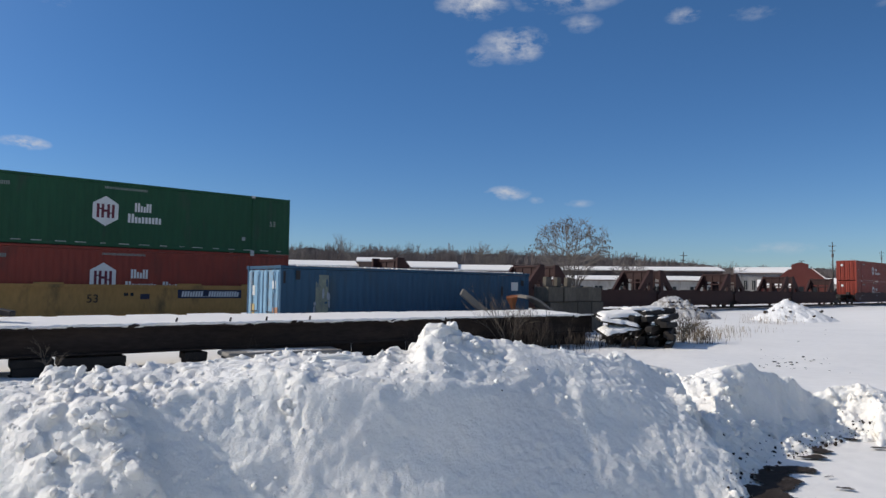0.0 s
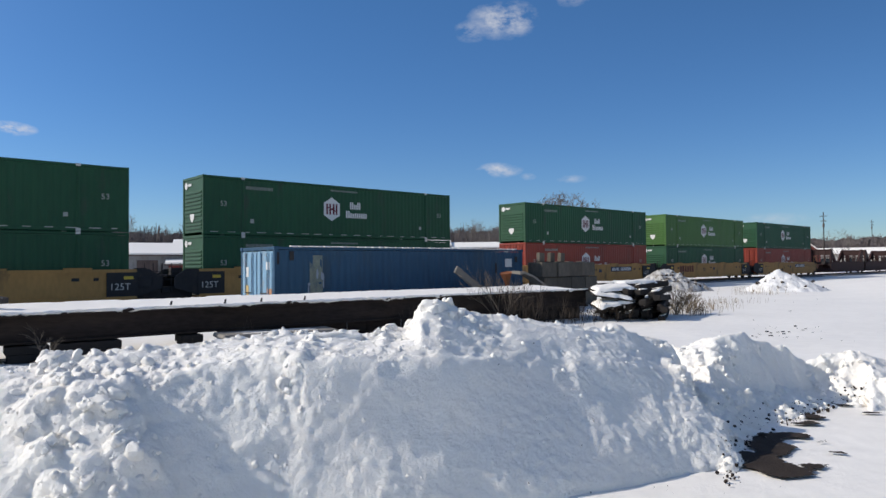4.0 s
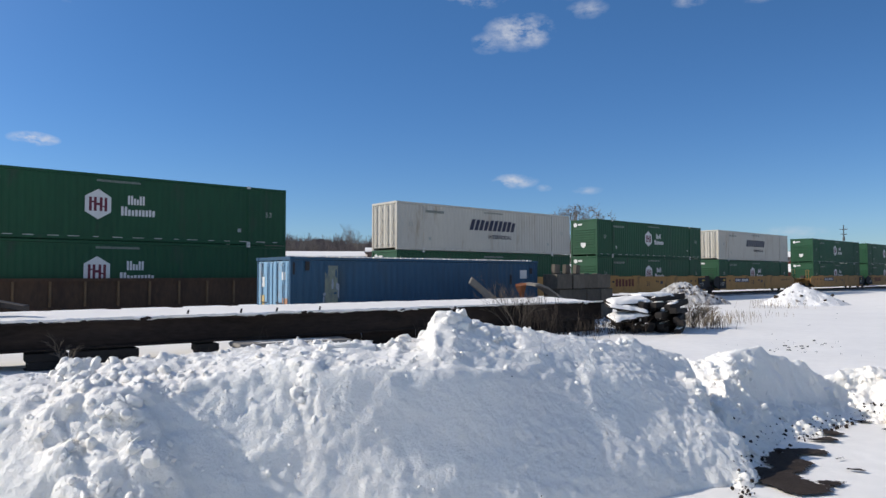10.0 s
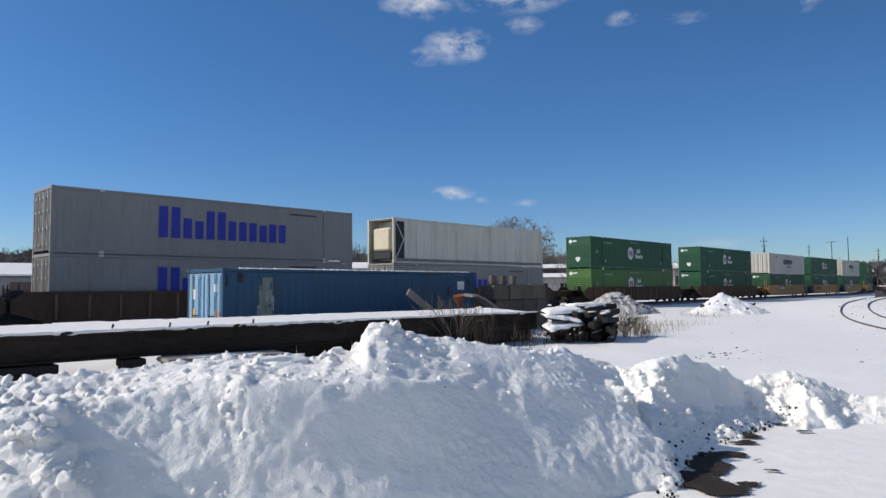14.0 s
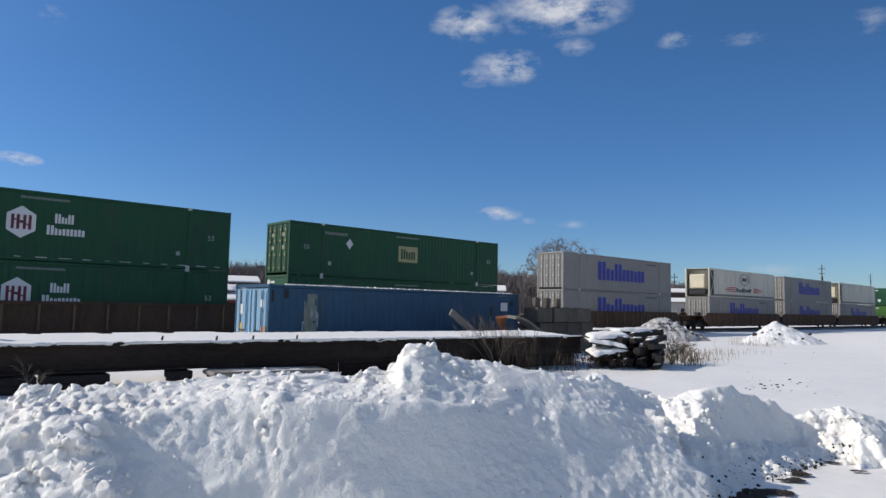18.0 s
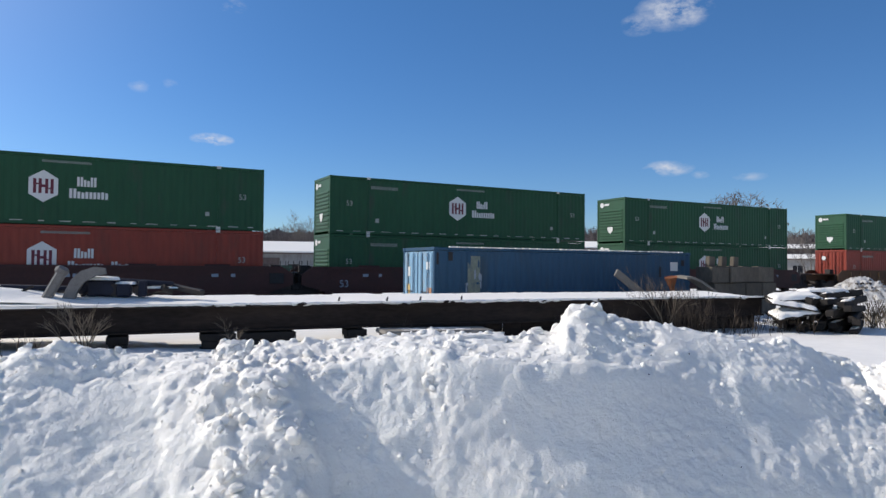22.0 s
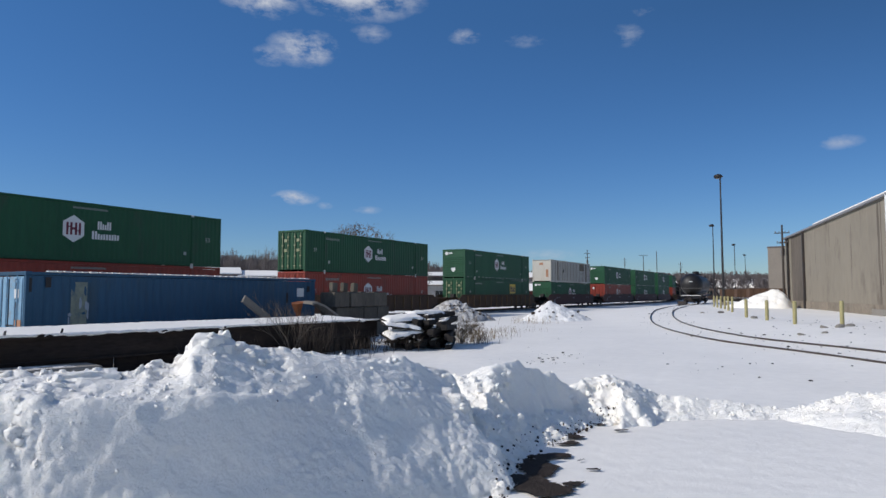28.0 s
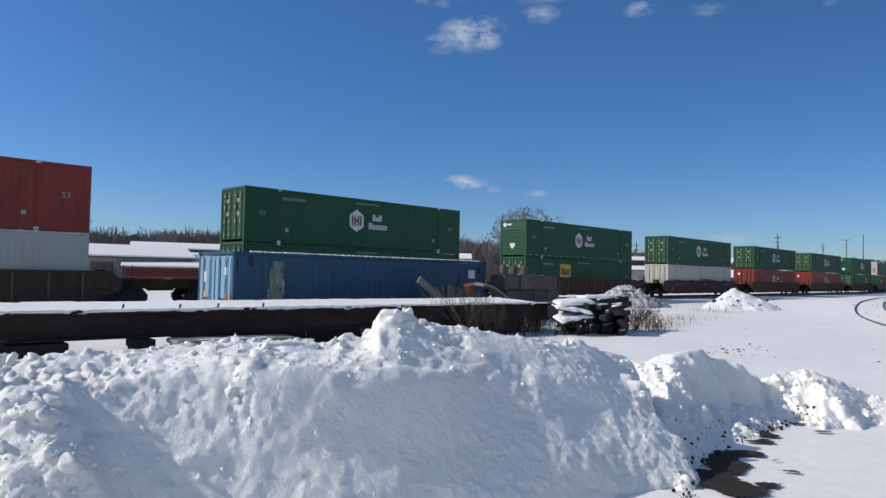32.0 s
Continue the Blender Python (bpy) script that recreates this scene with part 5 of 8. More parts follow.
# ---- tracks ----
def sweep(points, profile, name, material):
    """profile: (across, up) pairs, closed; points: (x, y, z)."""
    m = Mesh()
    n, k = len(points), len(profile)
    for i, p in enumerate(points):
        a, b = points[max(0, i - 1)], points[min(n - 1, i + 1)]
        dx, dy = b[0] - a[0], b[1] - a[1]
        ln = math.hypot(dx, dy)
        for q, z in profile:
            m.v.append((p[0] - dy / ln * q, p[1] + dx / ln * q, p[2] + z))
    for i in range(n - 1):
        m.f += [(i * k + j, i * k + (j + 1) % k, (i + 1) * k + (j + 1) % k, (i + 1) * k + j) for j in range(k)]
    m.f += [tuple(range(k)), tuple(range(n * k - 1, (n - 1) * k - 1, -1))]
    return m.data(name, material)


RAIL_PROFILE = [(-0.035, 0), (-0.037, -0.03), (-0.01, -0.045), (-0.01, -0.13), (-0.07, -0.15), (-0.07, -0.165), (0.07, -0.165), (0.07, -0.15), (0.01, -0.13), (0.01, -0.045), (0.037, -0.03), (0.035, 0)]


def build_main_line():
    ss = [(-120 + 4 * k) for k in range(230)]
    line = [on_track(s) for s in ss]
    th = empty("main_track", pose(0, 0, 0), "straight main-line railway track on snowy dark ballast", "track", kind="structure")
    bed = sweep([(x, y, RAIL_Z - 0.165) for x, y, _ in line], [(-2.9, -0.22), (2.9, -0.22), (1.75, 0.03), (-1.75, 0.03)], "ballast", M_BALLAST)
    part("ballast", bed, M_BALLAST, th)
    for side in (-0.7525, 0.7525):
        pts = []
        for s in ss:
            x, y, _ = on_track(s, side)
            pts.append((x, y, RAIL_Z))
        part("rail", sweep(pts, RAIL_PROFILE, "rail", M_RAIL), M_RAIL, th)
    sleeper = Mesh().cbox((0, 0, RAIL_Z - 0.195), (0.22, 2.55, 0.12), 0.012).data("sleeper", M_TIE)
    for k in range(230):
        x, y, h = on_track(-40 + 0.62 * k)
        part("sleeper", sleeper, M_TIE, th, at=pose(x, y, 0, 0, 0, math.degrees(h)))


SIDING = [(9.0, -14.0), (14.4, 2.0), (17.9, 14.6), (20.2, 23.4), (25.2, 33.6), (33.5, 45.2), (45.7, 59.6), (60.3, 75.2), (88.5, 104.5), (136.0, 153.0)]


def siding_points(step=24):
    out = []
    P = [Vector(p) for p in SIDING]
    for i in range(1, len(P) - 2):
        for k in range(step):
            t = k / step
            a, b, c, d = P[i - 1], P[i], P[i + 1], P[i + 2]
            out.append(0.5 * ((2 * b) + (c - a) * t + (2 * a - 5 * b + 4 * c - d) * t * t + (3 * b - a - 3 * c + d) * t**3))
    return out


def build_siding():
    pts = siding_points()
    th = empty("siding_track", pose(0, 0, 0), "curved siding track, rails showing through the snow", "track", kind="structure")
    for side in (-0.7525, 0.7525):
        line = []
        for i, p in enumerate(pts):
            a, b = pts[max(0, i - 1)], pts[min(len(pts) - 1, i + 1)]
            d = (b - a).normalized()
            x, y = p.x - d.y * side, p.y + d.x * side
            line.append((x, y, gz(x, y) + 0.062))
        part("rail", sweep(line, RAIL_PROFILE, "rail", M_RAIL), M_RAIL, th)


# ---- right-hand side ----
def build_bollards():
    for k, (x, y) in enumerate([(26.46, 19.43), (27.7, 23.93), (26.6, 25.6), (28.4, 29.2), (30.6, 33.1), (38.3, 42.9), (41.2, 46.6), (44.5, 50.8), (47.0, 54.2), (49.5, 57.6), (52.0, 61.0)]):
        z = gz(x, y)
        tall = 1.12 if k < 5 else 1.22
        b = empty("bollard", pose(x, y, z, 0.6 * (k % 3 - 1), 0.5 * (k % 2), 0), "faded yellow steel bollard standing in snow", "bollard", "row of bollards")
        part("post", Mesh().lathe((0, 0, -0.2), (0, 0, tall), [(0, 0.095), (0.97, 0.095), (0.99, 0.085), (1, 0.05)], 14), M_BOLLARD, b, smooth=False)
    rng = random.Random(6)
    for x, y, s in [(25.1, 22.6, 0.28), (25.6, 22.2, 0.34), (26.6, 22.6, 0.3), (22.9, 20.6, 0.2), (22.0, 20.9, 0.24), (29.8, 31.6, 0.35), (30.8, 31.2, 0.2), (35.5, 41.0, 0.4), (34.2, 41.4, 0.25)]:
        m = Mesh()
        lump_mesh(m, (0, 0, 0), s, rng)
        ob = part("stone", m, M_CONC)
        ob.matrix_basis = pose(x, y, gz(x, y) + s * 0.06) @ Matrix.Diagonal((0.8, 0.65, 0.4, 1))
        tagged(ob, "dark stone lying in the snow", "stone", "stones by the bollards")


def build_warehouse():
    cx, cy = 39.19, 30.07
    e = Vector((0.590, 0.808, 0)).normalized()
    h = math.degrees(math.atan2(e.y, e.x))
    z0, H, L, D = 0.1, 7.95, 36.0, 46.0
    th = empty("warehouse", pose(cx, cy, z0, 0, 0, h), "tall tan concrete-panel warehouse with a snowy roof edge", "warehouse", kind="structure")
    # local: x along the long wall away from the corner, -y inside
    cuts = [0.0, 5.4, 10.6, 15.7, 20.7, 25.6, 27.2, 32.6, 33.7, L]
    for k, (a, b) in enumerate(zip(cuts, cuts[1:])):
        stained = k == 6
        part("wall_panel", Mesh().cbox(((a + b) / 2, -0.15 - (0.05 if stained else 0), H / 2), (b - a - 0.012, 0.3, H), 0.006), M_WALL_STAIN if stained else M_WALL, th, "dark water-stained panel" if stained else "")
    for x in (25.8, 33.9):
        part("downpipe", Mesh().cbox((x, 0.10, H / 2 - 0.1), (0.42, 0.22, H - 0.2), 0.03), M_STEEL, th, "dark rusted rainwater duct")
    for k in range(6):
        w = D / 6
        part("wall_panel", Mesh().cbox((0.15, -0.3 - (k + 0.5) * w, H / 2), (0.3, w - 0.03, H), 0.015), M_WALL, th)
    part("wall_panel", Mesh().cbox((L - 0.15, -D / 2, H / 2), (0.3, D - 0.7, H), 0.015), M_WALL, th)
    part("wall_panel", Mesh().cbox((L / 2, -D - 0.3, H / 2), (L, 0.3, H), 0.015), M_WALL, th)
    part("roof", Mesh().cbox((L / 2, -D / 2 - 0.15, H - 0.15), (L - 0.7, D - 0.5, 0.2), 0.02), M_WALL_D, th)
    part("gutter", Mesh().cbox((L / 2, 0.12, H - 0.08), (L + 0.3, 0.24, 0.16), 0.02), M_WALL_D, th)
    part("gutter", Mesh().cbox((-0.12, -D / 2, H - 0.08), (0.24, D, 0.16), 0.02), M_WALL_D, th)
    part("roof_snow", Mesh().cbox((10.2, -0.15, H + 0.05), (20.6, 0.8, 0.11), 0.03), M_SNOWTOP, th, "snow along the parapet")
    part("roof_snow", Mesh().cbox((0.30, -D / 2 - 0.2, H + 0.045), (0.9, D - 0.2, 0.10), 0.03), M_SNOWTOP, th, "snow along the parapet")
    pipe = part("downpipe", Mesh().tube((0.25, 0.16, 3.0), (0.25, 0.16, H - 0.1), 0.11, 0.11, 10), M_DECAL, th, "white downpipe at the corner")
    part("pipe_boot", Mesh().tube((0.25, 0.16, 0.0), (0.25, 0.16, 3.05), 0.15, 0.15, 10), M_GREYPAINT, pipe, "grey cast lower pipe")
    for z in (3.1, 5.2, 7.2):
        part("pipe_clip", Mesh().cbox((0.25, 0.13, z), (0.30, 0.2, 0.08), 0.01), M_STEEL, pipe)
    # stains that run down the panels
    rng = random.Random(14)
    for x, w, top, bottom in [(2.7, 0.55, H - 0.3, 0.3), (2.15, 0.22, H - 0.3, 2.2), (9.2, 0.10, H - 1.0, 3.6), (9.35, 0.07, 5.4, 2.0), (21.0, 0.12, H - 0.4, 4.4), (15.8, 0.10, H - 0.4, 5.6)]:
        n = 9
        left = [(x - w / 2 * rng.uniform(0.5, 1.0), bottom + (top - bottom) * k / n) for k in range(n + 1)]
        right = [(x + w / 2 * rng.uniform(0.5, 1.0), bottom + (top - bottom) * k / n) for k in range(n + 1)]
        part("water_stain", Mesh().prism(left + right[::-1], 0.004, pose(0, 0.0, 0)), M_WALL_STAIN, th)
    part("base_course", Mesh().cbox((L / 2 + 0.3, 0.02, 0.42), (L - 0.6, 0.06, 1.0), 0.015), M_WALL_BASE, th, "stained lower course")
    part("dock_recess", Mesh().cbox((2.6, 0.06, 0.32), (3.6, 0.14, 0.62), 0.02), M_CONC, th)
    # leaning steel post before the wall
    sp = part("steel_post", Mesh().tube((0, 0, -0.2), (0.0, 0.0, 1.75), 0.05, 0.05, 8), M_GREYPAINT)
    sp.matrix_basis = pose(24.3, 18.5, gz(24.3, 18.5), 0, -3, 0)
    tagged(sp, "thin grey steel post leaning in the snow", "post")
    gx, gy = polar(45.97, 150)
    gb = empty("far_grey_block", pose(gx, gy, 0, 0, 0, -45.97), "plain grey windowless building in the distance", "building", kind="structure")
    part("wall", Mesh().cbox((0, 0, 5.5), (8, 6, 11.0), 0.05), M_FAR_BLOCK, gb)
    part("roof_edge", Mesh().cbox((0, 0, 11.05), (8.2, 6.2, 0.2), 0.03), M_SIDING_D, gb)


M_FAR_BLOCK = mat("plain_grey_render", (0.25, 0.215, 0.175), 0.9, vary=0.15, scale=0.3)
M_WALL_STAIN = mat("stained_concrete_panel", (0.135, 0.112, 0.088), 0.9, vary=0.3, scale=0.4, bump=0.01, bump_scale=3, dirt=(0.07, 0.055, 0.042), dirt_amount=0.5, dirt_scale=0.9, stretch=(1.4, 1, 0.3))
M_WALL_BASE = mat("damp_concrete_course", (0.225, 0.188, 0.142), 0.9, vary=0.25, scale=0.5, bump=0.008, bump_scale=5, dirt=(0.11, 0.09, 0.065), dirt_amount=0.45, dirt_scale=0.8)


def build_masts():
    for az, rng_, top in [(41.15, 93, 17.0), (40.5, 160, 17.0), (42.05, 226, 17.0), (42.8, 288, 17.0)]:
        x, y = polar(az, rng_)
        th = empty("light_mast", pose(x, y, 0.1, 0, 0, 90 - az), "tall dark steel yard light mast with a square floodlight head", "light mast", "yard light masts")
        part("pole", Mesh().lathe((0, 0, -0.3), (0, 0, top), [(0, 0.26), (0.03, 0.17), (1, 0.09)], 10), M_MAST, th)
        part("base", Mesh().cbox((0, 0, 0.2), (0.9, 0.9, 0.7), 0.04), M_CONC, th)
        head = part("lamp_head", Mesh().lathe((0.05, 0.25, top - 0.28), (0.05, 0.25, top + 0.30), [(0, 0.42), (0.35, 0.58), (0.75, 0.46), (1, 0.12)], 12), M_MAST, th)
        part("lens", Mesh().lathe((0.05, 0.25, top - 0.33), (0.05, 0.25, top - 0.27), [(0, 0.30), (1, 0.40)], 12), M_GLASS_D, head)
    # wooden utility poles
    for az, rng_, el, lean in [(30.55, 170, 3.7, 0), (16.35, 150, 3.07, 0), (20.0, 160, 3.1, 0), (35.1, 220, 3.19, 1), (36.15, 220, 3.5, 2), (45.45, 82, 5.3, 0), (33.6, 300, 3.0, 0), (38.0, 260, 2.6, 0)]:
        x, y = polar(az, rng_)
        top = 1.75 + rng_ * math.tan(radians(el))
        th = empty("utility_pole", pose(x, y, 0, 0, 0, 90 - az), "weathered wooden utility pole with crossarms and insulators", "utility pole", "utility poles")
        part("pole", Mesh().lathe((0, 0, -0.4), (0, 0, top), [(0, 0.15), (1, 0.09)], 8), M_WOODPOLE, th)
        if lean != 2:
            for z, w in ((top - 0.9, 1.5), (top - 2.0, 1.1)) if lean == 0 else ((top - 0.1, 2.6),):
                part("crossarm", Mesh().cbox((0, 0.0, z), (0.10, w, 0.10), 0.01), M_WOODPOLE, th)
                for q in (-0.45, -0.2, 0.2, 0.45):
                    part("insulator", Mesh().lathe((0, q * w, z + 0.06), (0, q * w, z + 0.22), [(0, 0.03), (0.4, 0.06), (1, 0.03)], 6), M_GREYPAINT, th)
        if lean == 0:
            part("transformer", Mesh().lathe((0.3, 0, top - 3.4), (0.3, 0, top - 2.5), [(0, 0.2), (0.1, 0.24), (0.9, 0.24), (1, 0.1)], 10), M_GREYPAINT, th)


def truck_parts(th, x, mat_frame):
    """A two-axle freight bogie at x under a thing."""
    side = Mesh().prism([(-1.25, 0.30), (-1.25, 0.58), (-0.8, 0.62), (-0.45, 0.80), (0.45, 0.80), (0.8, 0.62), (1.25, 0.58), (1.25, 0.30), (0.9, 0.34), (0.5, 0.22), (-0.5, 0.22), (-0.9, 0.34)], 0.13)
    data = side.data("side_frame", mat_frame)
    for y in (-1.05, 0.92):
        part("side_frame", data, mat_frame, th, at=pose(x, y, 0))
    part("bolster", Mesh().cbox((x, 0, 0.62), (0.4, 2.2, 0.25), 0.03), mat_frame, th)
    for dx in (-0.89, 0.89):
        part("wheelset", WHEELSET, M_STEEL, th, at=pose(x + dx, 0, 0.42))


def make_wheelset():
    m = Mesh()
    m.tube((0, -0.95, 0), (0, 0.95, 0), 0.08, 0.08, 8)
    for s in (-1, 1):
        a, b = (0, s * 0.70, 0), (0, s * 0.83, 0)
        m.lathe(a, b, [(0, 0.455), (0.22, 0.455), (0.26, 0.42), (1, 0.415), (1.0, 0.36), (0.8, 0.33), (0.8, 0.12), (1, 0.10)], 20)
    return m.data("wheelset", M_STEEL)


WHEELSET = make_wheelset()


def build_tank_car():
    pts = siding_points()
    i = min(range(len(pts)), key=lambda k: abs(pts[k].length - 97.0))
    d = (pts[i + 6] - pts[i]).normalized()
    p = pts[i] + d * 8.5
    h = math.degrees(math.atan2(d.y, d.x))
    th = empty("tank_car", pose(p.x, p.y, gz(p.x, p.y) + 0.075, 0, 0, h), "black railway tank car parked on the siding", "tank car")
    part("tank", Mesh().lathe((-8.2, 0, 2.75), (8.2, 0, 2.75), [(0, 0.25), (0.012, 0.8), (0.03, 1.2), (0.055, 1.42), (0.08, 1.5), (0.92, 1.5), (0.945, 1.42), (0.97, 1.2), (0.988, 0.8), (1, 0.25)], 28), M_TANK, th, smooth=True)
    part("dome", Mesh().lathe((0, 0, 4.15), (0, 0, 4.75), [(0, 0.5), (0.7, 0.5), (1, 0.35)], 14), M_TANK, th)
    part("sill", Mesh().cbox((0, 0, 1.05), (17.6, 0.5, 0.45), 0.04), M_STEEL, th)
    for x in (-8.7, 8.7):
        part("end_platform", Mesh().cbox((x, 0, 1.12), (0.8, 2.8, 0.12), 0.02), M_STEEL, th)
        part("coupler", Mesh().cbox((x * 1.06, 0, 0.85), (0.9, 0.25, 0.28), 0.05), M_STEEL, th)
        part("platform_snow", Mesh().cbox((x, 0, 1.22), (0.7, 2.5, 0.08), 0.03), M_SNOWTOP, th, "snow on the end platform")
    for x in (-8.95, 8.95):
        for y in (-1.35, 1.35):
            part("ladder_post", Mesh().tube((x, y, 1.1), (x, y, 2.2), 0.025, 0.025, 6), M_GREYPAINT, th)
        part("hand_rail", Mesh().tube((x, -1.35, 2.2), (x, 1.35, 2.2), 0.025, 0.025, 6), M_GREYPAINT, th)
    part("walkway", Mesh().cbox((0, 0, 4.32), (4.0, 1.6, 0.05), 0.01), M_STEEL, th)
    for x in (-6.6, 6.6):
        truck_parts(th, x, M_STEEL)
    part("stencil_bar", Mesh().box((-8.235, 0.0, 3.1), (0.02, 0.5, 0.10)), M_DECAL, th)
    # wheel stop on the siding
    q = pts[i] - d * 7.0
    st = part("wheel_stop", Mesh().prism([(-0.3, 0), (0.3, 0), (0.25, 0.45), (-0.1, 0.5)], 1.0), M_STEEL)
    st.matrix_basis = pose(q.x, q.y, gz(q.x, q.y) + 0.03, 0, 0, h)
    tagged(st, "small dark steel wheel stop on the rail", "wheel stop")
    # rusty flat wagons and gondolas in the distance
    for k, (az, r) in enumerate([(42.4, 150), (43.6, 138), (44.6, 128)]):
        x, y = polar(az, r)
        g = empty("gondola", pose(x, y, 0.0, 0, 0, -32), "rust-brown empty gondola wagon parked far off", "gondola wagon", "parked gondolas")
        b = Mesh()
        b.cbox((0, -1.4, 1.9), (7.5, 0.12, 1.5), 0.02).cbox((0, 1.4, 1.9), (7.5, 0.12, 1.5), 0.02).cbox((-3.75, 0, 1.9), (0.12, 2.9, 1.5), 0.02).cbox((3.75, 0, 1.9), (0.12, 2.9, 1.5), 0.02).cbox((0, 0, 1.15), (7.5, 2.8, 0.15), 0.02)
        part("body", b, M_WELL_B, g)
        for q in range(7):
            part("rib", Mesh().cbox((-3.3 + q * 1.1, -1.5, 1.9), (0.12, 0.1, 1.5), 0.01), M_WELL_B, g)
        part("snow_load", Mesh().cbox((0, 0, 2.55), (7.2, 2.6, 0.2), 0.08), M_SNOWTOP, g)
        truck_parts(g, -2.6, M_STEEL)
        truck_parts(g, 2.6, M_STEEL)


def build_snow_pile():
    cx, cy = polar(43.6, 76)
    g = np.linspace(-1, 1, 110)
    X, Y = np.meshgrid(g * 4.2, g * 3.0)
    d = np.hypot(np.where(X > 1.9, (X - 1.9) / 1.5, (X - 1.9) / 5.0), Y / 2.6)
    Z = 2.15 * np.clip(1 - d, 0, None) ** 0.8 + 0.8 * (0.45 * fbm(X, Y, 1.3, 4, 51) + 0.30 * clods(X, Y, 0.8, 52) + 0.14 * clods(X, Y, 0.35, 53) - 0.2) * smooth01(1.1, 0.8, d) - 0.06
    ob = new("ploughed_snow", grid_mesh("ploughed_snow", X, Y, Z, M_SNOWBANK))
    ob.matrix_basis = pose(cx, cy, gz(cx, cy), 0, 0, -43)
    tagged(ob, "high ploughed pile of white snow by the wall", "snow pile")


# ---- far buildings ----
def build_shed(az, r, turn, length, depth, eave, ridge, wall, label, doors=0, windows=0, mono=False, name="shed", snow=M_SNOWTOP, white_gap=0):
    x, y = polar(az, r)
    th = empty(name, pose(x, y, -0.2, 0, 0, turn), label, "building")
    L, D = length, depth
    part("wall", Mesh().cbox((0, 0.1, eave / 2), (L, 0.2, eave), 0.02), wall, th)
    part("wall", Mesh().cbox((0, D - 0.1, eave / 2), (L, 0.2, eave), 0.02), wall, th)
    gab = [(0, 0), (D, 0), (D, eave), (D / 2, ridge), (0, eave)] if not mono else [(0, 0), (D, 0), (D, ridge), (0, eave)]
    for sx in (-1, 1):
        part("gable_wall", Mesh().prism([(b, z) for b, z in gab], 0.2, pose(sx * (L / 2 - 0.1) + 0.1, 0, 0, 0, 0, 90)), wall, th)
    top = D / 2 if not mono else D
    over = 0.35
    slope = [(-over, eave - over * (ridge - eave) / top), (top, ridge), (top, ridge + 0.16), (-over, eave + 0.16 - over * (ridge - eave) / top)]
    part("roof", Mesh().prism(slope, L + 0.8, pose(-L / 2 - 0.4, 0, 0, 0, 0, 90) @ Matrix.Diagonal((1, -1, 1, 1))), M_SIDING_D, th)
    sl2 = [(a - 0.02, b + 0.165) for a, b in slope[:2]] + [(a - 0.02, b + 0.165) for a, b in slope[2:]]
    part("roof_snow", Mesh().prism(sl2, L + 0.7, pose(-L / 2 - 0.35, 0, 0, 0, 0, 90) @ Matrix.Diagonal((1, -1, 1, 1))), snow, th, "thick snow on the roof slope")
    if not mono:
        back = [(top, ridge), (D + over, eave - over * (ridge - eave) / top), (D + over, eave + 0.2 - over * (ridge - eave) / top), (top, ridge + 0.3)]
        part("roof", Mesh().prism(back, L + 0.8, pose(-L / 2 - 0.4, 0, 0, 0, 0, 90) @ Matrix.Diagonal((1, -1, 1, 1))), M_SIDING_D, th)
    rng = random.Random(int(az * 10 + r))
    for k in range(windows):
        wx = -L / 2 + (k + 0.5) * L / windows + rng.uniform(-0.4, 0.4)
        win = part("window", Mesh().cbox((wx, -0.03, eave * 0.56), (L / windows * 0.42, 0.1, eave * 0.34), 0.01), M_GLASS_D, th)
        part("window_frame", Mesh().cbox((wx, -0.06, eave * 0.56), (0.08, 0.06, eave * 0.34), 0.005), M_SIDING, win)
    for k in range(doors):
        wx = -L / 2 + (k + 0.5) * L / doors + rng.uniform(-0.6, 0.6)
        part("door", Mesh().cbox((wx, -0.03, eave * 0.42), (L / doors * 0.34, 0.12, eave * 0.84), 0.01), M_SIDING_D if wall is not M_SIDING_D else M_BARNRED, th)
    return th


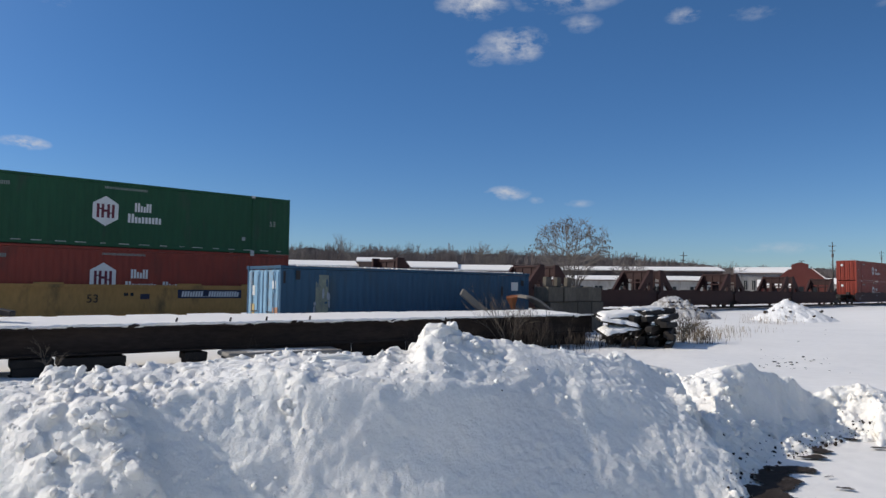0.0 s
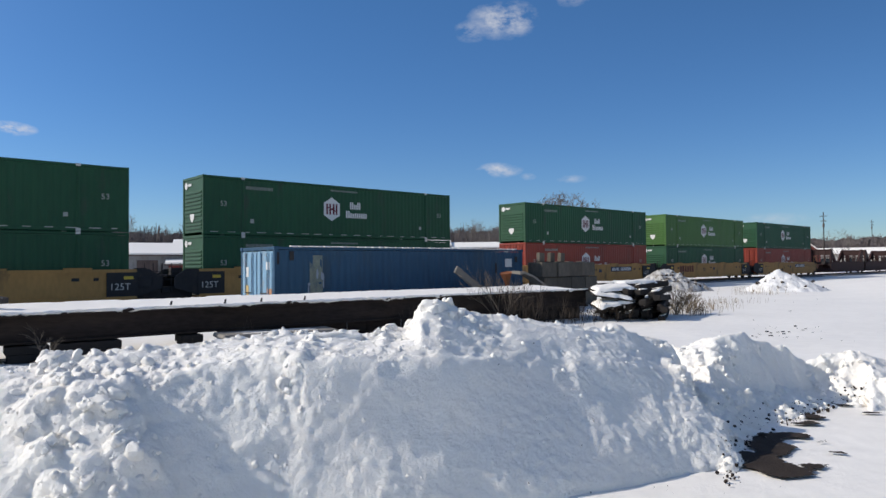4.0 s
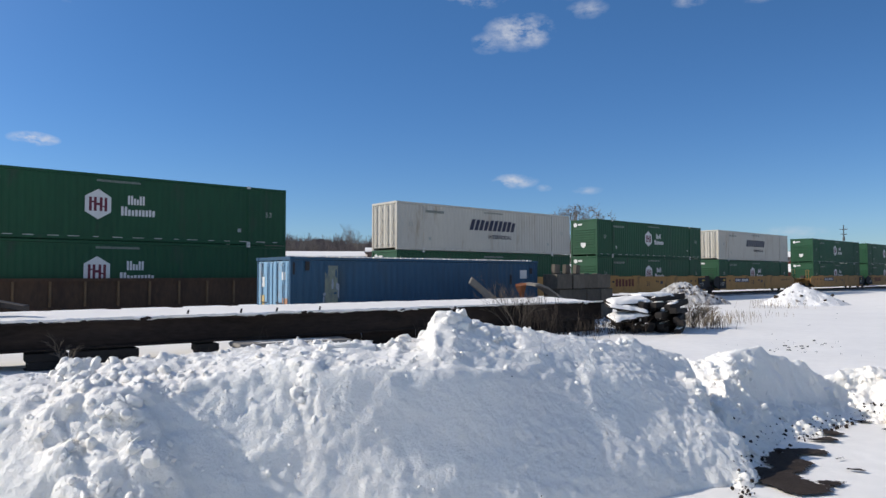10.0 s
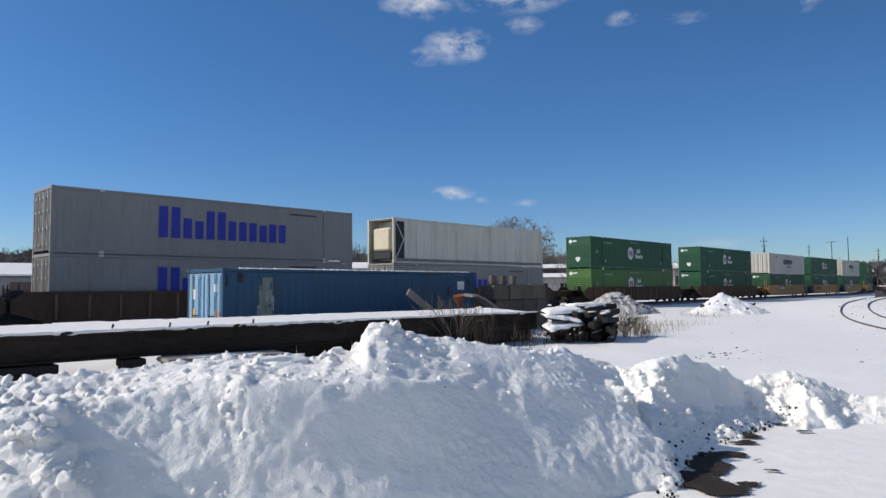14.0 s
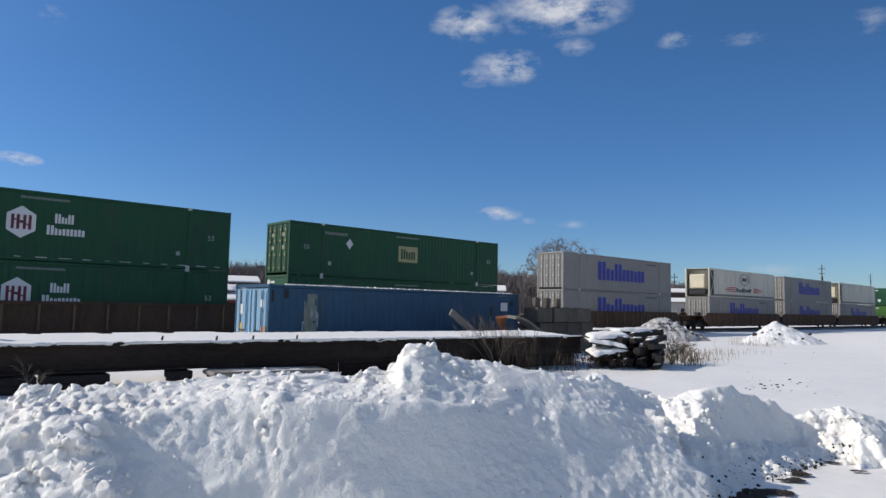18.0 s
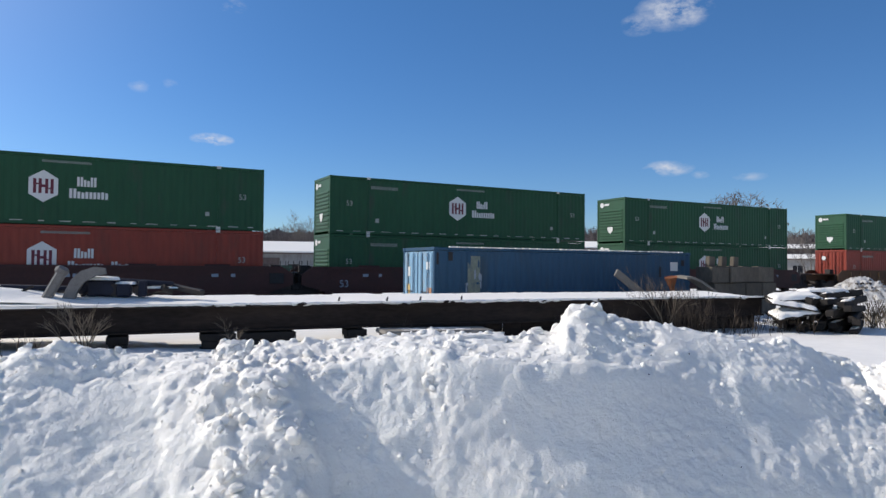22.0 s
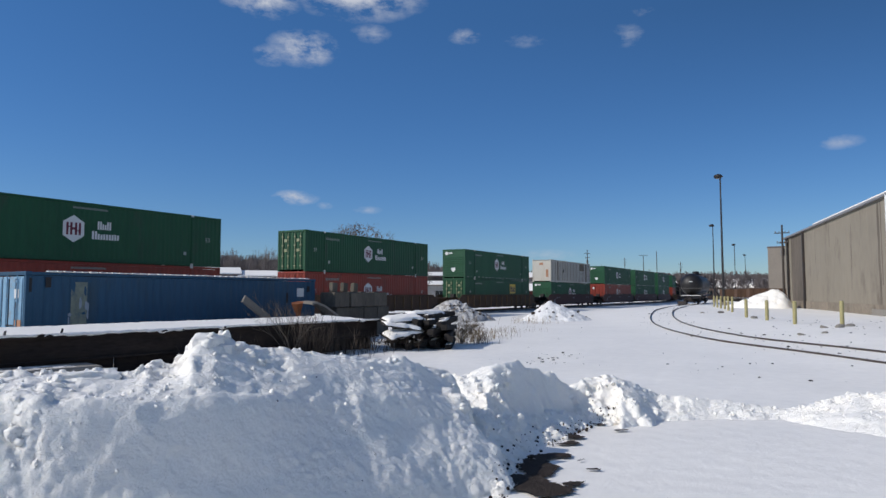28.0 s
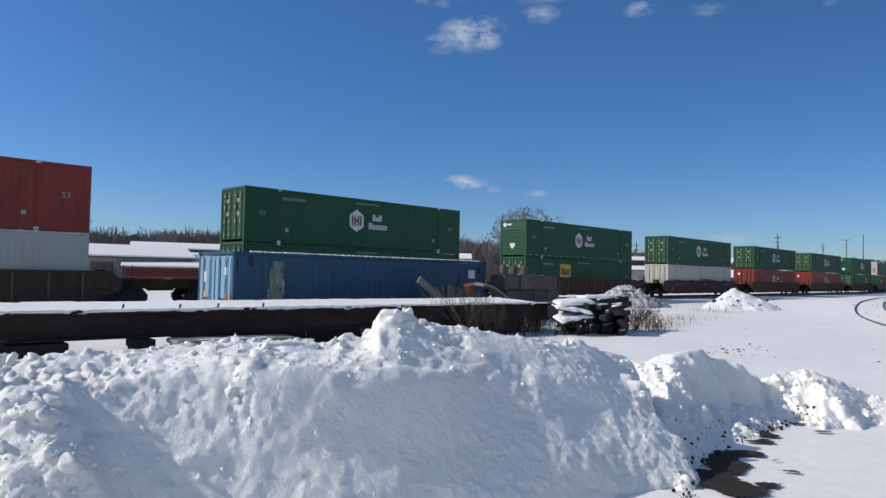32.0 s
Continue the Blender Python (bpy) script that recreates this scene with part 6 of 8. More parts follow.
def build_far_buildings():
    build_shed(-30.5, 80, 29, 38, 12, 3.3, 4.6, M_SIDING, "long low pale shed under a thick white snow roof", doors=6, windows=0)
    # clutter before the long shed: posts and stored pallets
    rng = random.Random(31)
    for k in range(14):
        x, y = polar(rng.uniform(-36, -24), rng.uniform(68, 73))
        st = part("stored_stack", Mesh().cbox((0, 0, 0.9), (rng.uniform(0.8, 2.2), 1.0, rng.uniform(1.2, 2.2)), 0.03), rng.choice([M_SIDING_D, M_GREYPAINT, M_BARNRED, M_STEEL, M_MACHINE_GREEN]))
        st.matrix_basis = pose(x, y, gz(x, y) + 0.1, 0, 0, 29)
        tagged(st, "stacked goods stored before the shed", "stack", "stacks before the shed")
    build_shed(-18.2, 92, 20, 10.5, 8, 4.6, 5.4, M_SIDING_D, "brown stepped shed with a snow-edged roof", windows=3)
    build_shed(-18.9, 84, 20, 8.6, 6, 3.2, 4.0, M_BARNRED, "faded red lean-to shed with a snowy roof", windows=3, mono=True)
    build_shed(-19.2, 78, 20, 7.6, 5, 2.2, 2.9, M_BARNRED, "low dark red shed under snow", windows=0, mono=True)
    build_shed(-10.2, 96, 10, 13, 8, 4.6, 5.35, M_SIDING, "long grey shed with a thin snow roof", windows=6)
    build_shed(-5.9, 92, 6, 4.4, 5, 5.2, 5.7, M_SIDING_D, "small tall brown shed", doors=1)
    build_shed(-1.4, 96, 2, 8.4, 6, 4.6, 5.4, M_SIDING_D, "brown shed with snow on the roof", windows=4)
    build_shed(3.6, 96, -4, 8.0, 6, 4.3, 5.0, M_SIDING, "pale shed with snow on the roof", windows=7)
    build_shed(16.3, 128, -12, 30, 12, 5.3, 6.05, M_SIDING_D, "long brown industrial shed with a thin snow roof", windows=10)
    build_shed(16.3, 118, -12, 28, 8, 3.4, 4.1, M_SIDING, "lower grey wing with snow along the roof", windows=9, mono=True)
    build_shed(26.1, 150, -22, 11.5, 10, 5.5, 6.6, M_SIDING, "pale corrugated shed with a white roof", windows=9)
    # old brick works with a stepped gable
    x, y = polar(28.4, 138)
    th = empty("brick_works", pose(x, y, -0.2, 0, 0, -27), "old red brick works with a stepped gable front", "building")
    front = [(-4.6, 0), (4.6, 0), (4.6, 3.6), (1.9, 6.0), (1.35, 6.0), (1.35, 6.9), (0.0, 7.3), (-1.35, 6.9), (-1.35, 6.0), (-1.9, 6.0), (-4.6, 3.6)]
    part("gable_wall", Mesh().prism(front, 8.0), M_BRICK, th)
    part("roof_snow", Mesh().prism([(1.9, 6.05), (4.7, 3.62), (4.7, 3.85), (1.9, 6.25)], 7.9, pose(0, 0.05, 0)), M_SNOWTOP, th)
    for q in (-2.4, 0.0, 2.4):
        part("window", Mesh().cbox((q, -0.03, 2.0), (1.0, 0.1, 1.6), 0.02), M_GLASS_D, th)
    part("roof_vent", Mesh().cbox((0.3, 2.0, 7.6), (0.9, 0.08, 0.08), 0.01).cbox((0.3, 2.0, 7.4), (0.08, 0.08, 0.5), 0.01), M_STEEL, th)
    for az, r, L, D, e, rr, w, lab in [(26.6, 126, 4.6, 6, 2.5, 3.6, M_BARNRED, "red lean-to with a white snow roof"), (33.5, 200, 26, 8, 3.8, 5.2, M_SIDING, "distant pale shed under snow"), (38.5, 230, 18, 8, 4, 6, M_SIDING_D, "distant brown house under snow"),
                                       (-43, 95, 16, 9, 3.4, 5.0, M_SIDING_D, "brown shed under snow beyond the line"), (43.0, 240, 20, 8, 4, 6.5, M_SIDING, "distant house with a snowy roof")]:
        build_shed(az, r, -az, L, D, e, rr, w, lab, windows=4)


M_MACHINE_GREEN = mat("dark_green_machine_paint", (0.02, 0.06, 0.045), 0.5, vary=0.3, scale=2.0)


# ---- trees ----
def branch(mesh, p, d, length, r, depth, rng, sides=5, spread=0.55, twigs=None):
    segs = 3 if depth > 1 else 2
    for k in range(segs):
        d2 = (d + Vector((rng.uniform(-1, 1), rng.uniform(-1, 1), rng.uniform(-0.5, 0.9))) * 0.16).normalized()
        q = p + d2 * (length / segs)
        r2 = max(r * (0.80 if depth else 0.6), 0.014)
        (twigs if (twigs is not None and depth < 2) else mesh).tube(p, q, r, r2, sides if depth > 1 else 3, caps=False)
        p, d, r = q, d2, r2
        if depth > 0 and (k > 0 or depth < 3):
            for _ in range(2 if depth > 1 else rng.choice((2, 3))):
                side = Vector((rng.uniform(-1, 1), rng.uniform(-1, 1), rng.uniform(-0.15, 0.7))).normalized()
                nd = (d * (1 - spread) + side * spread).normalized()
                branch(mesh, p, nd, length * rng.uniform(0.5, 0.78), r * rng.uniform(0.5, 0.7), depth - 1, rng, sides, spread, twigs)


def build_tree(az, r, top, stems, seed, depth=4, spread=0.5, label="bare grey multi-stemmed tree behind the line", buds=0, width=1.0):
    x, y = polar(az, r)
    rng = random.Random(seed)
    th = empty("bare_tree", pose(x, y, -0.3), label, "tree", "bare trees")
    trunk, limbs = Mesh(), Mesh()
    for s in range(stems):
        a = 2 * math.pi * s / stems + rng.uniform(-0.4, 0.4)
        lean = rng.uniform(0.12, 0.42) * width if stems > 1 else 0.05
        d = Vector((math.cos(a) * lean, math.sin(a) * lean, 1)).normalized()
        p0 = Vector((math.cos(a) * 0.25, math.sin(a) * 0.25, 0)) if stems > 1 else Vector((0, 0, 0))
        h = top * rng.uniform(0.30, 0.38)
        r0 = top * 0.014 / (stems ** 0.3)
        p1 = p0 + d * h
        trunk.tube(p0, p1, r0 * 1.25, r0 * 0.85, 7)
        branch(limbs, p1, d, top * rng.uniform(0.30, 0.36), r0 * 0.85, depth - 1, rng, 5, spread, limbs)
        branch(limbs, p0.lerp(p1, 0.7), (d + Vector((rng.uniform(-1, 1), rng.uniform(-1, 1), 0.3)) * 0.6).normalized(), top * 0.26, r0 * 0.6, depth - 2, rng, 4, spread, limbs)
    part("trunk", trunk, M_BARK, th, smooth=True)
    part("crown", limbs, M_TWIG, th)
    if buds:
        pods = Mesh()
        for _ in range(buds):
            v = Vector(limbs.v[rng.randrange(len(limbs.v))])
            if v.z > top * 0.45:
                pods.tube(v, v + Vector((rng.uniform(-0.1, 0.1), rng.uniform(-0.1, 0.1), -rng.uniform(0.15, 0.35))), 0.09, 0.03, 5)
        tagged(part("seed_head", pods, M_BARK, th, "dark dry seed clusters"), "dark dry seed clusters", kind="stuff")
    return th


def build_dome_tree(az, r, top, half, seed):
    """A bare tree of several stems that spreads into one rounded crown."""
    x, y = polar(az, r)
    rng = random.Random(seed)
    th = empty("bare_tree", pose(x, y, -0.3), "bare multi-stemmed tree with dark seed clusters behind the line", "tree", "bare trees")
    limbs = Mesh()
    knots = []
    for s in range(17):
        a = 2 * math.pi * s / 17 + rng.uniform(-0.3, 0.3)
        out = half * rng.uniform(0.15, 0.8)
        stem = Mesh()
        p, r0 = Vector((math.cos(a) * 0.3, math.sin(a) * 0.3, 0)), 0.085
        for k in range(1, 9):
            f = k / 8
            q = Vector((math.cos(a) * (0.3 + out * f ** 1.5), math.sin(a) * (0.3 + out * f ** 1.5), top * (0.92 - 0.25 * (out / half) ** 2) * f ** 0.95)) + Vector((rng.uniform(-0.1, 0.1), rng.uniform(-0.1, 0.1), 0))
            (stem if k < 5 else limbs).tube(p, q, r0, r0 * 0.82, 6, caps=False)
            p, r0 = q, r0 * 0.82
            if k > 2:
                knots.append((q.copy(), r0))
        part("trunk", stem, M_BARK, th, smooth=True)
    tips = []
    for k in range(430):
        d = Vector((rng.gauss(0, 1), rng.gauss(0, 1), rng.gauss(0.25, 1))).normalized() * rng.uniform(0.55, 1.0) ** 0.5
        tip = Vector((d.x * half, d.y * half, top * 0.66 + d.z * top * 0.34))
        best = min(knots, key=lambda kn: (kn[0] - tip).length + 2.0 * max(0.0, kn[0].z - tip.z + 0.6))
        p, r0 = best
        mid = p.lerp(tip, 0.5) + Vector((rng.uniform(-0.2, 0.2), rng.uniform(-0.2, 0.2), 0.25))
        limbs.tube(p, mid, min(r0 * 0.5, 0.035), 0.024, 3, caps=False)
        limbs.tube(mid, tip, 0.024, 0.014, 3, caps=False)
        for _ in range(3):
            f = mid.lerp(tip, rng.uniform(0.1, 0.9))
            limbs.tube(f, f + Vector((rng.uniform(-1, 1), rng.uniform(-1, 1), rng.uniform(0, 1))) * 0.55, 0.015, 0.010, 3, caps=False)
        tips.append(tip)
    part("crown", limbs, M_TWIG, th)
    pods = Mesh()
    for tip in tips:
        if rng.random() < 0.32 and (tip.z > top * 0.6 or abs(tip.x) > half * 0.7):
            pods.tube(tip, tip + Vector((rng.uniform(-0.1, 0.1), rng.uniform(-0.1, 0.1), -rng.uniform(0.15, 0.32))), 0.085, 0.03, 5)
    tagged(part("seed_head", pods, M_BARK, th), "dark dry seed clusters", kind="stuff")


def build_trees():
    build_dome_tree(11.0, 78, 10.2, 5.0, 1)
    build_tree(16.0, 90, 6.2, 4, 2, depth=4)
    build_tree(-8.2, 130, 10.5, 1, 3, depth=5, spread=0.42)
    build_tree(-12.3, 135, 9.4, 2, 4, depth=5)
    build_tree(20.5, 150, 8.0, 3, 5, depth=4, buds=60)
    build_tree(23.5, 150, 7.5, 3, 15, depth=4)
    build_tree(4.0, 140, 10.0, 2, 6, depth=5, spread=0.55)
    build_tree(-5.0, 140, 8.5, 2, 7, depth=4)
    build_tree(-25.5, 150, 11.5, 2, 8, depth=5)
    build_tree(-19.5, 150, 10.0, 1, 9, depth=5)
    build_tree(31.8, 190, 9.0, 3, 10, depth=4)
    build_tree(-35.0, 170, 11, 2, 11, depth=4)


def build_far_woods():
    rng = random.Random(77)
    ridge = Mesh()
    n = 2600
    top, bot = [], []
    for k in range(n + 1):
        az = -100 + 200 * k / n
        x, y = polar(az, 330)
        h = 18.6 + 2.0 * noise.noise(Vector((az * 0.13, 3.1, 0))) + 2.0 * noise.noise(Vector((az * 0.8, 1.7, 0))) + 1.0 * noise.noise(Vector((az * 4.3, 7.7, 0))) + 0.8 * noise.noise(Vector((az * 13.0, 2.7, 0)))
        h *= float(np.interp(az, [-100, -40, -16, 0, 14, 24, 60], [0.85, 0.85, 0.98, 1.0, 0.95, 0.62, 0.52]))
        top.append((x, y, h))
        bot.append((x, y, -2))
    back = [(a * 1.1, b * 1.1, -2) for a, b, _ in bot]
    m = n + 1
    ridge.add(bot + top + back, [(i, i + 1, m + i + 1, m + i) for i in range(n)] + [(m + i, m + i + 1, 2 * m + i + 1, 2 * m + i) for i in range(n)])
    tagged(part("wooded_hillside", ridge, M_HILL), "dark wooded slope far beyond the yard", "hillside", kind="stuff")
    woods = Mesh()
    for k in range(1700):
        az = rng.uniform(-72, 58)
        r = rng.uniform(215, 318)
        x, y = polar(az, r)
        t = (1.75 + r * math.tan(math.radians(float(np.interp(az, [-100, -28, -18, 0, 14, 24, 60], [3.45, 3.45, 3.75, 3.9, 3.4, 2.2, 1.9]))))) * rng.uniform(0.84, 1.0) * (1 + 0.10 * noise.noise(Vector((az * 0.9, r * 0.02, 4.0))))
        base = Vector((x, y, -0.5))
        woods.tube(base, base + Vector((rng.uniform(-0.3, 0.3), rng.uniform(-0.3, 0.3), t * 0.55)), 0.22, 0.14, 4, caps=False)
        wide, high = t * rng.uniform(0.20, 0.32), t * rng.uniform(0.30, 0.38)
        for q in range(40):
            d = Vector((rng.gauss(0, 1), rng.gauss(0, 1), rng.gauss(0.2, 1))).normalized() * rng.uniform(0.6, 1.0)
            e = base + Vector((d.x * wide, d.y * wide, t - high + d.z * high))
            p = base + Vector((d.x * wide * 0.3, d.y * wide * 0.3, max(t * 0.3, t - high * 1.5 + d.z * high * 0.5)))
            woods.tube(p, e, 0.12, 0.07, 3, caps=False)
            f = p.lerp(e, rng.uniform(0.4, 0.9))
            woods.tube(f, f + Vector((rng.uniform(-1, 1), rng.uniform(-1, 1), rng.uniform(0.0, 1.0))) * t * 0.07, 0.085, 0.06, 3, caps=False)
    tagged(part("far_woods", woods, M_FARTWIG), "distant line of bare grey trees", "woods", kind="stuff")


def build_weeds():
    rng = random.Random(19)

    def tuft(name, c, n, h, spread, material, label, lean=0.35, fork=True):
        m = Mesh()
        for _ in range(n):
            p = Vector((rng.gauss(0, spread), rng.gauss(0, spread * 0.6), 0))
            d = Vector((rng.uniform(-lean, lean), rng.uniform(-lean, lean), 1)).normalized()
            ln = h * rng.uniform(0.5, 1.1)
            mid = p + d * ln * 0.6
            end = mid + (d + Vector((rng.uniform(-0.4, 0.4), rng.uniform(-0.4, 0.4), 0))).normalized() * ln * 0.4
            m.tube(p, mid, 0.008, 0.006, 3, caps=False)
            m.tube(mid, end, 0.006, 0.003, 3, caps=False)
            if fork:
                for _ in range(3):
                    f = p.lerp(mid, rng.uniform(0.4, 1.0))
                    m.tube(f, f + Vector((rng.uniform(-0.5, 0.5), rng.uniform(-0.5, 0.5), rng.uniform(0.3, 0.9))) * h * 0.3, 0.005, 0.003, 3, caps=False)
        ob = part(name, m, material)
        ob.matrix_basis = pose(*c)
        tagged(ob, label, "weeds", kind="stuff")
    front = lambda s, off: (lambda p: (p.x, p.y, gz(p.x, p.y)))(DECK_A + DECK_DIR * s - DECK_N * off)
    tuft("dry_weeds", front(26.9, 0.7), 70, 1.6, 0.4, M_WEED, "tall dry brown weeds before the platform", 0.3)
    tuft("dry_weeds", front(28.4, 0.6), 90, 0.8, 0.8, M_WEED, "low dry brown weeds before the platform")
    tuft("dry_weeds", front(30.4, 0.6), 80, 0.75, 0.7, M_WEED, "low dry brown weeds before the platform")
    tuft("dry_weeds", front(22.9, 0.5), 10, 1.05, 0.12, M_WEED, "thin dead stalks before the platform")
    tuft("dry_weeds", front(24.4, 0.6), 35, 0.9, 0.35, M_WEED, "thin dead stalks before the platform")
    tuft("dry_weeds", front(18.4, 0.5), 16, 0.75, 0.16, M_WEED, "thin dead stalks before the platform")
    def shrub(c, stems, h, label):
        m = Mesh()

        def grow(p, d, ln, r, depth):
            e = p + d * ln
            m.tube(p, e, r, r * 0.7, 3, caps=False)
            if depth:
                for _ in range(3):
                    q = (d + Vector((rng.gauss(0, 0.38), rng.gauss(0, 0.38), rng.gauss(0.05, 0.2)))).normalized()
                    grow(p.lerp(e, rng.uniform(0.45, 1.0)), q, ln * rng.uniform(0.5, 0.8), r * 0.62, depth - 1)
        for _ in range(stems):
            d = Vector((rng.gauss(0, 0.45), rng.gauss(0, 0.35), 1)).normalized()
            grow(Vector((rng.gauss(0, 0.05), rng.gauss(0, 0.05), -0.02)), d, h * rng.uniform(0.35, 0.5), 0.012, 3)
        ob = part("dead_bush", m, M_SHRUB)
        ob.matrix_basis = pose(*c)
        tagged(ob, label, "bush", kind="stuff")
    shrub(front(11.4, 0.7), 9, 1.15, "dead leafless shrub with pale twigs before the platform")
    shrub(front(9.5, 0.8), 7, 0.95, "dead leafless shrub with pale twigs before the platform")
    for az, r, n, h in [(19.9, 26.4, 18, 1.35), (20.7, 27.2, 12, 1.0), (21.4, 28.6, 6, 0.7)]:
        x, y = polar(az, r)
        shrub((x, y, gz(x, y)), n, h, "dead leafless shrub beside the heap of ties")
    shrub(front(26.3, 0.6), 8, 2.0, "tall dead leafless shrub before the platform")
    shrub(front(14.2, 0.7), 3, 0.9, "thin dead shrub before the platform")
    shrub(front(8.0, 0.9), 8, 0.75, "low dead shrub with pale twigs before the platform")
    tuft("dry_weeds", front(16.9, 0.8), 12, 0.4, 0.15, M_WEED, "low dead brush under the platform")
    tuft("dead_bush", front(9.2, 0.8), 45, 0.7, 0.9, M_WEED, "low dead brush before the platform", 0.6)
    tuft("dead_bush", front(2.8, 1.1), 40, 1.0, 0.4, M_WEED, "dead leafless bush before the platform", 0.6)
    for az, r, n, h, sp in [(19.2, 27.0, 60, 0.75, 0.45), (20.6, 28.5, 80, 0.6, 0.7), (22.0, 30.0, 70, 0.5, 0.7), (17.6, 26.2, 40, 0.6, 0.4), (26.2, 44.0, 60, 0.6, 0.9), (24.2, 34.0, 40, 0.35, 0.8)]:
        x, y = polar(az, r)
        tuft("dry_grass", (x, y, gz(x, y)), n, h, sp, M_REED, "clump of straw-coloured dry grass in the snow", 0.3, False)
    # bits of bark and soil strewn over the snow
    bits = random.Random(9)
    litter = Mesh()
    rails = siding_points()
    for k in range(330):
        if k >= 90:
            p = rails[bits.randrange(20, 130)]
            x, y = p.x + bits.gauss(0, 1.1), p.y + bits.gauss(0, 1.1)
            if k > 260:
                x, y = polar(bits.uniform(38, 52), bits.uniform(28, 42))
        elif k < 45:
            x, y = polar(bits.gauss(27.5, 2.2), bits.uniform(18.5, 22.5))
        elif k < 70:
            x, y = polar(bits.uniform(36, 50), bits.uniform(17, 27))
        else:
            x, y = polar(bits.uniform(16, 30), bits.uniform(24, 40))
        size = 0.012 + 0.04 * bits.random() ** 3
        litter.cbox((x, y, gz(x, y) + 0.02), (size * bits.uniform(1.0, 3.0), size, size * 0.6), size * 0.12)
    tagged(part("bark_litter", litter, M_TIE), "dark bits of bark and soil strewn on the snow", "litter", kind="stuff")
    x, y = polar(21.2, 26.0)
    tuft("dry_weeds", (x, y, gz(x, y)), 40, 0.5, 0.3, M_WEED, "dark dead weeds by the ties")


# ---- the train ----
CL, CW, CH = 16.15, 2.59, 2.90
DATA = {}


def shared(key, make, material, smooth=False):
    k = (key, material.name)
    if k not in DATA:
        DATA[k] = make().data(key.split("/")[0], material, smooth)
    return DATA[k]


def word(x0, x1, z0, z1, letters, slant=0.0):
    """A row of plain letter-sized bars."""
    m = Mesh()
    n = len(letters)
    p = (x1 - x0) / n
    for k, hgt in enumerate(letters):
        a, b, t = x0 + (k + 0.05) * p, x0 + (k + 0.92) * p, z0 + (z1 - z0) * hgt
        w = (b - a) * 0.42
        # two plain strokes for a letter, with no shape of their own
        for xx, tt in ((a, t), (b - w, z0 + (t - z0) * (0.9 if k % 3 == 1 else 1.0))):
            m.add([(xx, 0, z0), (xx + w, 0, z0), (xx + w + slant * (tt - z0), 0, tt), (xx + slant * (tt - z0), 0, tt)], [(0, 1, 2, 3)])
    return m


def container_body(th, paint, post=True, smooth_side=False):
    W2 = CW / 2
    for s in (-1, 1):
        if smooth_side:
            part("side_panel", shared("side_panel/flat", lambda: Mesh().cbox((0, 0.03, 0), (CL - 0.3, 0.06, CH - 0.3), 0.01), paint), paint, th, at=pose(0, s * (W2 - 0.01), CH / 2 + 0.01, 0, 0, 0 if s < 0 else 180))
        else:
            part("side_panel", shared("side_panel/corr", lambda: corrugated(CL - 0.26, CH - 0.3, 0.27, 0.014), paint), paint, th, at=pose(s * (CL / 2 - 0.13), s * (W2 - 0.012), 0.16, 0, 0, 0 if s < 0 else 180))
        part("top_rail", shared("top_rail", lambda: Mesh().cbox((0, 0, 0), (CL - 0.3, 0.08, 0.12), 0.01), paint), paint, th, at=pose(0, s * (W2 - 0.04), CH - 0.07))
        part("bottom_rail", shared("bottom_rail", lambda: Mesh().cbox((0, 0, 0), (CL - 0.3, 0.08, 0.16), 0.01), paint), paint, th, at=pose(0, s * (W2 - 0.04), 0.09))
    part("roof", shared("roof", lambda: Mesh().cbox((0, 0, 0), (CL - 0.1, CW - 0.16, 0.04), 0.01), paint), paint, th, at=pose(0, 0, CH - 0.05))
    for sx in (-1, 1):
        for sy in (-1, 1):
            part("corner_post", shared("corner_post", lambda: Mesh().cbox((0, 0, 0), (0.13, 0.13, CH - 0.22), 0.012), paint), paint, th, at=pose(sx * (CL / 2 - 0.065), sy * (W2 - 0.065), CH / 2))
            if post:
                part("lift_post", shared("lift_post", lambda: Mesh().cbox((0, 0, 0), (0.10, 0.05, CH - 0.3), 0.01), paint), paint, th, at=pose(sx * 6.03, sy * (W2 - 0.012), CH / 2))
                part("lift_casting", shared("lift_casting", lambda: Mesh().cbox((0, 0, 0), (0.20, 0.12, 0.13), 0.012), M_CASTING), M_CASTING, th, at=pose(sx * 6.03, sy * (W2 - 0.05), CH - 0.055))
                part("lift_casting", shared("lift_casting", lambda: Mesh().cbox((0, 0, 0), (0.20, 0.12, 0.13), 0.012), M_CASTING), M_CASTING, th, at=pose(sx * 6.03, sy * (W2 - 0.05), 0.07))
            for z in (0.06, CH - 0.06):
                part("corner_casting", shared("corner_casting", lambda: Mesh().cbox((0, 0, 0), (0.18, 0.17, 0.12), 0.012), paint), paint, th, at=pose(sx * (CL / 2 - 0.088), sy * (W2 - 0.083), z))
    part("front_wall", shared("front_wall", lambda: corrugated(CW - 0.26, CH - 0.24, 0.25, 0.04), paint), paint, th, at=pose(CL / 2 - 0.02, -W2 + 0.13, 0.12, 0, 0, 90))


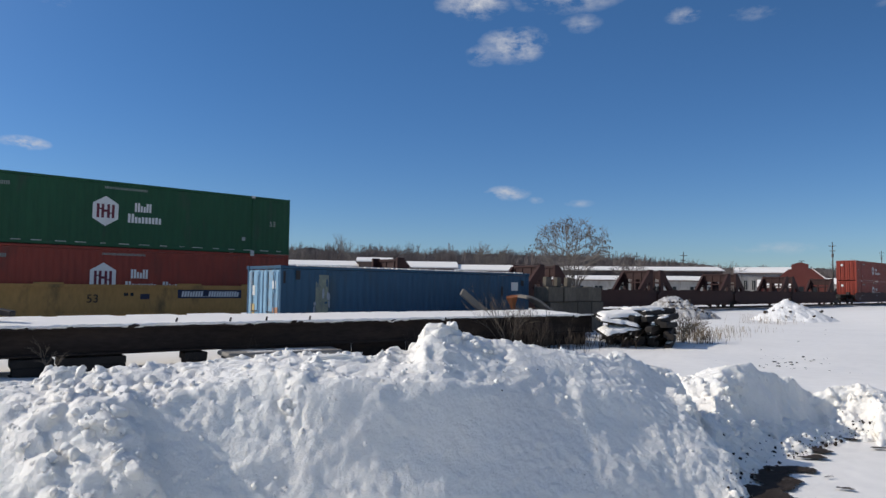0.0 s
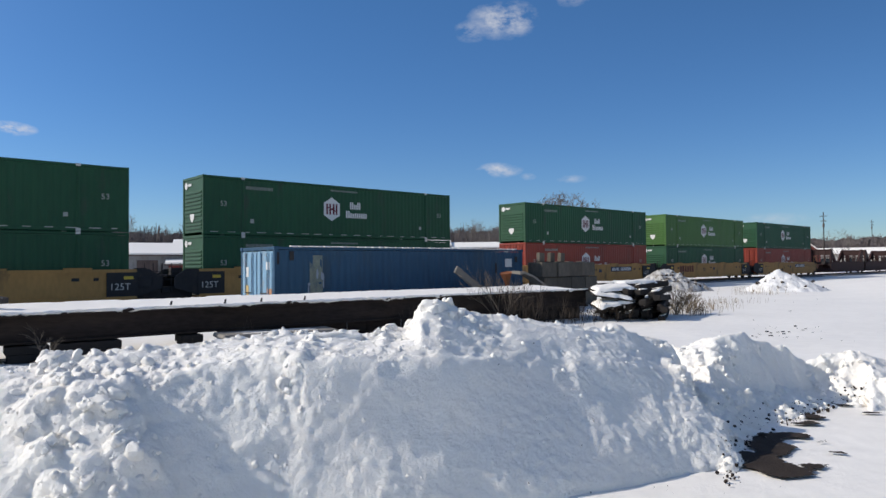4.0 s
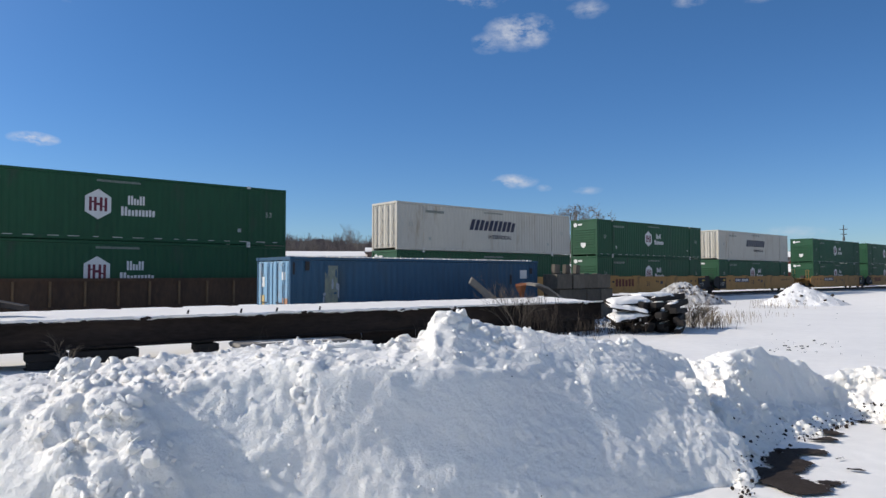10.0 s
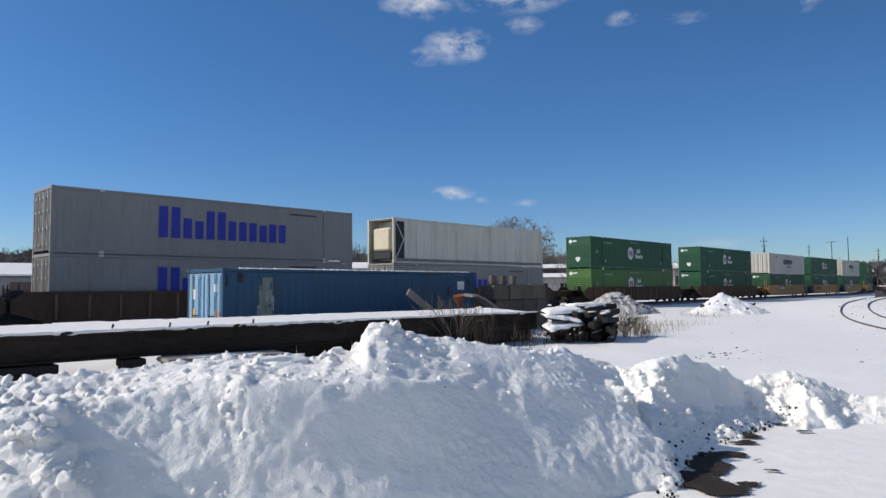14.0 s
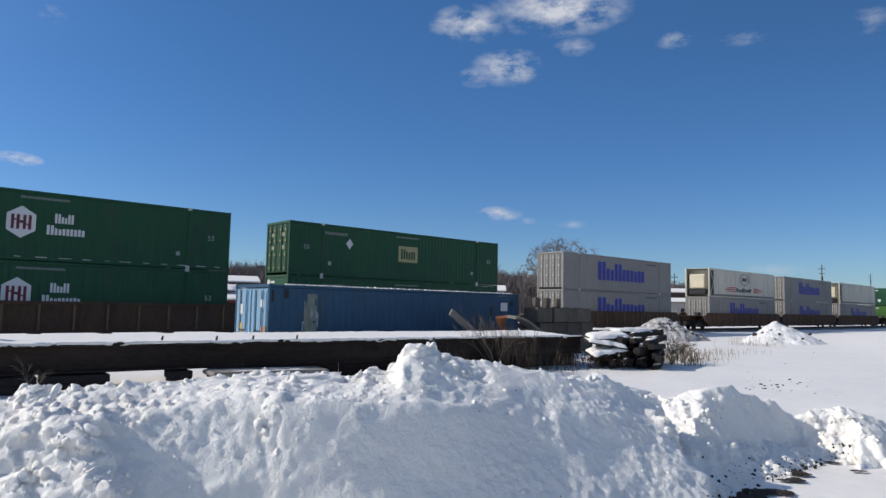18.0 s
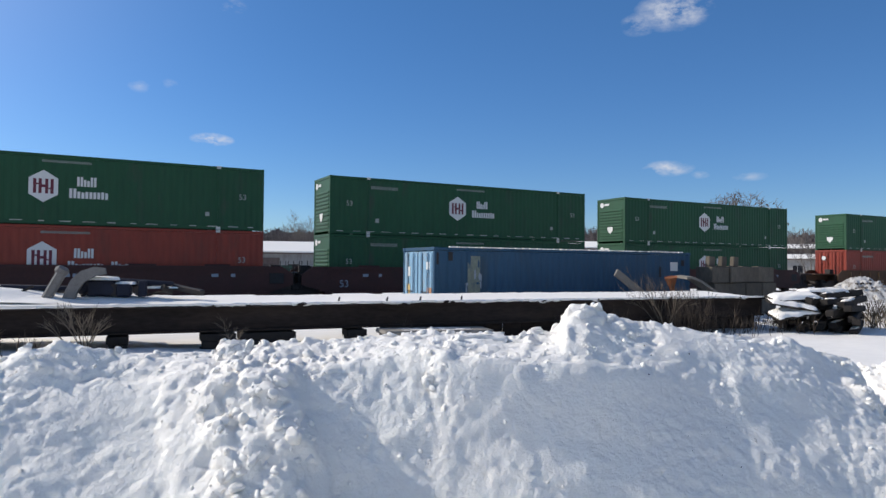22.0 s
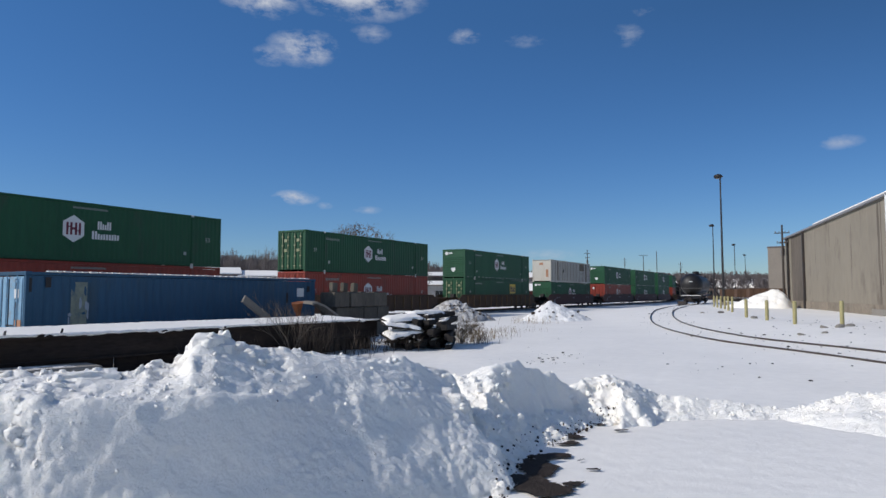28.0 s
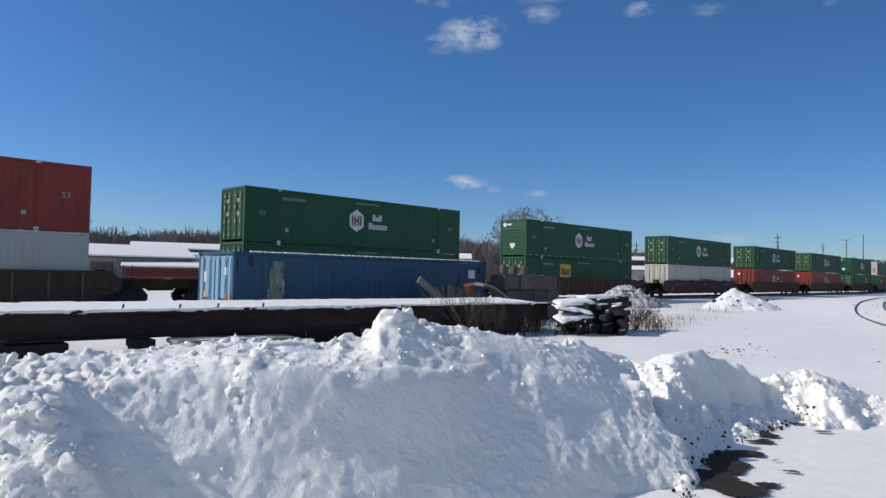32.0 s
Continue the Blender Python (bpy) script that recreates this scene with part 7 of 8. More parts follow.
def end_louvres(th, paint):
    """Rear end with horizontal pressed ribs."""
    part("end_wall", shared("end_wall/flat", lambda: Mesh().cbox((0, 0, 0), (0.05, CW - 0.26, CH - 0.24), 0.01), paint), paint, th, at=pose(-CL / 2 + 0.06, 0, CH / 2))
    for k in range(7):
        part("end_rib", shared("end_rib", lambda: Mesh().cbox((0, 0, 0), (0.06, CW - 0.5, 0.12), 0.025), paint), paint, th, at=pose(-CL / 2 + 0.02, 0, 0.95 + k * 0.19))
    for k in range(3):
        part("end_rib", shared("end_rib", lambda: Mesh().cbox((0, 0, 0), (0.06, CW - 0.5, 0.12), 0.025), paint), paint, th, at=pose(-CL / 2 + 0.02, 0, 0.32 + k * 0.18))
    part("end_header", shared("end_header", lambda: Mesh().cbox((0, 0, 0), (0.06, CW - 0.28, 0.14), 0.015), paint), paint, th, at=pose(-CL / 2 + 0.03, 0, CH - 0.07))
    disc = lambda: Mesh().lathe((0, 0, 0), (-0.012, 0, 0), [(0, 0.17), (1, 0.17)], 14)
    part("end_disc", shared("end_disc", disc, M_DECAL), M_DECAL, th, "round white decal", at=pose(-CL / 2 - 0.002, 0.82, 2.50))
    part("end_mark", shared("end_mark", lambda: Mesh().box((0, 0, 0), (0.008, 0.42, 0.13)), M_DECAL), M_DECAL, th, at=pose(-CL / 2 - 0.002, 0.38, 2.52))
    sh = lambda: Mesh().add([(0, -0.24, 0.2), (0, 0.24, 0.2), (0, 0.24, -0.02), (0, 0, -0.26), (0, -0.24, -0.02)], [(0, 1, 2, 3, 4)])
    part("end_shield", shared("end_shield", sh, M_DECAL), M_DECAL, th, "white shield-shaped decal", at=pose(-CL / 2 - 0.014, 0.05, 0.85))


def end_doors(th, paint, rods=None, marks=True):
    rods = rods or paint
    for s in (-1, 1):
        w = CW / 2 - 0.14
        door = part("door", shared("door", lambda: corrugated(w, CH - 0.26, 0.31, 0.035), paint), paint, th, at=pose(-CL / 2 + 0.035, s * w if s > 0 else 0.0, 0.13, 0, 0, -90))
        for q in (0.28, 0.74):
            part("lock_rod", shared("lock_rod", lambda: Mesh().tube((0, 0, 0.05), (0, 0, CH - 0.33), 0.022, 0.022, 6), rods), rods, door, at=pose(w * q, -0.05, 0))
            for z in (0.25, 0.95, 1.7, 2.3):
                part("rod_bracket", shared("rod_bracket", lambda: Mesh().cbox((0, 0, 0), (0.16, 0.05, 0.10), 0.01), rods), rods, door, at=pose(w * q, -0.045, z))
        if marks:
            for z in (1.35, 2.05):
                part("door_plate", shared("door_plate", lambda: Mesh().box((0, 0, 0), (0.26, 0.012, 0.2)), M_PALE), M_PALE, door, at=pose(w * 0.5, -0.008, z))
    part("end_header", shared("end_header", lambda: Mesh().cbox((0, 0, 0), (0.06, CW - 0.28, 0.14), 0.015), paint), paint, th, at=pose(-CL / 2 + 0.03, 0, CH - 0.07))


Y_SIDE = -CW / 2 - 0.004


def part_bars():
    """Rows of letter-sized bars are too small to pick apart."""
    for ob in bpy.data.objects:
        if ob.name.split(".")[0] in ("number_mark", "stencil_mark", "name_mark", "brand_mark", "emblem_mark", "badge_mark", "oval_mark"):
            tagged(ob, kind="stuff")


def flat(points):
    return Mesh().add([(x, 0, z) for x, z in points], [tuple(range(len(points)))])


def emblem(th):
    hexa = [(0.60 * math.sin(math.pi / 3 * k), 0.66 * math.cos(math.pi / 3 * k)) for k in range(6)][::-1]
    e = part("emblem", shared("emblem", lambda: flat(hexa), M_DECAL), M_DECAL, th, "white hexagonal emblem", at=pose(-0.83, Y_SIDE, 1.56))

    def bars():
        m = Mesh()
        for a, b, c, d in [(-0.36, -0.25, -0.3, 0.3), (-0.17, -0.06, -0.3, 0.3), (0.06, 0.17, -0.3, 0.3), (0.25, 0.36, -0.3, 0.3), (-0.17, 0.17, -0.05, 0.06), (-0.25, -0.17, 0.06, 0.12), (0.17, 0.25, -0.12, -0.06)]:
            m.add([(a, 0, c), (b, 0, c), (b, 0, d), (a, 0, d)], [(0, 1, 2, 3)])
        return m
    part("emblem_mark", shared("emblem_mark", bars, M_DECAL_RED), M_DECAL_RED, e, "maroon bars of the emblem", at=pose(0, -0.004, 0))


M_DECAL_DIM = mat("worn_pale_decal", (0.20, 0.225, 0.20), 0.6, vary=0.3, scale=3.0)


M_DECAL_SOFT = mat("dulled_white_decal", (0.34, 0.36, 0.33), 0.6, vary=0.3, scale=5.0)
M_CASTING = mat("bare_casting", (0.50, 0.50, 0.46), 0.6, vary=0.3, scale=6.0)


def marks53(th):
    txt = lettering("53", 0.36, M_DECAL_SOFT)
    for x in (-7.05, 7.1):
        part("number", txt, M_DECAL_SOFT, th, at=pose(x, Y_SIDE - 0.002, 1.42, 90))
    part("number_mark", shared("number_mark", lambda: word(-0.75, 0.75, -0.08, 0.08, [1] * 10), M_DECAL_DIM), M_DECAL_DIM, th, at=pose(-5.15, Y_SIDE, 2.40))
    part("number_mark", shared("number_mark/b", lambda: word(-0.9, 0.9, -0.05, 0.05, [1] * 14), M_DECAL_DIM), M_DECAL_DIM, th, at=pose(0.0, Y_SIDE, 2.60))
    part("placard", shared("placard", lambda: Mesh().add(*([[(-0.13, 0, -0.14), (0.13, 0, -0.14), (0.13, 0, 0.14), (-0.13, 0, 0.14)], [(0, 1, 2, 3)]])), M_DECAL_SOFT), M_DECAL_SOFT, th, at=pose(-5.55, Y_SIDE, 0.72) @ Matrix.Diagonal((0.75, 1, 0.75, 1)))
    part("placard", shared("placard/b", lambda: Mesh().add(*([[(-0.09, 0, -0.09), (0.09, 0, -0.09), (0.09, 0, 0.09), (-0.09, 0, 0.09)], [(0, 1, 2, 3)]])), M_DECAL_SOFT), M_DECAL_SOFT, th, at=pose(5.55, Y_SIDE, 0.70))


PROTO = {}
LABELS = {
    "green": "dark green corrugated container with white hexagonal emblem, on the train",
    "green_door": "dark green corrugated container with pale-rodded doors, on the train",
    "green_plate": "dark green corrugated container with a yellow panel, on the train",
    "green_panel": "dark green container with an off-centre yellow panel, on the train",
    "lime": "lighter green corrugated container with white emblem, on the train",
    "orange": "orange-red corrugated container with white emblem, on the train",
    "red": "faded red corrugated container, on the train",
    "swift": "dirty white corrugated container with dark blue slanted lettering, on the train",
    "white": "dirty white ribbed container, on the train",
    "reefer": "plain white refrigerated container with exposed cooling unit, on the train",
    "striped": "white refrigerated container with red stripes, on the train",
    "grey": "grey corrugated container with large blue lettering, on the train",
    "badge": "dark green container with a pale square badge, on the train",
    "posted": "white container with dark posts and brown patch, on the train",
}


def make_container(kind):
    th = empty("freight_container", pose(0, 0, 0), LABELS[kind], "container", "train containers")
    if kind in ("green", "green_door", "lime", "orange", "red", "green_plate", "green_panel"):
        paint = {"lime": M_LIME, "orange": M_ORANGE, "red": M_RED}.get(kind, M_GREEN)
        container_body(th, paint)
        if kind == "green" or kind == "lime":
            end_louvres(th, paint)
        else:
            end_doors(th, paint, M_PALE if kind in ("green_door", "green_plate", "green_panel") else paint, kind in ("green_door", "green_plate", "green_panel"))
        if kind == "orange":
            part("end_disc", shared("end_disc", lambda: Mesh().lathe((0, 0, 0), (-0.012, 0, 0), [(0, 0.17), (1, 0.17)], 14), M_DECAL), M_DECAL, th, "round white decal", at=pose(-CL / 2 - 0.03, 0.55, 2.25))
        if kind not in ("red", "green_plate", "green_panel"):
            emblem(th)
            if kind == "orange":
                part("name_mark", shared("name_mark/o", lambda: word(0.3, 1.05, 1.55, 1.95, [1.0, 0.7, 1.0]), M_DECAL), M_DECAL, th, at=pose(0, Y_SIDE, 0))
                part("name_mark", shared("name_mark/p", lambda: word(0.08, 2.5, 1.05, 1.42, [1.0, 0.7, 0.7, 0.7, 0.75, 0.12, 1.0, 0.7, 0.7]), M_DECAL), M_DECAL, th, at=pose(0, Y_SIDE, 0))
            else:
                part("name_mark", shared("name_mark/a", lambda: word(0.36, 1.10, 1.62, 2.02, [1.0, 0.7, 1.0]), M_DECAL), M_DECAL, th, at=pose(0, Y_SIDE, 0))
                part("name_mark", shared("name_mark/b", lambda: word(0.08, 1.55, 1.12, 1.52, [1.0, 0.7, 0.7, 0.7, 0.75]), M_DECAL), M_DECAL, th, at=pose(0, Y_SIDE, 0))
        if kind in ("green_plate", "green_panel"):
            pl = part("badge_panel", shared("badge_panel", lambda: flat([(-0.75, -0.52), (0.75, -0.52), (0.75, 0.52), (-0.75, 0.52)]), M_YELLOW), M_YELLOW, th, "yellow square panel", at=pose(3.25 if kind == "green_plate" else -2.8, Y_SIDE, 1.9))
            part("badge_mark", shared("badge_mark", lambda: word(-0.6, 0.6, -0.35, 0.3, [1.0, 0.8, 0.8]), M_DECAL_NAVY), M_DECAL_NAVY, pl, at=pose(0, -0.004, 0))
        marks53(th)
        if kind in ("green", "lime", "orange"):
            def dashes():
                m, rng = Mesh(), random.Random(3)
                for k in range(19):
                    x = -7.5 + k * 0.83 + rng.uniform(-0.08, 0.08)
                    m.box((x, 0, 0), (rng.uniform(0.2, 0.5), 0.006, rng.uniform(0.018, 0.034)))
                return m
            tagged(part("rubbed_line", shared("rubbed_line", dashes, M_CASTING), M_CASTING, th, "broken white line along the lower rail", at=pose(0, -CW / 2 - 0.004, 0.15)), kind="stuff")
    elif kind == "swift":
        container_body(th, M_WHITE)
        end_doors(th, M_WHITE, M_WHITE, False)
        part("name_mark", shared("name_mark/s", lambda: word(-2.25, 2.0, 1.42, 2.12, [1, 1, 1, 1, 1], 0.35), M_DECAL_NAVY), M_DECAL_NAVY, th, "dark blue slanted brand bars", at=pose(0, Y_SIDE, 0))
        part("lettering", lettering("INTERMODAL", 0.36, M_DECAL_NAVY), M_DECAL_NAVY, th, at=pose(0.62, Y_SIDE - 0.004, 0.90, 90))
        marks53(th)
    elif kind == "white":
        container_body(th, M_WHITE)
        end_doors(th, M_WHITE, M_WHITE, False)
        part("name_mark", shared("name_mark/w", lambda: word(-1.2, 1.6, 1.1, 1.6, [1, 0.8, 0.8, 1, 0.8, 0.8]), M_DECAL_NAVY), M_DECAL_NAVY, th, at=pose(0.8, Y_SIDE, 0))
    elif kind == "grey":
        container_body(th, M_GREY)
        end_doors(th, M_GREY, M_WHITE, False)
        part("name_mark", shared("name_mark/m", lambda: word(-3.55, 3.55, 0.88, 2.38, [1.0, 0.66, 0.95, 0.66, 0.66, 0.66]), M_DECAL_BLUE), M_DECAL_BLUE, th, "large royal blue brand bars", at=pose(0, Y_SIDE, 0))
        part("number_mark", shared("number_mark/b", lambda: word(-0.9, 0.9, -0.05, 0.05, [1] * 14), M_DECAL_NAVY), M_DECAL_NAVY, th, at=pose(4.6, Y_SIDE, 2.5))
    elif kind in ("reefer", "striped"):
        container_body(th, M_REEFER, smooth_side=True)
        # open cooling-unit bay at the rear
        part("bay_back", shared("bay_back", lambda: Mesh().box((0, 0, 0), (0.05, CW - 0.3, CH - 0.3)), M_REEFER), M_REEFER, th, at=pose(-CL / 2 + 0.9, 0, CH / 2))
        part("cooling_unit", shared("cooling_unit", lambda: Mesh().cbox((0, 0, 0), (0.6, 1.7, 1.5), 0.12), M_CREAM), M_CREAM, th, "cream cooling unit", at=pose(-CL / 2 + 0.45, 0.1, 1.55))
        part("unit_grille", shared("unit_grille", lambda: Mesh().cbox((0, 0, 0), (0.5, 1.8, 0.5), 0.05), M_BLACK), M_BLACK, th, at=pose(-CL / 2 + 0.45, 0.1, 0.5))
        for y in (-1.0, 1.0):
            part("brace", shared("brace/a", lambda: Mesh().tube((0, 0, 0.15), (0.75, 0, 1.5), 0.035, 0.035, 6).tube((0.75, 0, 1.5), (0, 0, 2.75), 0.035, 0.035, 6), M_REEFER), M_REEFER, th, at=pose(-CL / 2 + 0.10, y * (CW / 2 + 0.03), 0))
        # black sheet over the closed side, painted shade of the open bay
        part("dark_bay", shared("dark_bay", lambda: Mesh().box((0, 0, 0), (0.75, 0.008, CH - 0.45)), M_BLACK), M_BLACK, th, at=pose(-CL / 2 + 0.55, -CW / 2 - 0.004, CH / 2))
        for k in range(9):
            part("panel_seam", shared("panel_seam", lambda: Mesh().box((0, 0, 0), (0.03, 0.012, CH - 0.35)), M_REEFER), M_REEFER, th, at=pose(-6.2 + k * 1.55, -CW / 2, CH / 2))
        part("kick_rail", shared("kick_rail", lambda: Mesh().cbox((0, 0, 0), (CL - 0.4, 0.03, 0.2), 0.006), M_GREYPAINT), M_GREYPAINT, th, at=pose(0, -CW / 2, 0.2))
        if kind == "striped":
            part("name_mark", shared("name_mark/r", lambda: word(-2.1, 1.7, 0.62, 1.05, [1.0, 0.7, 0.7, 1.0, 1.0, 0.7, 0.9, 1.0], 0.3), M_DECAL_NAVY), M_DECAL_NAVY, th, at=pose(0, Y_SIDE, 0))
            for k in range(3):
                for s in (-1, 1):
                    part("stripe", shared("stripe/%d%d" % (k, s), lambda: flat([(s * 2.3, 0.62 + 0.2 * k), (s * (4.7 - 0.4 * abs(1 - k)), 0.64 + 0.16 * k), (s * (4.7 - 0.4 * abs(1 - k)), 0.70 + 0.16 * k), (s * 2.3, 0.74 + 0.2 * k)][::s]), M_DECAL_STRIPE), M_DECAL_STRIPE, th, "red speed stripe", at=pose(0, Y_SIDE - 0.004, 0))
            ring = lambda: Mesh().add([(r * 1.15 * math.cos(a * math.pi / 12), 0, r * 0.62 * math.sin(a * math.pi / 12)) for r in (1, 0.9) for a in range(24)], [(i, (i + 1) % 24, 24 + (i + 1) % 24, 24 + i) for i in range(24)])
            part("oval_ring", shared("oval_ring", ring, M_DECAL_NAVY), M_DECAL_NAVY, th, "dark oval badge outline", at=pose(0, Y_SIDE - 0.004, 2.0))
            part("oval_mark", shared("oval_mark", lambda: word(-0.65, 0.65, 1.82, 2.2, [1, 1, 1, 1]), M_DECAL_NAVY), M_DECAL_NAVY, th, at=pose(0, Y_SIDE - 0.004, 0))
    elif kind == "badge":
        container_body(th, M_GREEN)
        end_doors(th, M_GREEN, M_PALE, True)
        pl = part("badge_panel", shared("badge_panel/b", lambda: flat([(-0.75, -0.48), (0.75, -0.48), (0.75, 0.48), (-0.75, 0.48)]), M_PALE_BADGE), M_PALE_BADGE, th, "pale tan square badge", at=pose(0.05, Y_SIDE, 1.58))
        part("badge_mark", shared("badge_mark/b", lambda: word(-0.58, 0.58, -0.3, 0.3, [1.0, 0.8, 0.8]), M_GREEN), M_GREEN, pl, at=pose(0, -0.004, 0))
        part("diamond", shared("diamond", lambda: flat([(0, -0.3), (0.24, 0), (0, 0.3), (-0.24, 0)]), M_DECAL), M_DECAL, th, "white diamond placard", at=pose(-4.25, Y_SIDE, 1.9))
        marks53(th)
    elif kind == "posted":
        container_body(th, M_WHITE, smooth_side=True)
        part("end_wall", shared("end_wall/flat", lambda: Mesh().cbox((0, 0, 0), (0.05, CW - 0.26, CH - 0.24), 0.01), M_WHITE), M_WHITE, th, at=pose(-CL / 2 + 0.04, 0, CH / 2))
        for k in range(25):
            part("side_post", shared("side_post", lambda: Mesh().cbox((0, 0, 0), (0.10, 0.05, CH - 0.34), 0.008), M_POST), M_POST, th, "dark upright post", at=pose(-7.66 + k * 0.64, -CW / 2 - 0.006, CH / 2 + 0.01))
        patch = part("brown_patch", shared("brown_patch", lambda: flat([(-0.85, -0.5), (0.85, -0.5), (0.85, 0.5), (-0.85, 0.5)]), M_OLDPATCH), M_OLDPATCH, th, "faded brown patch", at=pose(4.1, Y_SIDE - 0.035, 2.2))
        part("badge_mark", shared("badge_mark/p", lambda: word(-0.65, 0.65, -0.3, 0.3, [1.0, 0.8, 0.8]), M_POST), M_POST, patch, at=pose(0, -0.004, 0))
        part("rusty_band", shared("rusty_band", lambda: Mesh().cbox((0, 0, 0), (0.34, 0.045, CH - 0.34), 0.008), M_OLDPATCH), M_OLDPATCH, th, "rust-streaked panel", at=pose(6.0, -CW / 2 - 0.006, CH / 2 + 0.01))
        part("rusty_band", shared("rusty_band", lambda: Mesh().cbox((0, 0, 0), (0.34, 0.045, CH - 0.34), 0.008), M_OLDPATCH), M_OLDPATCH, th, "rust-streaked panel", at=pose(-5.6, -CW / 2 - 0.006, CH / 2 + 0.01))
        part("end_patch", shared("end_patch", lambda: Mesh().box((0, 0, 0), (0.02, 0.55, 0.32)), M_RUST_PALE), M_RUST_PALE, th, at=pose(-CL / 2, 0.05, 2.35))
        part("diamond", shared("diamond", lambda: flat([(0, -0.3), (0.24, 0), (0, 0.3), (-0.24, 0)]), M_STEEL), M_STEEL, th, "dark diamond placard", at=pose(-3.6, Y_SIDE - 0.04, 1.5))
        part("end_streak", shared("end_streak", lambda: Mesh().box((0, 0, 0), (0.02, 0.35, 1.0)), M_RUST_PALE), M_RUST_PALE, th, "rusty streak", at=pose(-CL / 2, -0.75, 1.1))
    return th


M_OLDPATCH = mat("old_brown_paint", (0.17, 0.125, 0.075), 0.7, vary=0.25, scale=2.0, dirt=(0.28, 0.24, 0.19), dirt_amount=0.35, stretch=(1, 1, 0.3))
M_CREAM = mat("cream_unit_paint", (0.6, 0.53, 0.38), 0.5, vary=0.15, scale=2.0)
M_PALE_BADGE = mat("pale_tan_decal", (0.38, 0.33, 0.17), 0.6, vary=0.2, scale=2.0)
M_POST = mat("dark_post_paint", (0.10, 0.095, 0.095), 0.6, vary=0.25, scale=2.0, dirt=(0.2, 0.12, 0.07), dirt_amount=0.3)

MOVERS = []


def put_container(kind, s, z):
    if kind not in PROTO:
        PROTO[kind] = make_container(kind)
        ob = PROTO[kind]
    else:
        ob = copy_thing(PROTO[kind], pose(0, 0, 0))
    MOVERS.append((ob, s, RAIL_Z + z))


M_BRAND = mat("red_brown_decal", (0.13, 0.032, 0.018), 0.65, vary=0.25, scale=3.0)
M_RIB = mat("worn_rib_paint", (0.20, 0.115, 0.055), 0.75, vary=0.3, scale=2.0, dirt=(0.08, 0.045, 0.025), dirt_amount=0.4)
M_WELL_K = mat("ochre_wagon_paint", (0.075, 0.042, 0.020), 0.75, vary=0.3, scale=0.8, dirt=(0.035, 0.022, 0.014), dirt_amount=0.5, dirt_scale=1.2)
WELLS = {"Y": (M_WELL_Y, False, "weathered yellow railway well wagon carrying two stacked containers"), "B": (M_WELL_B, True, "rust-brown ribbed railway well wagon carrying two stacked containers"),
         "M": (M_WELL_M, False, "dark maroon railway well wagon carrying two stacked containers"), "R": (M_WELL_R, False, "empty red-brown railway well wagon with tall end bulkheads"),
         "K": (M_WELL_K, True, "ochre-brown ribbed railway well wagon carrying two stacked containers")}


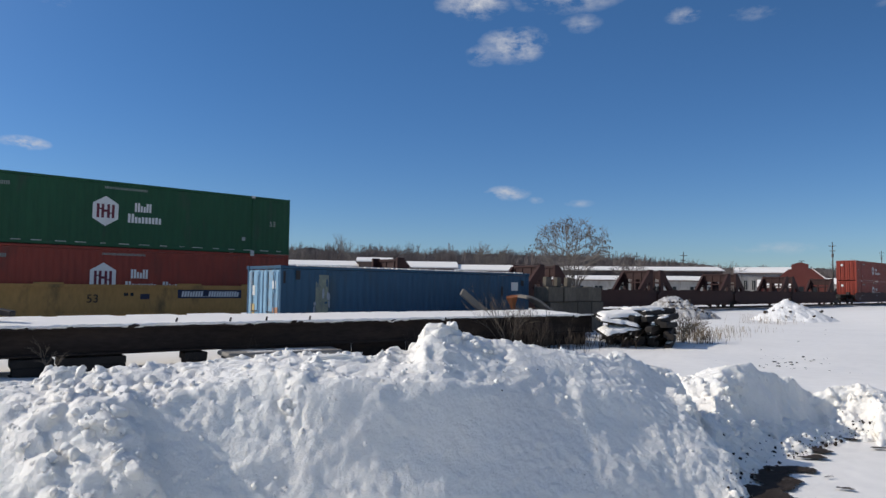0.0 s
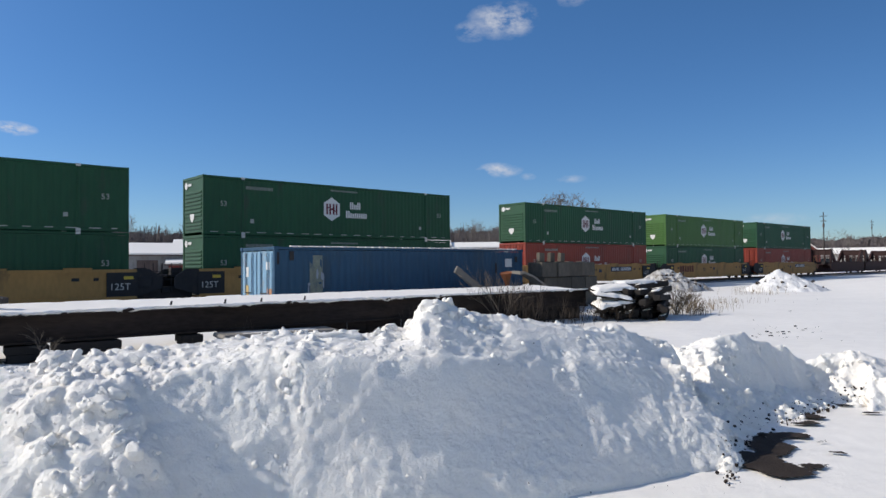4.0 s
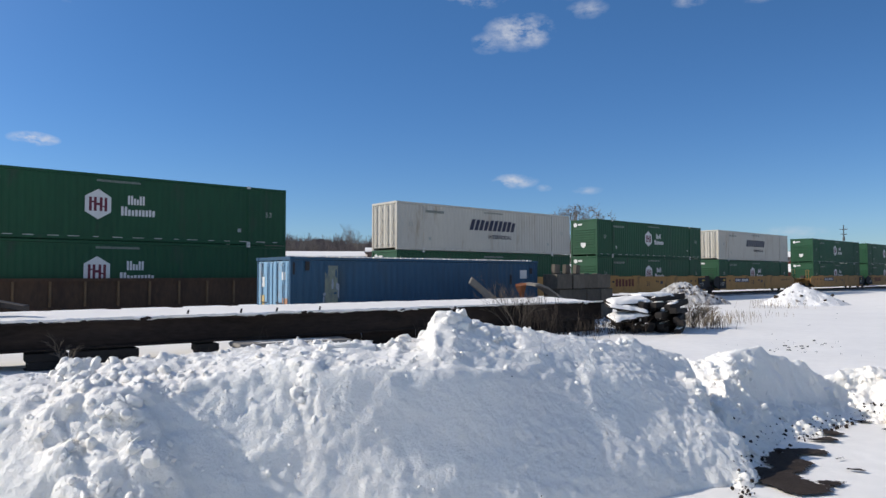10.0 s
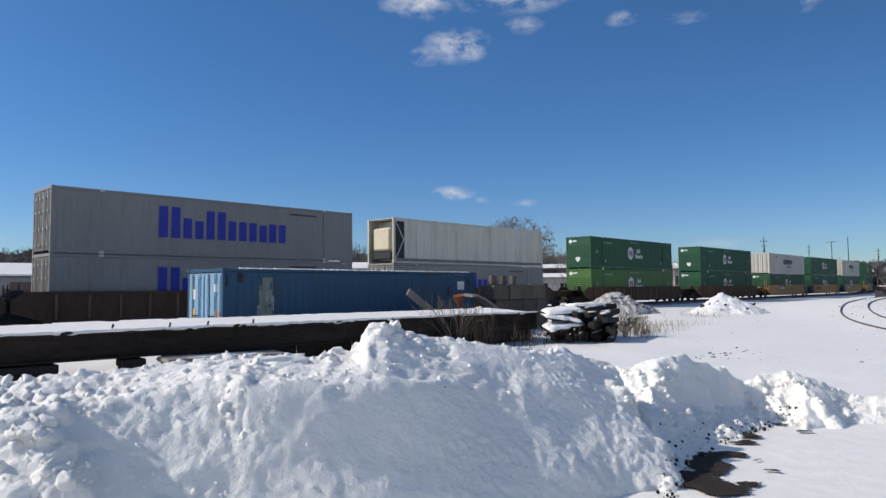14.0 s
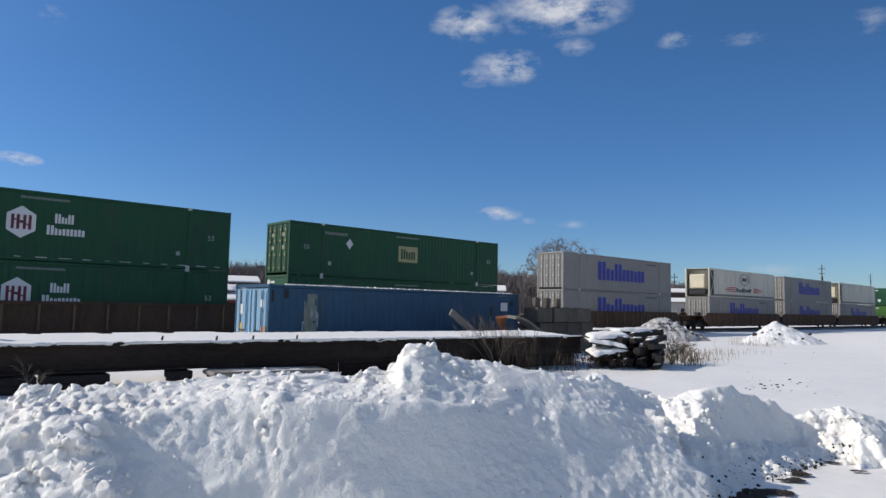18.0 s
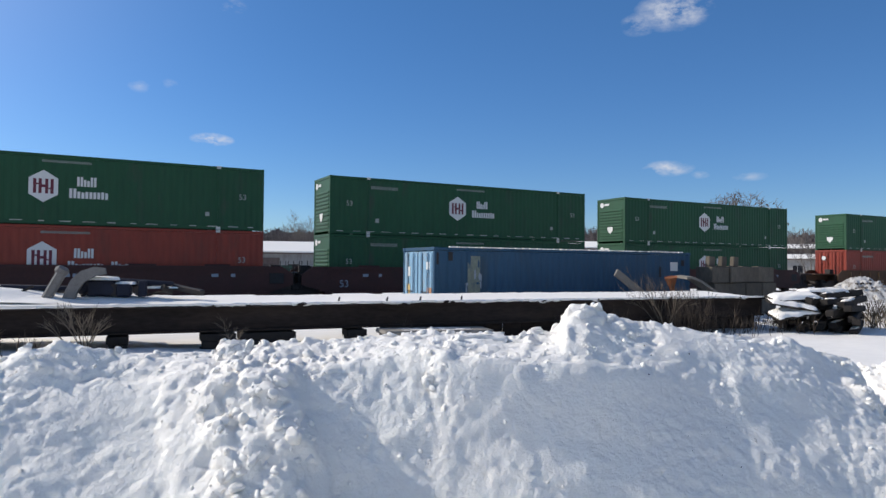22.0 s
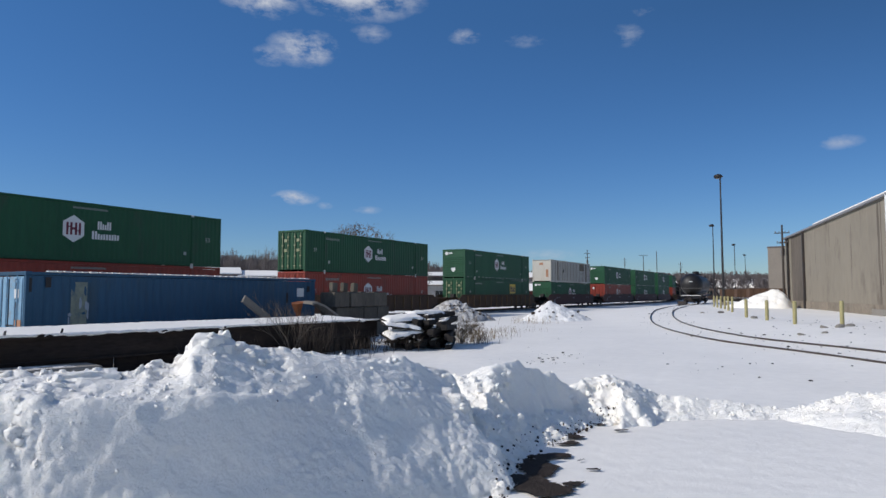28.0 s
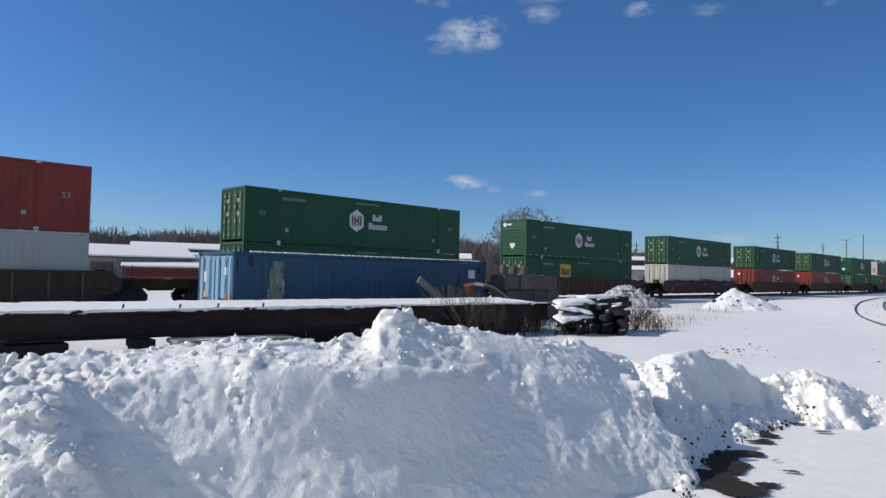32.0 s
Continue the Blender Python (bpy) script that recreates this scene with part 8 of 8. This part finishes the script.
def put_well(kind, s, rear, front, half=8.35):
    """rear, front: distance to the joint or coupler behind and ahead; the bogie at the front joint belongs to this unit."""
    paint, ribbed, label = WELLS[kind]
    th = empty("well_wagon", pose(0, 0, 0), label, "well wagon", "train wagons")
    top = 1.62
    for sy in (-1, 1):
        def sill():
            channel = [(-0.12, 0.31), (0.06, 0.31), (0.06, 0.43), (0.03, 0.43), (0.03, 1.49), (0.06, 1.49), (0.06, 1.625), (-0.12, 1.625), (-0.12, 1.49), (-0.03, 1.49), (-0.03, 0.43), (-0.12, 0.43)]
            return Mesh().prism([(-v, z) for v, z in channel], 2 * half, pose(half, 0, 0, 0, 0, 90) @ Matrix.Diagonal((-1, 1, 1, 1)))
        y = sy * (CW / 2 + 0.10)
        part("side_sill", shared("side_sill/%.2f" % half, sill, paint), paint, th, at=pose(0, y, 0, 0, 0, 0 if sy < 0 else 180))
        if ribbed:
            for k in range(13):
                part("sill_rib", shared("sill_rib", lambda: Mesh().cbox((0, 0, 0.97), (0.09, 0.12, 1.08), 0.01), M_RIB), M_RIB, th, at=pose((k - 6) * half / 6.4, y + sy * 0.06, 0))
        else:
            for x in (-6.0, -2.9, 2.9, 6.0):
                part("sill_bracket", shared("sill_bracket", lambda: Mesh().cbox((0, 0, top + 0.03), (1.1, 0.12, 0.10), 0.015), paint), paint, th, at=pose(x * half / 8.35, y, 0))
    part("floor", shared("floor/%.2f" % half, lambda: Mesh().cbox((0, 0, 0.31), (2 * half, 0.5, 0.08), 0.01), paint), paint, th)
    for k in range(7):
        part("cross_beam", shared("cross_beam", lambda: Mesh().cbox((0, 0, 0.29), (0.35, CW, 0.10), 0.01), paint), paint, th, at=pose((k - 3) * half / 3.1, 0, 0))
    ends = ((-1, rear), (1, front))
    for sx, reach in ends:
        def end():
            m = Mesh()
            ln = reach - half
            m.cbox((half + ln / 2, 0, 1.02), (ln, 0.7, 0.42), 0.03)
            m.cbox((half + 0.35, 0, 1.05), (0.7, CW + 0.2, 0.5), 0.03)
            m.cbox((half + ln * 0.55, 0, 1.30), (ln * 0.8, 1.9, 0.08), 0.01)
            return m
        joint = reach_is_joint(reach)
        dark = M_BLACKISH if kind == "M" or kind == "Y" and joint else paint
        part("end_platform", shared("end_platform/%.2f_%.2f" % (half, reach), end, dark), dark, th, at=pose(0, 0, 0, 0, 0, 0 if sx > 0 else 180))
        for sy in (-1, 1):
            def cheek():
                return Mesh().prism([(half - 0.1, 0.35), (half + 1.15, 0.75), (half + 1.15, 1.25), (half + 0.6, top), (half - 0.1, top)], 0.06)
            dark = M_BLACKISH if kind == "Y" and joint else paint
            part("end_cheek", shared("end_cheek/%.2f" % half, cheek, dark), dark, th, at=pose(0, sy * (CW / 2 + 0.06) if sx > 0 else sy * (CW / 2 + 0.12), 0, 0, 0, 0 if sx > 0 else 180))
            part("ladder", shared("ladder", lambda: Mesh().tube((0, 0, 0.5), (0, 0, 1.9), 0.02, 0.02, 5).tube((0.4, 0, 0.5), (0.4, 0, 1.9), 0.02, 0.02, 5).tube((0, 0, 0.8), (0.4, 0, 0.8), 0.016, 0.016, 5).tube((0, 0, 1.15), (0.4, 0, 1.15), 0.016, 0.016, 5).tube((0, 0, 1.5), (0.4, 0, 1.5), 0.016, 0.016, 5), M_STEEL), M_STEEL, th, at=pose(sx * (half + 1.2), sy * (CW / 2 - 0.05), 0))
        if kind == "Y" and not joint:
            # open platform with a yellow railing and the knee under the side
            for sy in (-1, 1):
                for k in (0.95, 1.75):
                    part("rail_post", shared("rail_post", lambda: Mesh().tube((0, 0, 1.2), (0, 0, 2.35), 0.03, 0.03, 6), paint), paint, th, at=pose(sx * (half + k), sy * 1.2, 0))
                part("hand_rail", shared("hand_rail", lambda: Mesh().tube((0.9, 0, 2.35), (1.8, 0, 2.35), 0.025, 0.025, 6).tube((0.9, 0, 1.85), (1.8, 0, 1.85), 0.02, 0.02, 6), paint), paint, th, at=pose(sx * half, sy * 1.2, 0, 0, 0, 0 if sx > 0 else 180))
            part("end_step", shared("end_step", lambda: Mesh().cbox((1.4, 0, 0.52), (0.6, 2.5, 0.05), 0.01).cbox((1.12, 0, 0.85), (0.05, 2.5, 0.7), 0.01).cbox((1.68, 0, 0.85), (0.05, 2.5, 0.7), 0.01), paint), paint, th, at=pose(sx * half, 0, 0, 0, 0, 0 if sx > 0 else 180))
            for k, w in ((0.5, 0.05), (1.1, 0.12), (1.9, 0.05), (2.15, 0.05)):
                part("stencil_mark", shared("end_mark/%.2f" % w, lambda: flat([(-w, -0.1), (w, -0.1), (w, 0.1), (-w, 0.1)]), M_BLACK), M_BLACK, th, at=pose(sx * (half - k), -CW / 2 - 0.145, 1.25))
        elif kind == "Y":
            plate = part("end_plate", shared("end_plate", lambda: Mesh().cbox((0, 0, 0.97), (1.3, 0.03, 1.18), 0.008), M_BLACKISH), M_BLACKISH, th, "grimy black end plate", at=pose(sx * (half - 0.6), -CW / 2 - 0.20, 0))
            part("lettering", lettering("125T", 0.42, M_CASTING), M_CASTING, plate, at=pose(-0.1, -0.02, 0.72, 90))
            part("reflector", shared("reflector", lambda: Mesh().box((0, 0, 0), (0.4, 0.01, 0.14)), M_YELLOW), M_YELLOW, plate, "small orange-yellow reflector", at=pose(0.25, -0.02, 1.25))
        part("brake_box", shared("brake_box", lambda: Mesh().cbox((0, 0, 1.5), (0.5, 0.45, 0.36), 0.03), M_STEEL), M_STEEL, th, at=pose(sx * (half + 0.75), 0.5 * sx, 0))
        if reach > 10.5 or kind == "R":
            part("coupler", shared("coupler", lambda: Mesh().cbox((0, 0, 0.86), (0.9, 0.26, 0.3), 0.05), M_STEEL), M_STEEL, th, at=pose(sx * (reach - 0.2), 0, 0))
    if kind == "R":
        for sx in (-1, 1):
            for y in (-1.15, -0.42, 0.42, 1.15):
                part("bulkhead_post", shared("bulkhead_post", lambda: Mesh().cbox((0, 0, 2.4), (0.16, 0.15, 1.7), 0.02), paint), paint, th, at=pose(sx * (half + 0.1), y, 0))
            part("bulkhead_beam", shared("bulkhead_beam", lambda: Mesh().cbox((0, 0, 3.28), (0.22, CW, 0.16), 0.02), paint), paint, th, at=pose(sx * (half + 0.1), 0, 0))
            part("bulkhead_rail", shared("bulkhead_rail", lambda: Mesh().cbox((0, 0, 2.3), (0.12, CW - 0.1, 0.14), 0.02), paint), paint, th, at=pose(sx * (half + 0.1), 0, 0))
            part("bulkhead_panel", shared("bulkhead_panel", lambda: Mesh().cbox((0, 0, 2.95), (0.06, CW - 0.2, 0.75), 0.01), paint), paint, th, at=pose(sx * (half + 0.1), 0, 0))
            for sy in (-1, 1):
                def brace():
                    m = Mesh()
                    m.prism([(0, 3.05), (-sx * 0.1, 3.3), (-sx * 1.7, 1.72), (-sx * 1.7, 1.5), (-sx * 1.1, 1.5), (-sx * 0.5, 2.2), (0, 2.3)][::-sx], 0.22)
                    m.prism([(0, 2.0), (0, 2.16), (-sx * 0.95, 2.16), (-sx * 0.85, 2.0)][::sx], 0.08)
                    return m
                part("bulkhead_brace", shared("bulkhead_brace/%d" % sx, brace, paint), paint, th, at=pose(sx * (half + 0.12), sy * (CW / 2) - 0.045, 0))
                part("corner_guide", shared("corner_guide", lambda: Mesh().cbox((0, 0, 2.5), (0.55, 0.2, 1.85), 0.03), paint), paint, th, at=pose(sx * (half + 0.3), sy * (CW / 2 - 0.05), 0))
    # bogies: shared at articulated joints
    if reach_is_joint(front):
        truck_parts(th, front, M_STEEL)
    else:
        truck_parts(th, half + 1.15, M_STEEL)
    if not reach_is_joint(rear):
        truck_parts(th, -half - 1.15, M_STEEL)
    if kind in "YM":
        nm = M_BLACK if kind == "Y" else M_DECAL_GREY
        part("number", lettering("53", 0.5, nm), nm, th, at=pose(-1.25 if kind == "Y" else -7.35, -CW / 2 - 0.19, 0.85 if kind == "Y" else 0.62, 90))
        if kind == "Y":
            if reach_is_joint(rear) and reach_is_joint(front):
                part("brand_mark", shared("brand_mark", lambda: word(-1.35, 1.35, -0.3, 0.3, [1, 1, 1]), M_BRAND), M_BRAND, th, "worn red-brown brand bars", at=pose(-4.6, -CW / 2 - 0.145, 1.12))
            else:
                pl = part("mark_plate", shared("mark_plate", lambda: flat([(-1.55, -0.2), (1.55, -0.2), (1.55, 0.2), (-1.55, 0.2)]), M_DECAL_NAVY), M_DECAL_NAVY, th, "dark plate with pale marks", at=pose(-3.6 if s < -100 else 3.9, -CW / 2 - 0.145, 1.22))
                part("stencil_mark", shared("stencil_mark", lambda: word(-1.4, 1.4, -0.13, 0.13, [1, 1, 1, 1, 0.1, 1, 1, 1, 1, 1, 1], 0.2), M_DECAL), M_DECAL, pl, at=pose(0, -0.004, 0))
            part("sign_plate", shared("sign_plate", lambda: flat([(-0.2, -0.12), (0.2, -0.12), (0.2, 0.12), (-0.2, 0.12)]), M_DECAL_NAVY), M_DECAL_NAVY, th, at=pose(0.9, -CW / 2 - 0.145, 1.1))
        for x, w in ((-6.2, 0.3), (-5.4, 0.16), (0.1, 0.18), (0.35, 0.14), (5.9, 0.3), (6.7, 0.2)):
            part("stencil_bar", shared("stencil_bar/%.2f" % w, lambda: flat([(-w / 2, -0.07), (w / 2, -0.07), (w / 2, 0.07), (-w / 2, 0.07)]), nm), nm, th, at=pose(x, -CW / 2 - 0.145, 1.2))
    MOVERS.append((th, s, RAIL_Z))


M_BLACKISH = mat("grimy_black_paint", (0.022, 0.02, 0.02), 0.7, vary=0.4, scale=1.5, dirt=(0.07, 0.045, 0.03), dirt_amount=0.3)


def reach_is_joint(r):
    return r < 10.5


# centre along the line at the start, wagon, upper and lower container
TRAIN = [
    (132.6, "M", "orange", "orange"), (109.2, "M", "orange", "orange"), (89.74, "M", "orange", "orange"),
    (-15.18, "Y", "green", "orange"), (-34.82, "Y", "lime", "green"), (-54.39, "Y", "green", "orange"),
    (-77.90, "Y", "green", "green"), (-97.41, "Y", "green", "green"), (-116.89, "Y", "green", "green"),
    (-140.32, "Y", "swift", "green"), (-159.91, "Y", "green", "green"), (-179.46, "Y", "swift", "green"),
    (-202.80, "B", "green", "green"), (-226.32, "K", "green", "lime"), (-249.82, "B", "reefer", "grey"),
    (-269.28, "B", "grey", "grey"), (-288.40, "B", "striped", "grey"), (-312.15, "B", "grey", "grey"),
    (-335.65, "B", "badge", "green"), (-355.10, "B", "green", "green"), (-375.03, "B", "green", "orange"),
    (-398.63, "M", "green", "green"), (-418.03, "M", "green", "green"), (-437.41, "M", "green", "orange"),
    (-461.02, "M", "posted", "green"), (-484.45, "K", "green", "green_plate"), (-507.68, "B", "green_door", "orange"),
    (-531.20, "B", "green_door", "orange"), (-554.76, "M", "green_door", "white"), (-578.28, "K", "green", "green_panel"),
    (-601.86, "K", "green_door", "green_plate"), (-625.33, "B", "red", "white"), (-648.9, "B", "green", "green"),
]


def build_train():
    for i, (s, well, up, low) in enumerate(TRAIN):
        ahead = TRAIN[i - 1][0] - s if i else 23.5
        behind = s - TRAIN[i + 1][0] if i + 1 < len(TRAIN) else 23.5
        if ahead > 30:
            ahead = 23.5
        if behind > 30:
            behind = 23.5
        put_well(well, s, behind / 2, ahead / 2)
        put_container(up, s, 0.36 + CH + 0.015)
        put_container(low, s, 0.36)
    for k in range(5):
        put_well("R", -15.18 + 22.0 + 14.7 * k, 7.35 if k else 8.6, 7.35 if k < 4 else 8.6, half=6.2)


build_ground()
build_bank()
build_chunks()
build_asphalt()
build_deck()
build_machine()
build_drift()
build_blue()
build_blocks()
build_timbers()
build_mounds()
build_bollards()
build_warehouse()
build_masts()
build_tank_car()
build_snow_pile()
build_far_buildings()
build_trees()
build_far_woods()
build_weeds()
build_siding()
build_train()
part_bars()
build_main_line()


def motions():
    """The train rolls by at about 19 metres a second."""
    for ob, s0, z in MOVERS:
        rows = []
        for t in range(0, 33):
            s = s0 + 18.669 * t + 0.00111146 * t * t + 0.000132677 * t**3
            # two points on the line carry the wagon
            xa, ya, _ = on_track(s - 6.5)
            xb, yb, _ = on_track(s + 6.5)
            rows.append((t, pose((xa + xb) / 2, (ya + yb) / 2, z, 0, 0, math.degrees(math.atan2(yb - ya, xb - xa)))))
        walk(ob, rows)


motions()
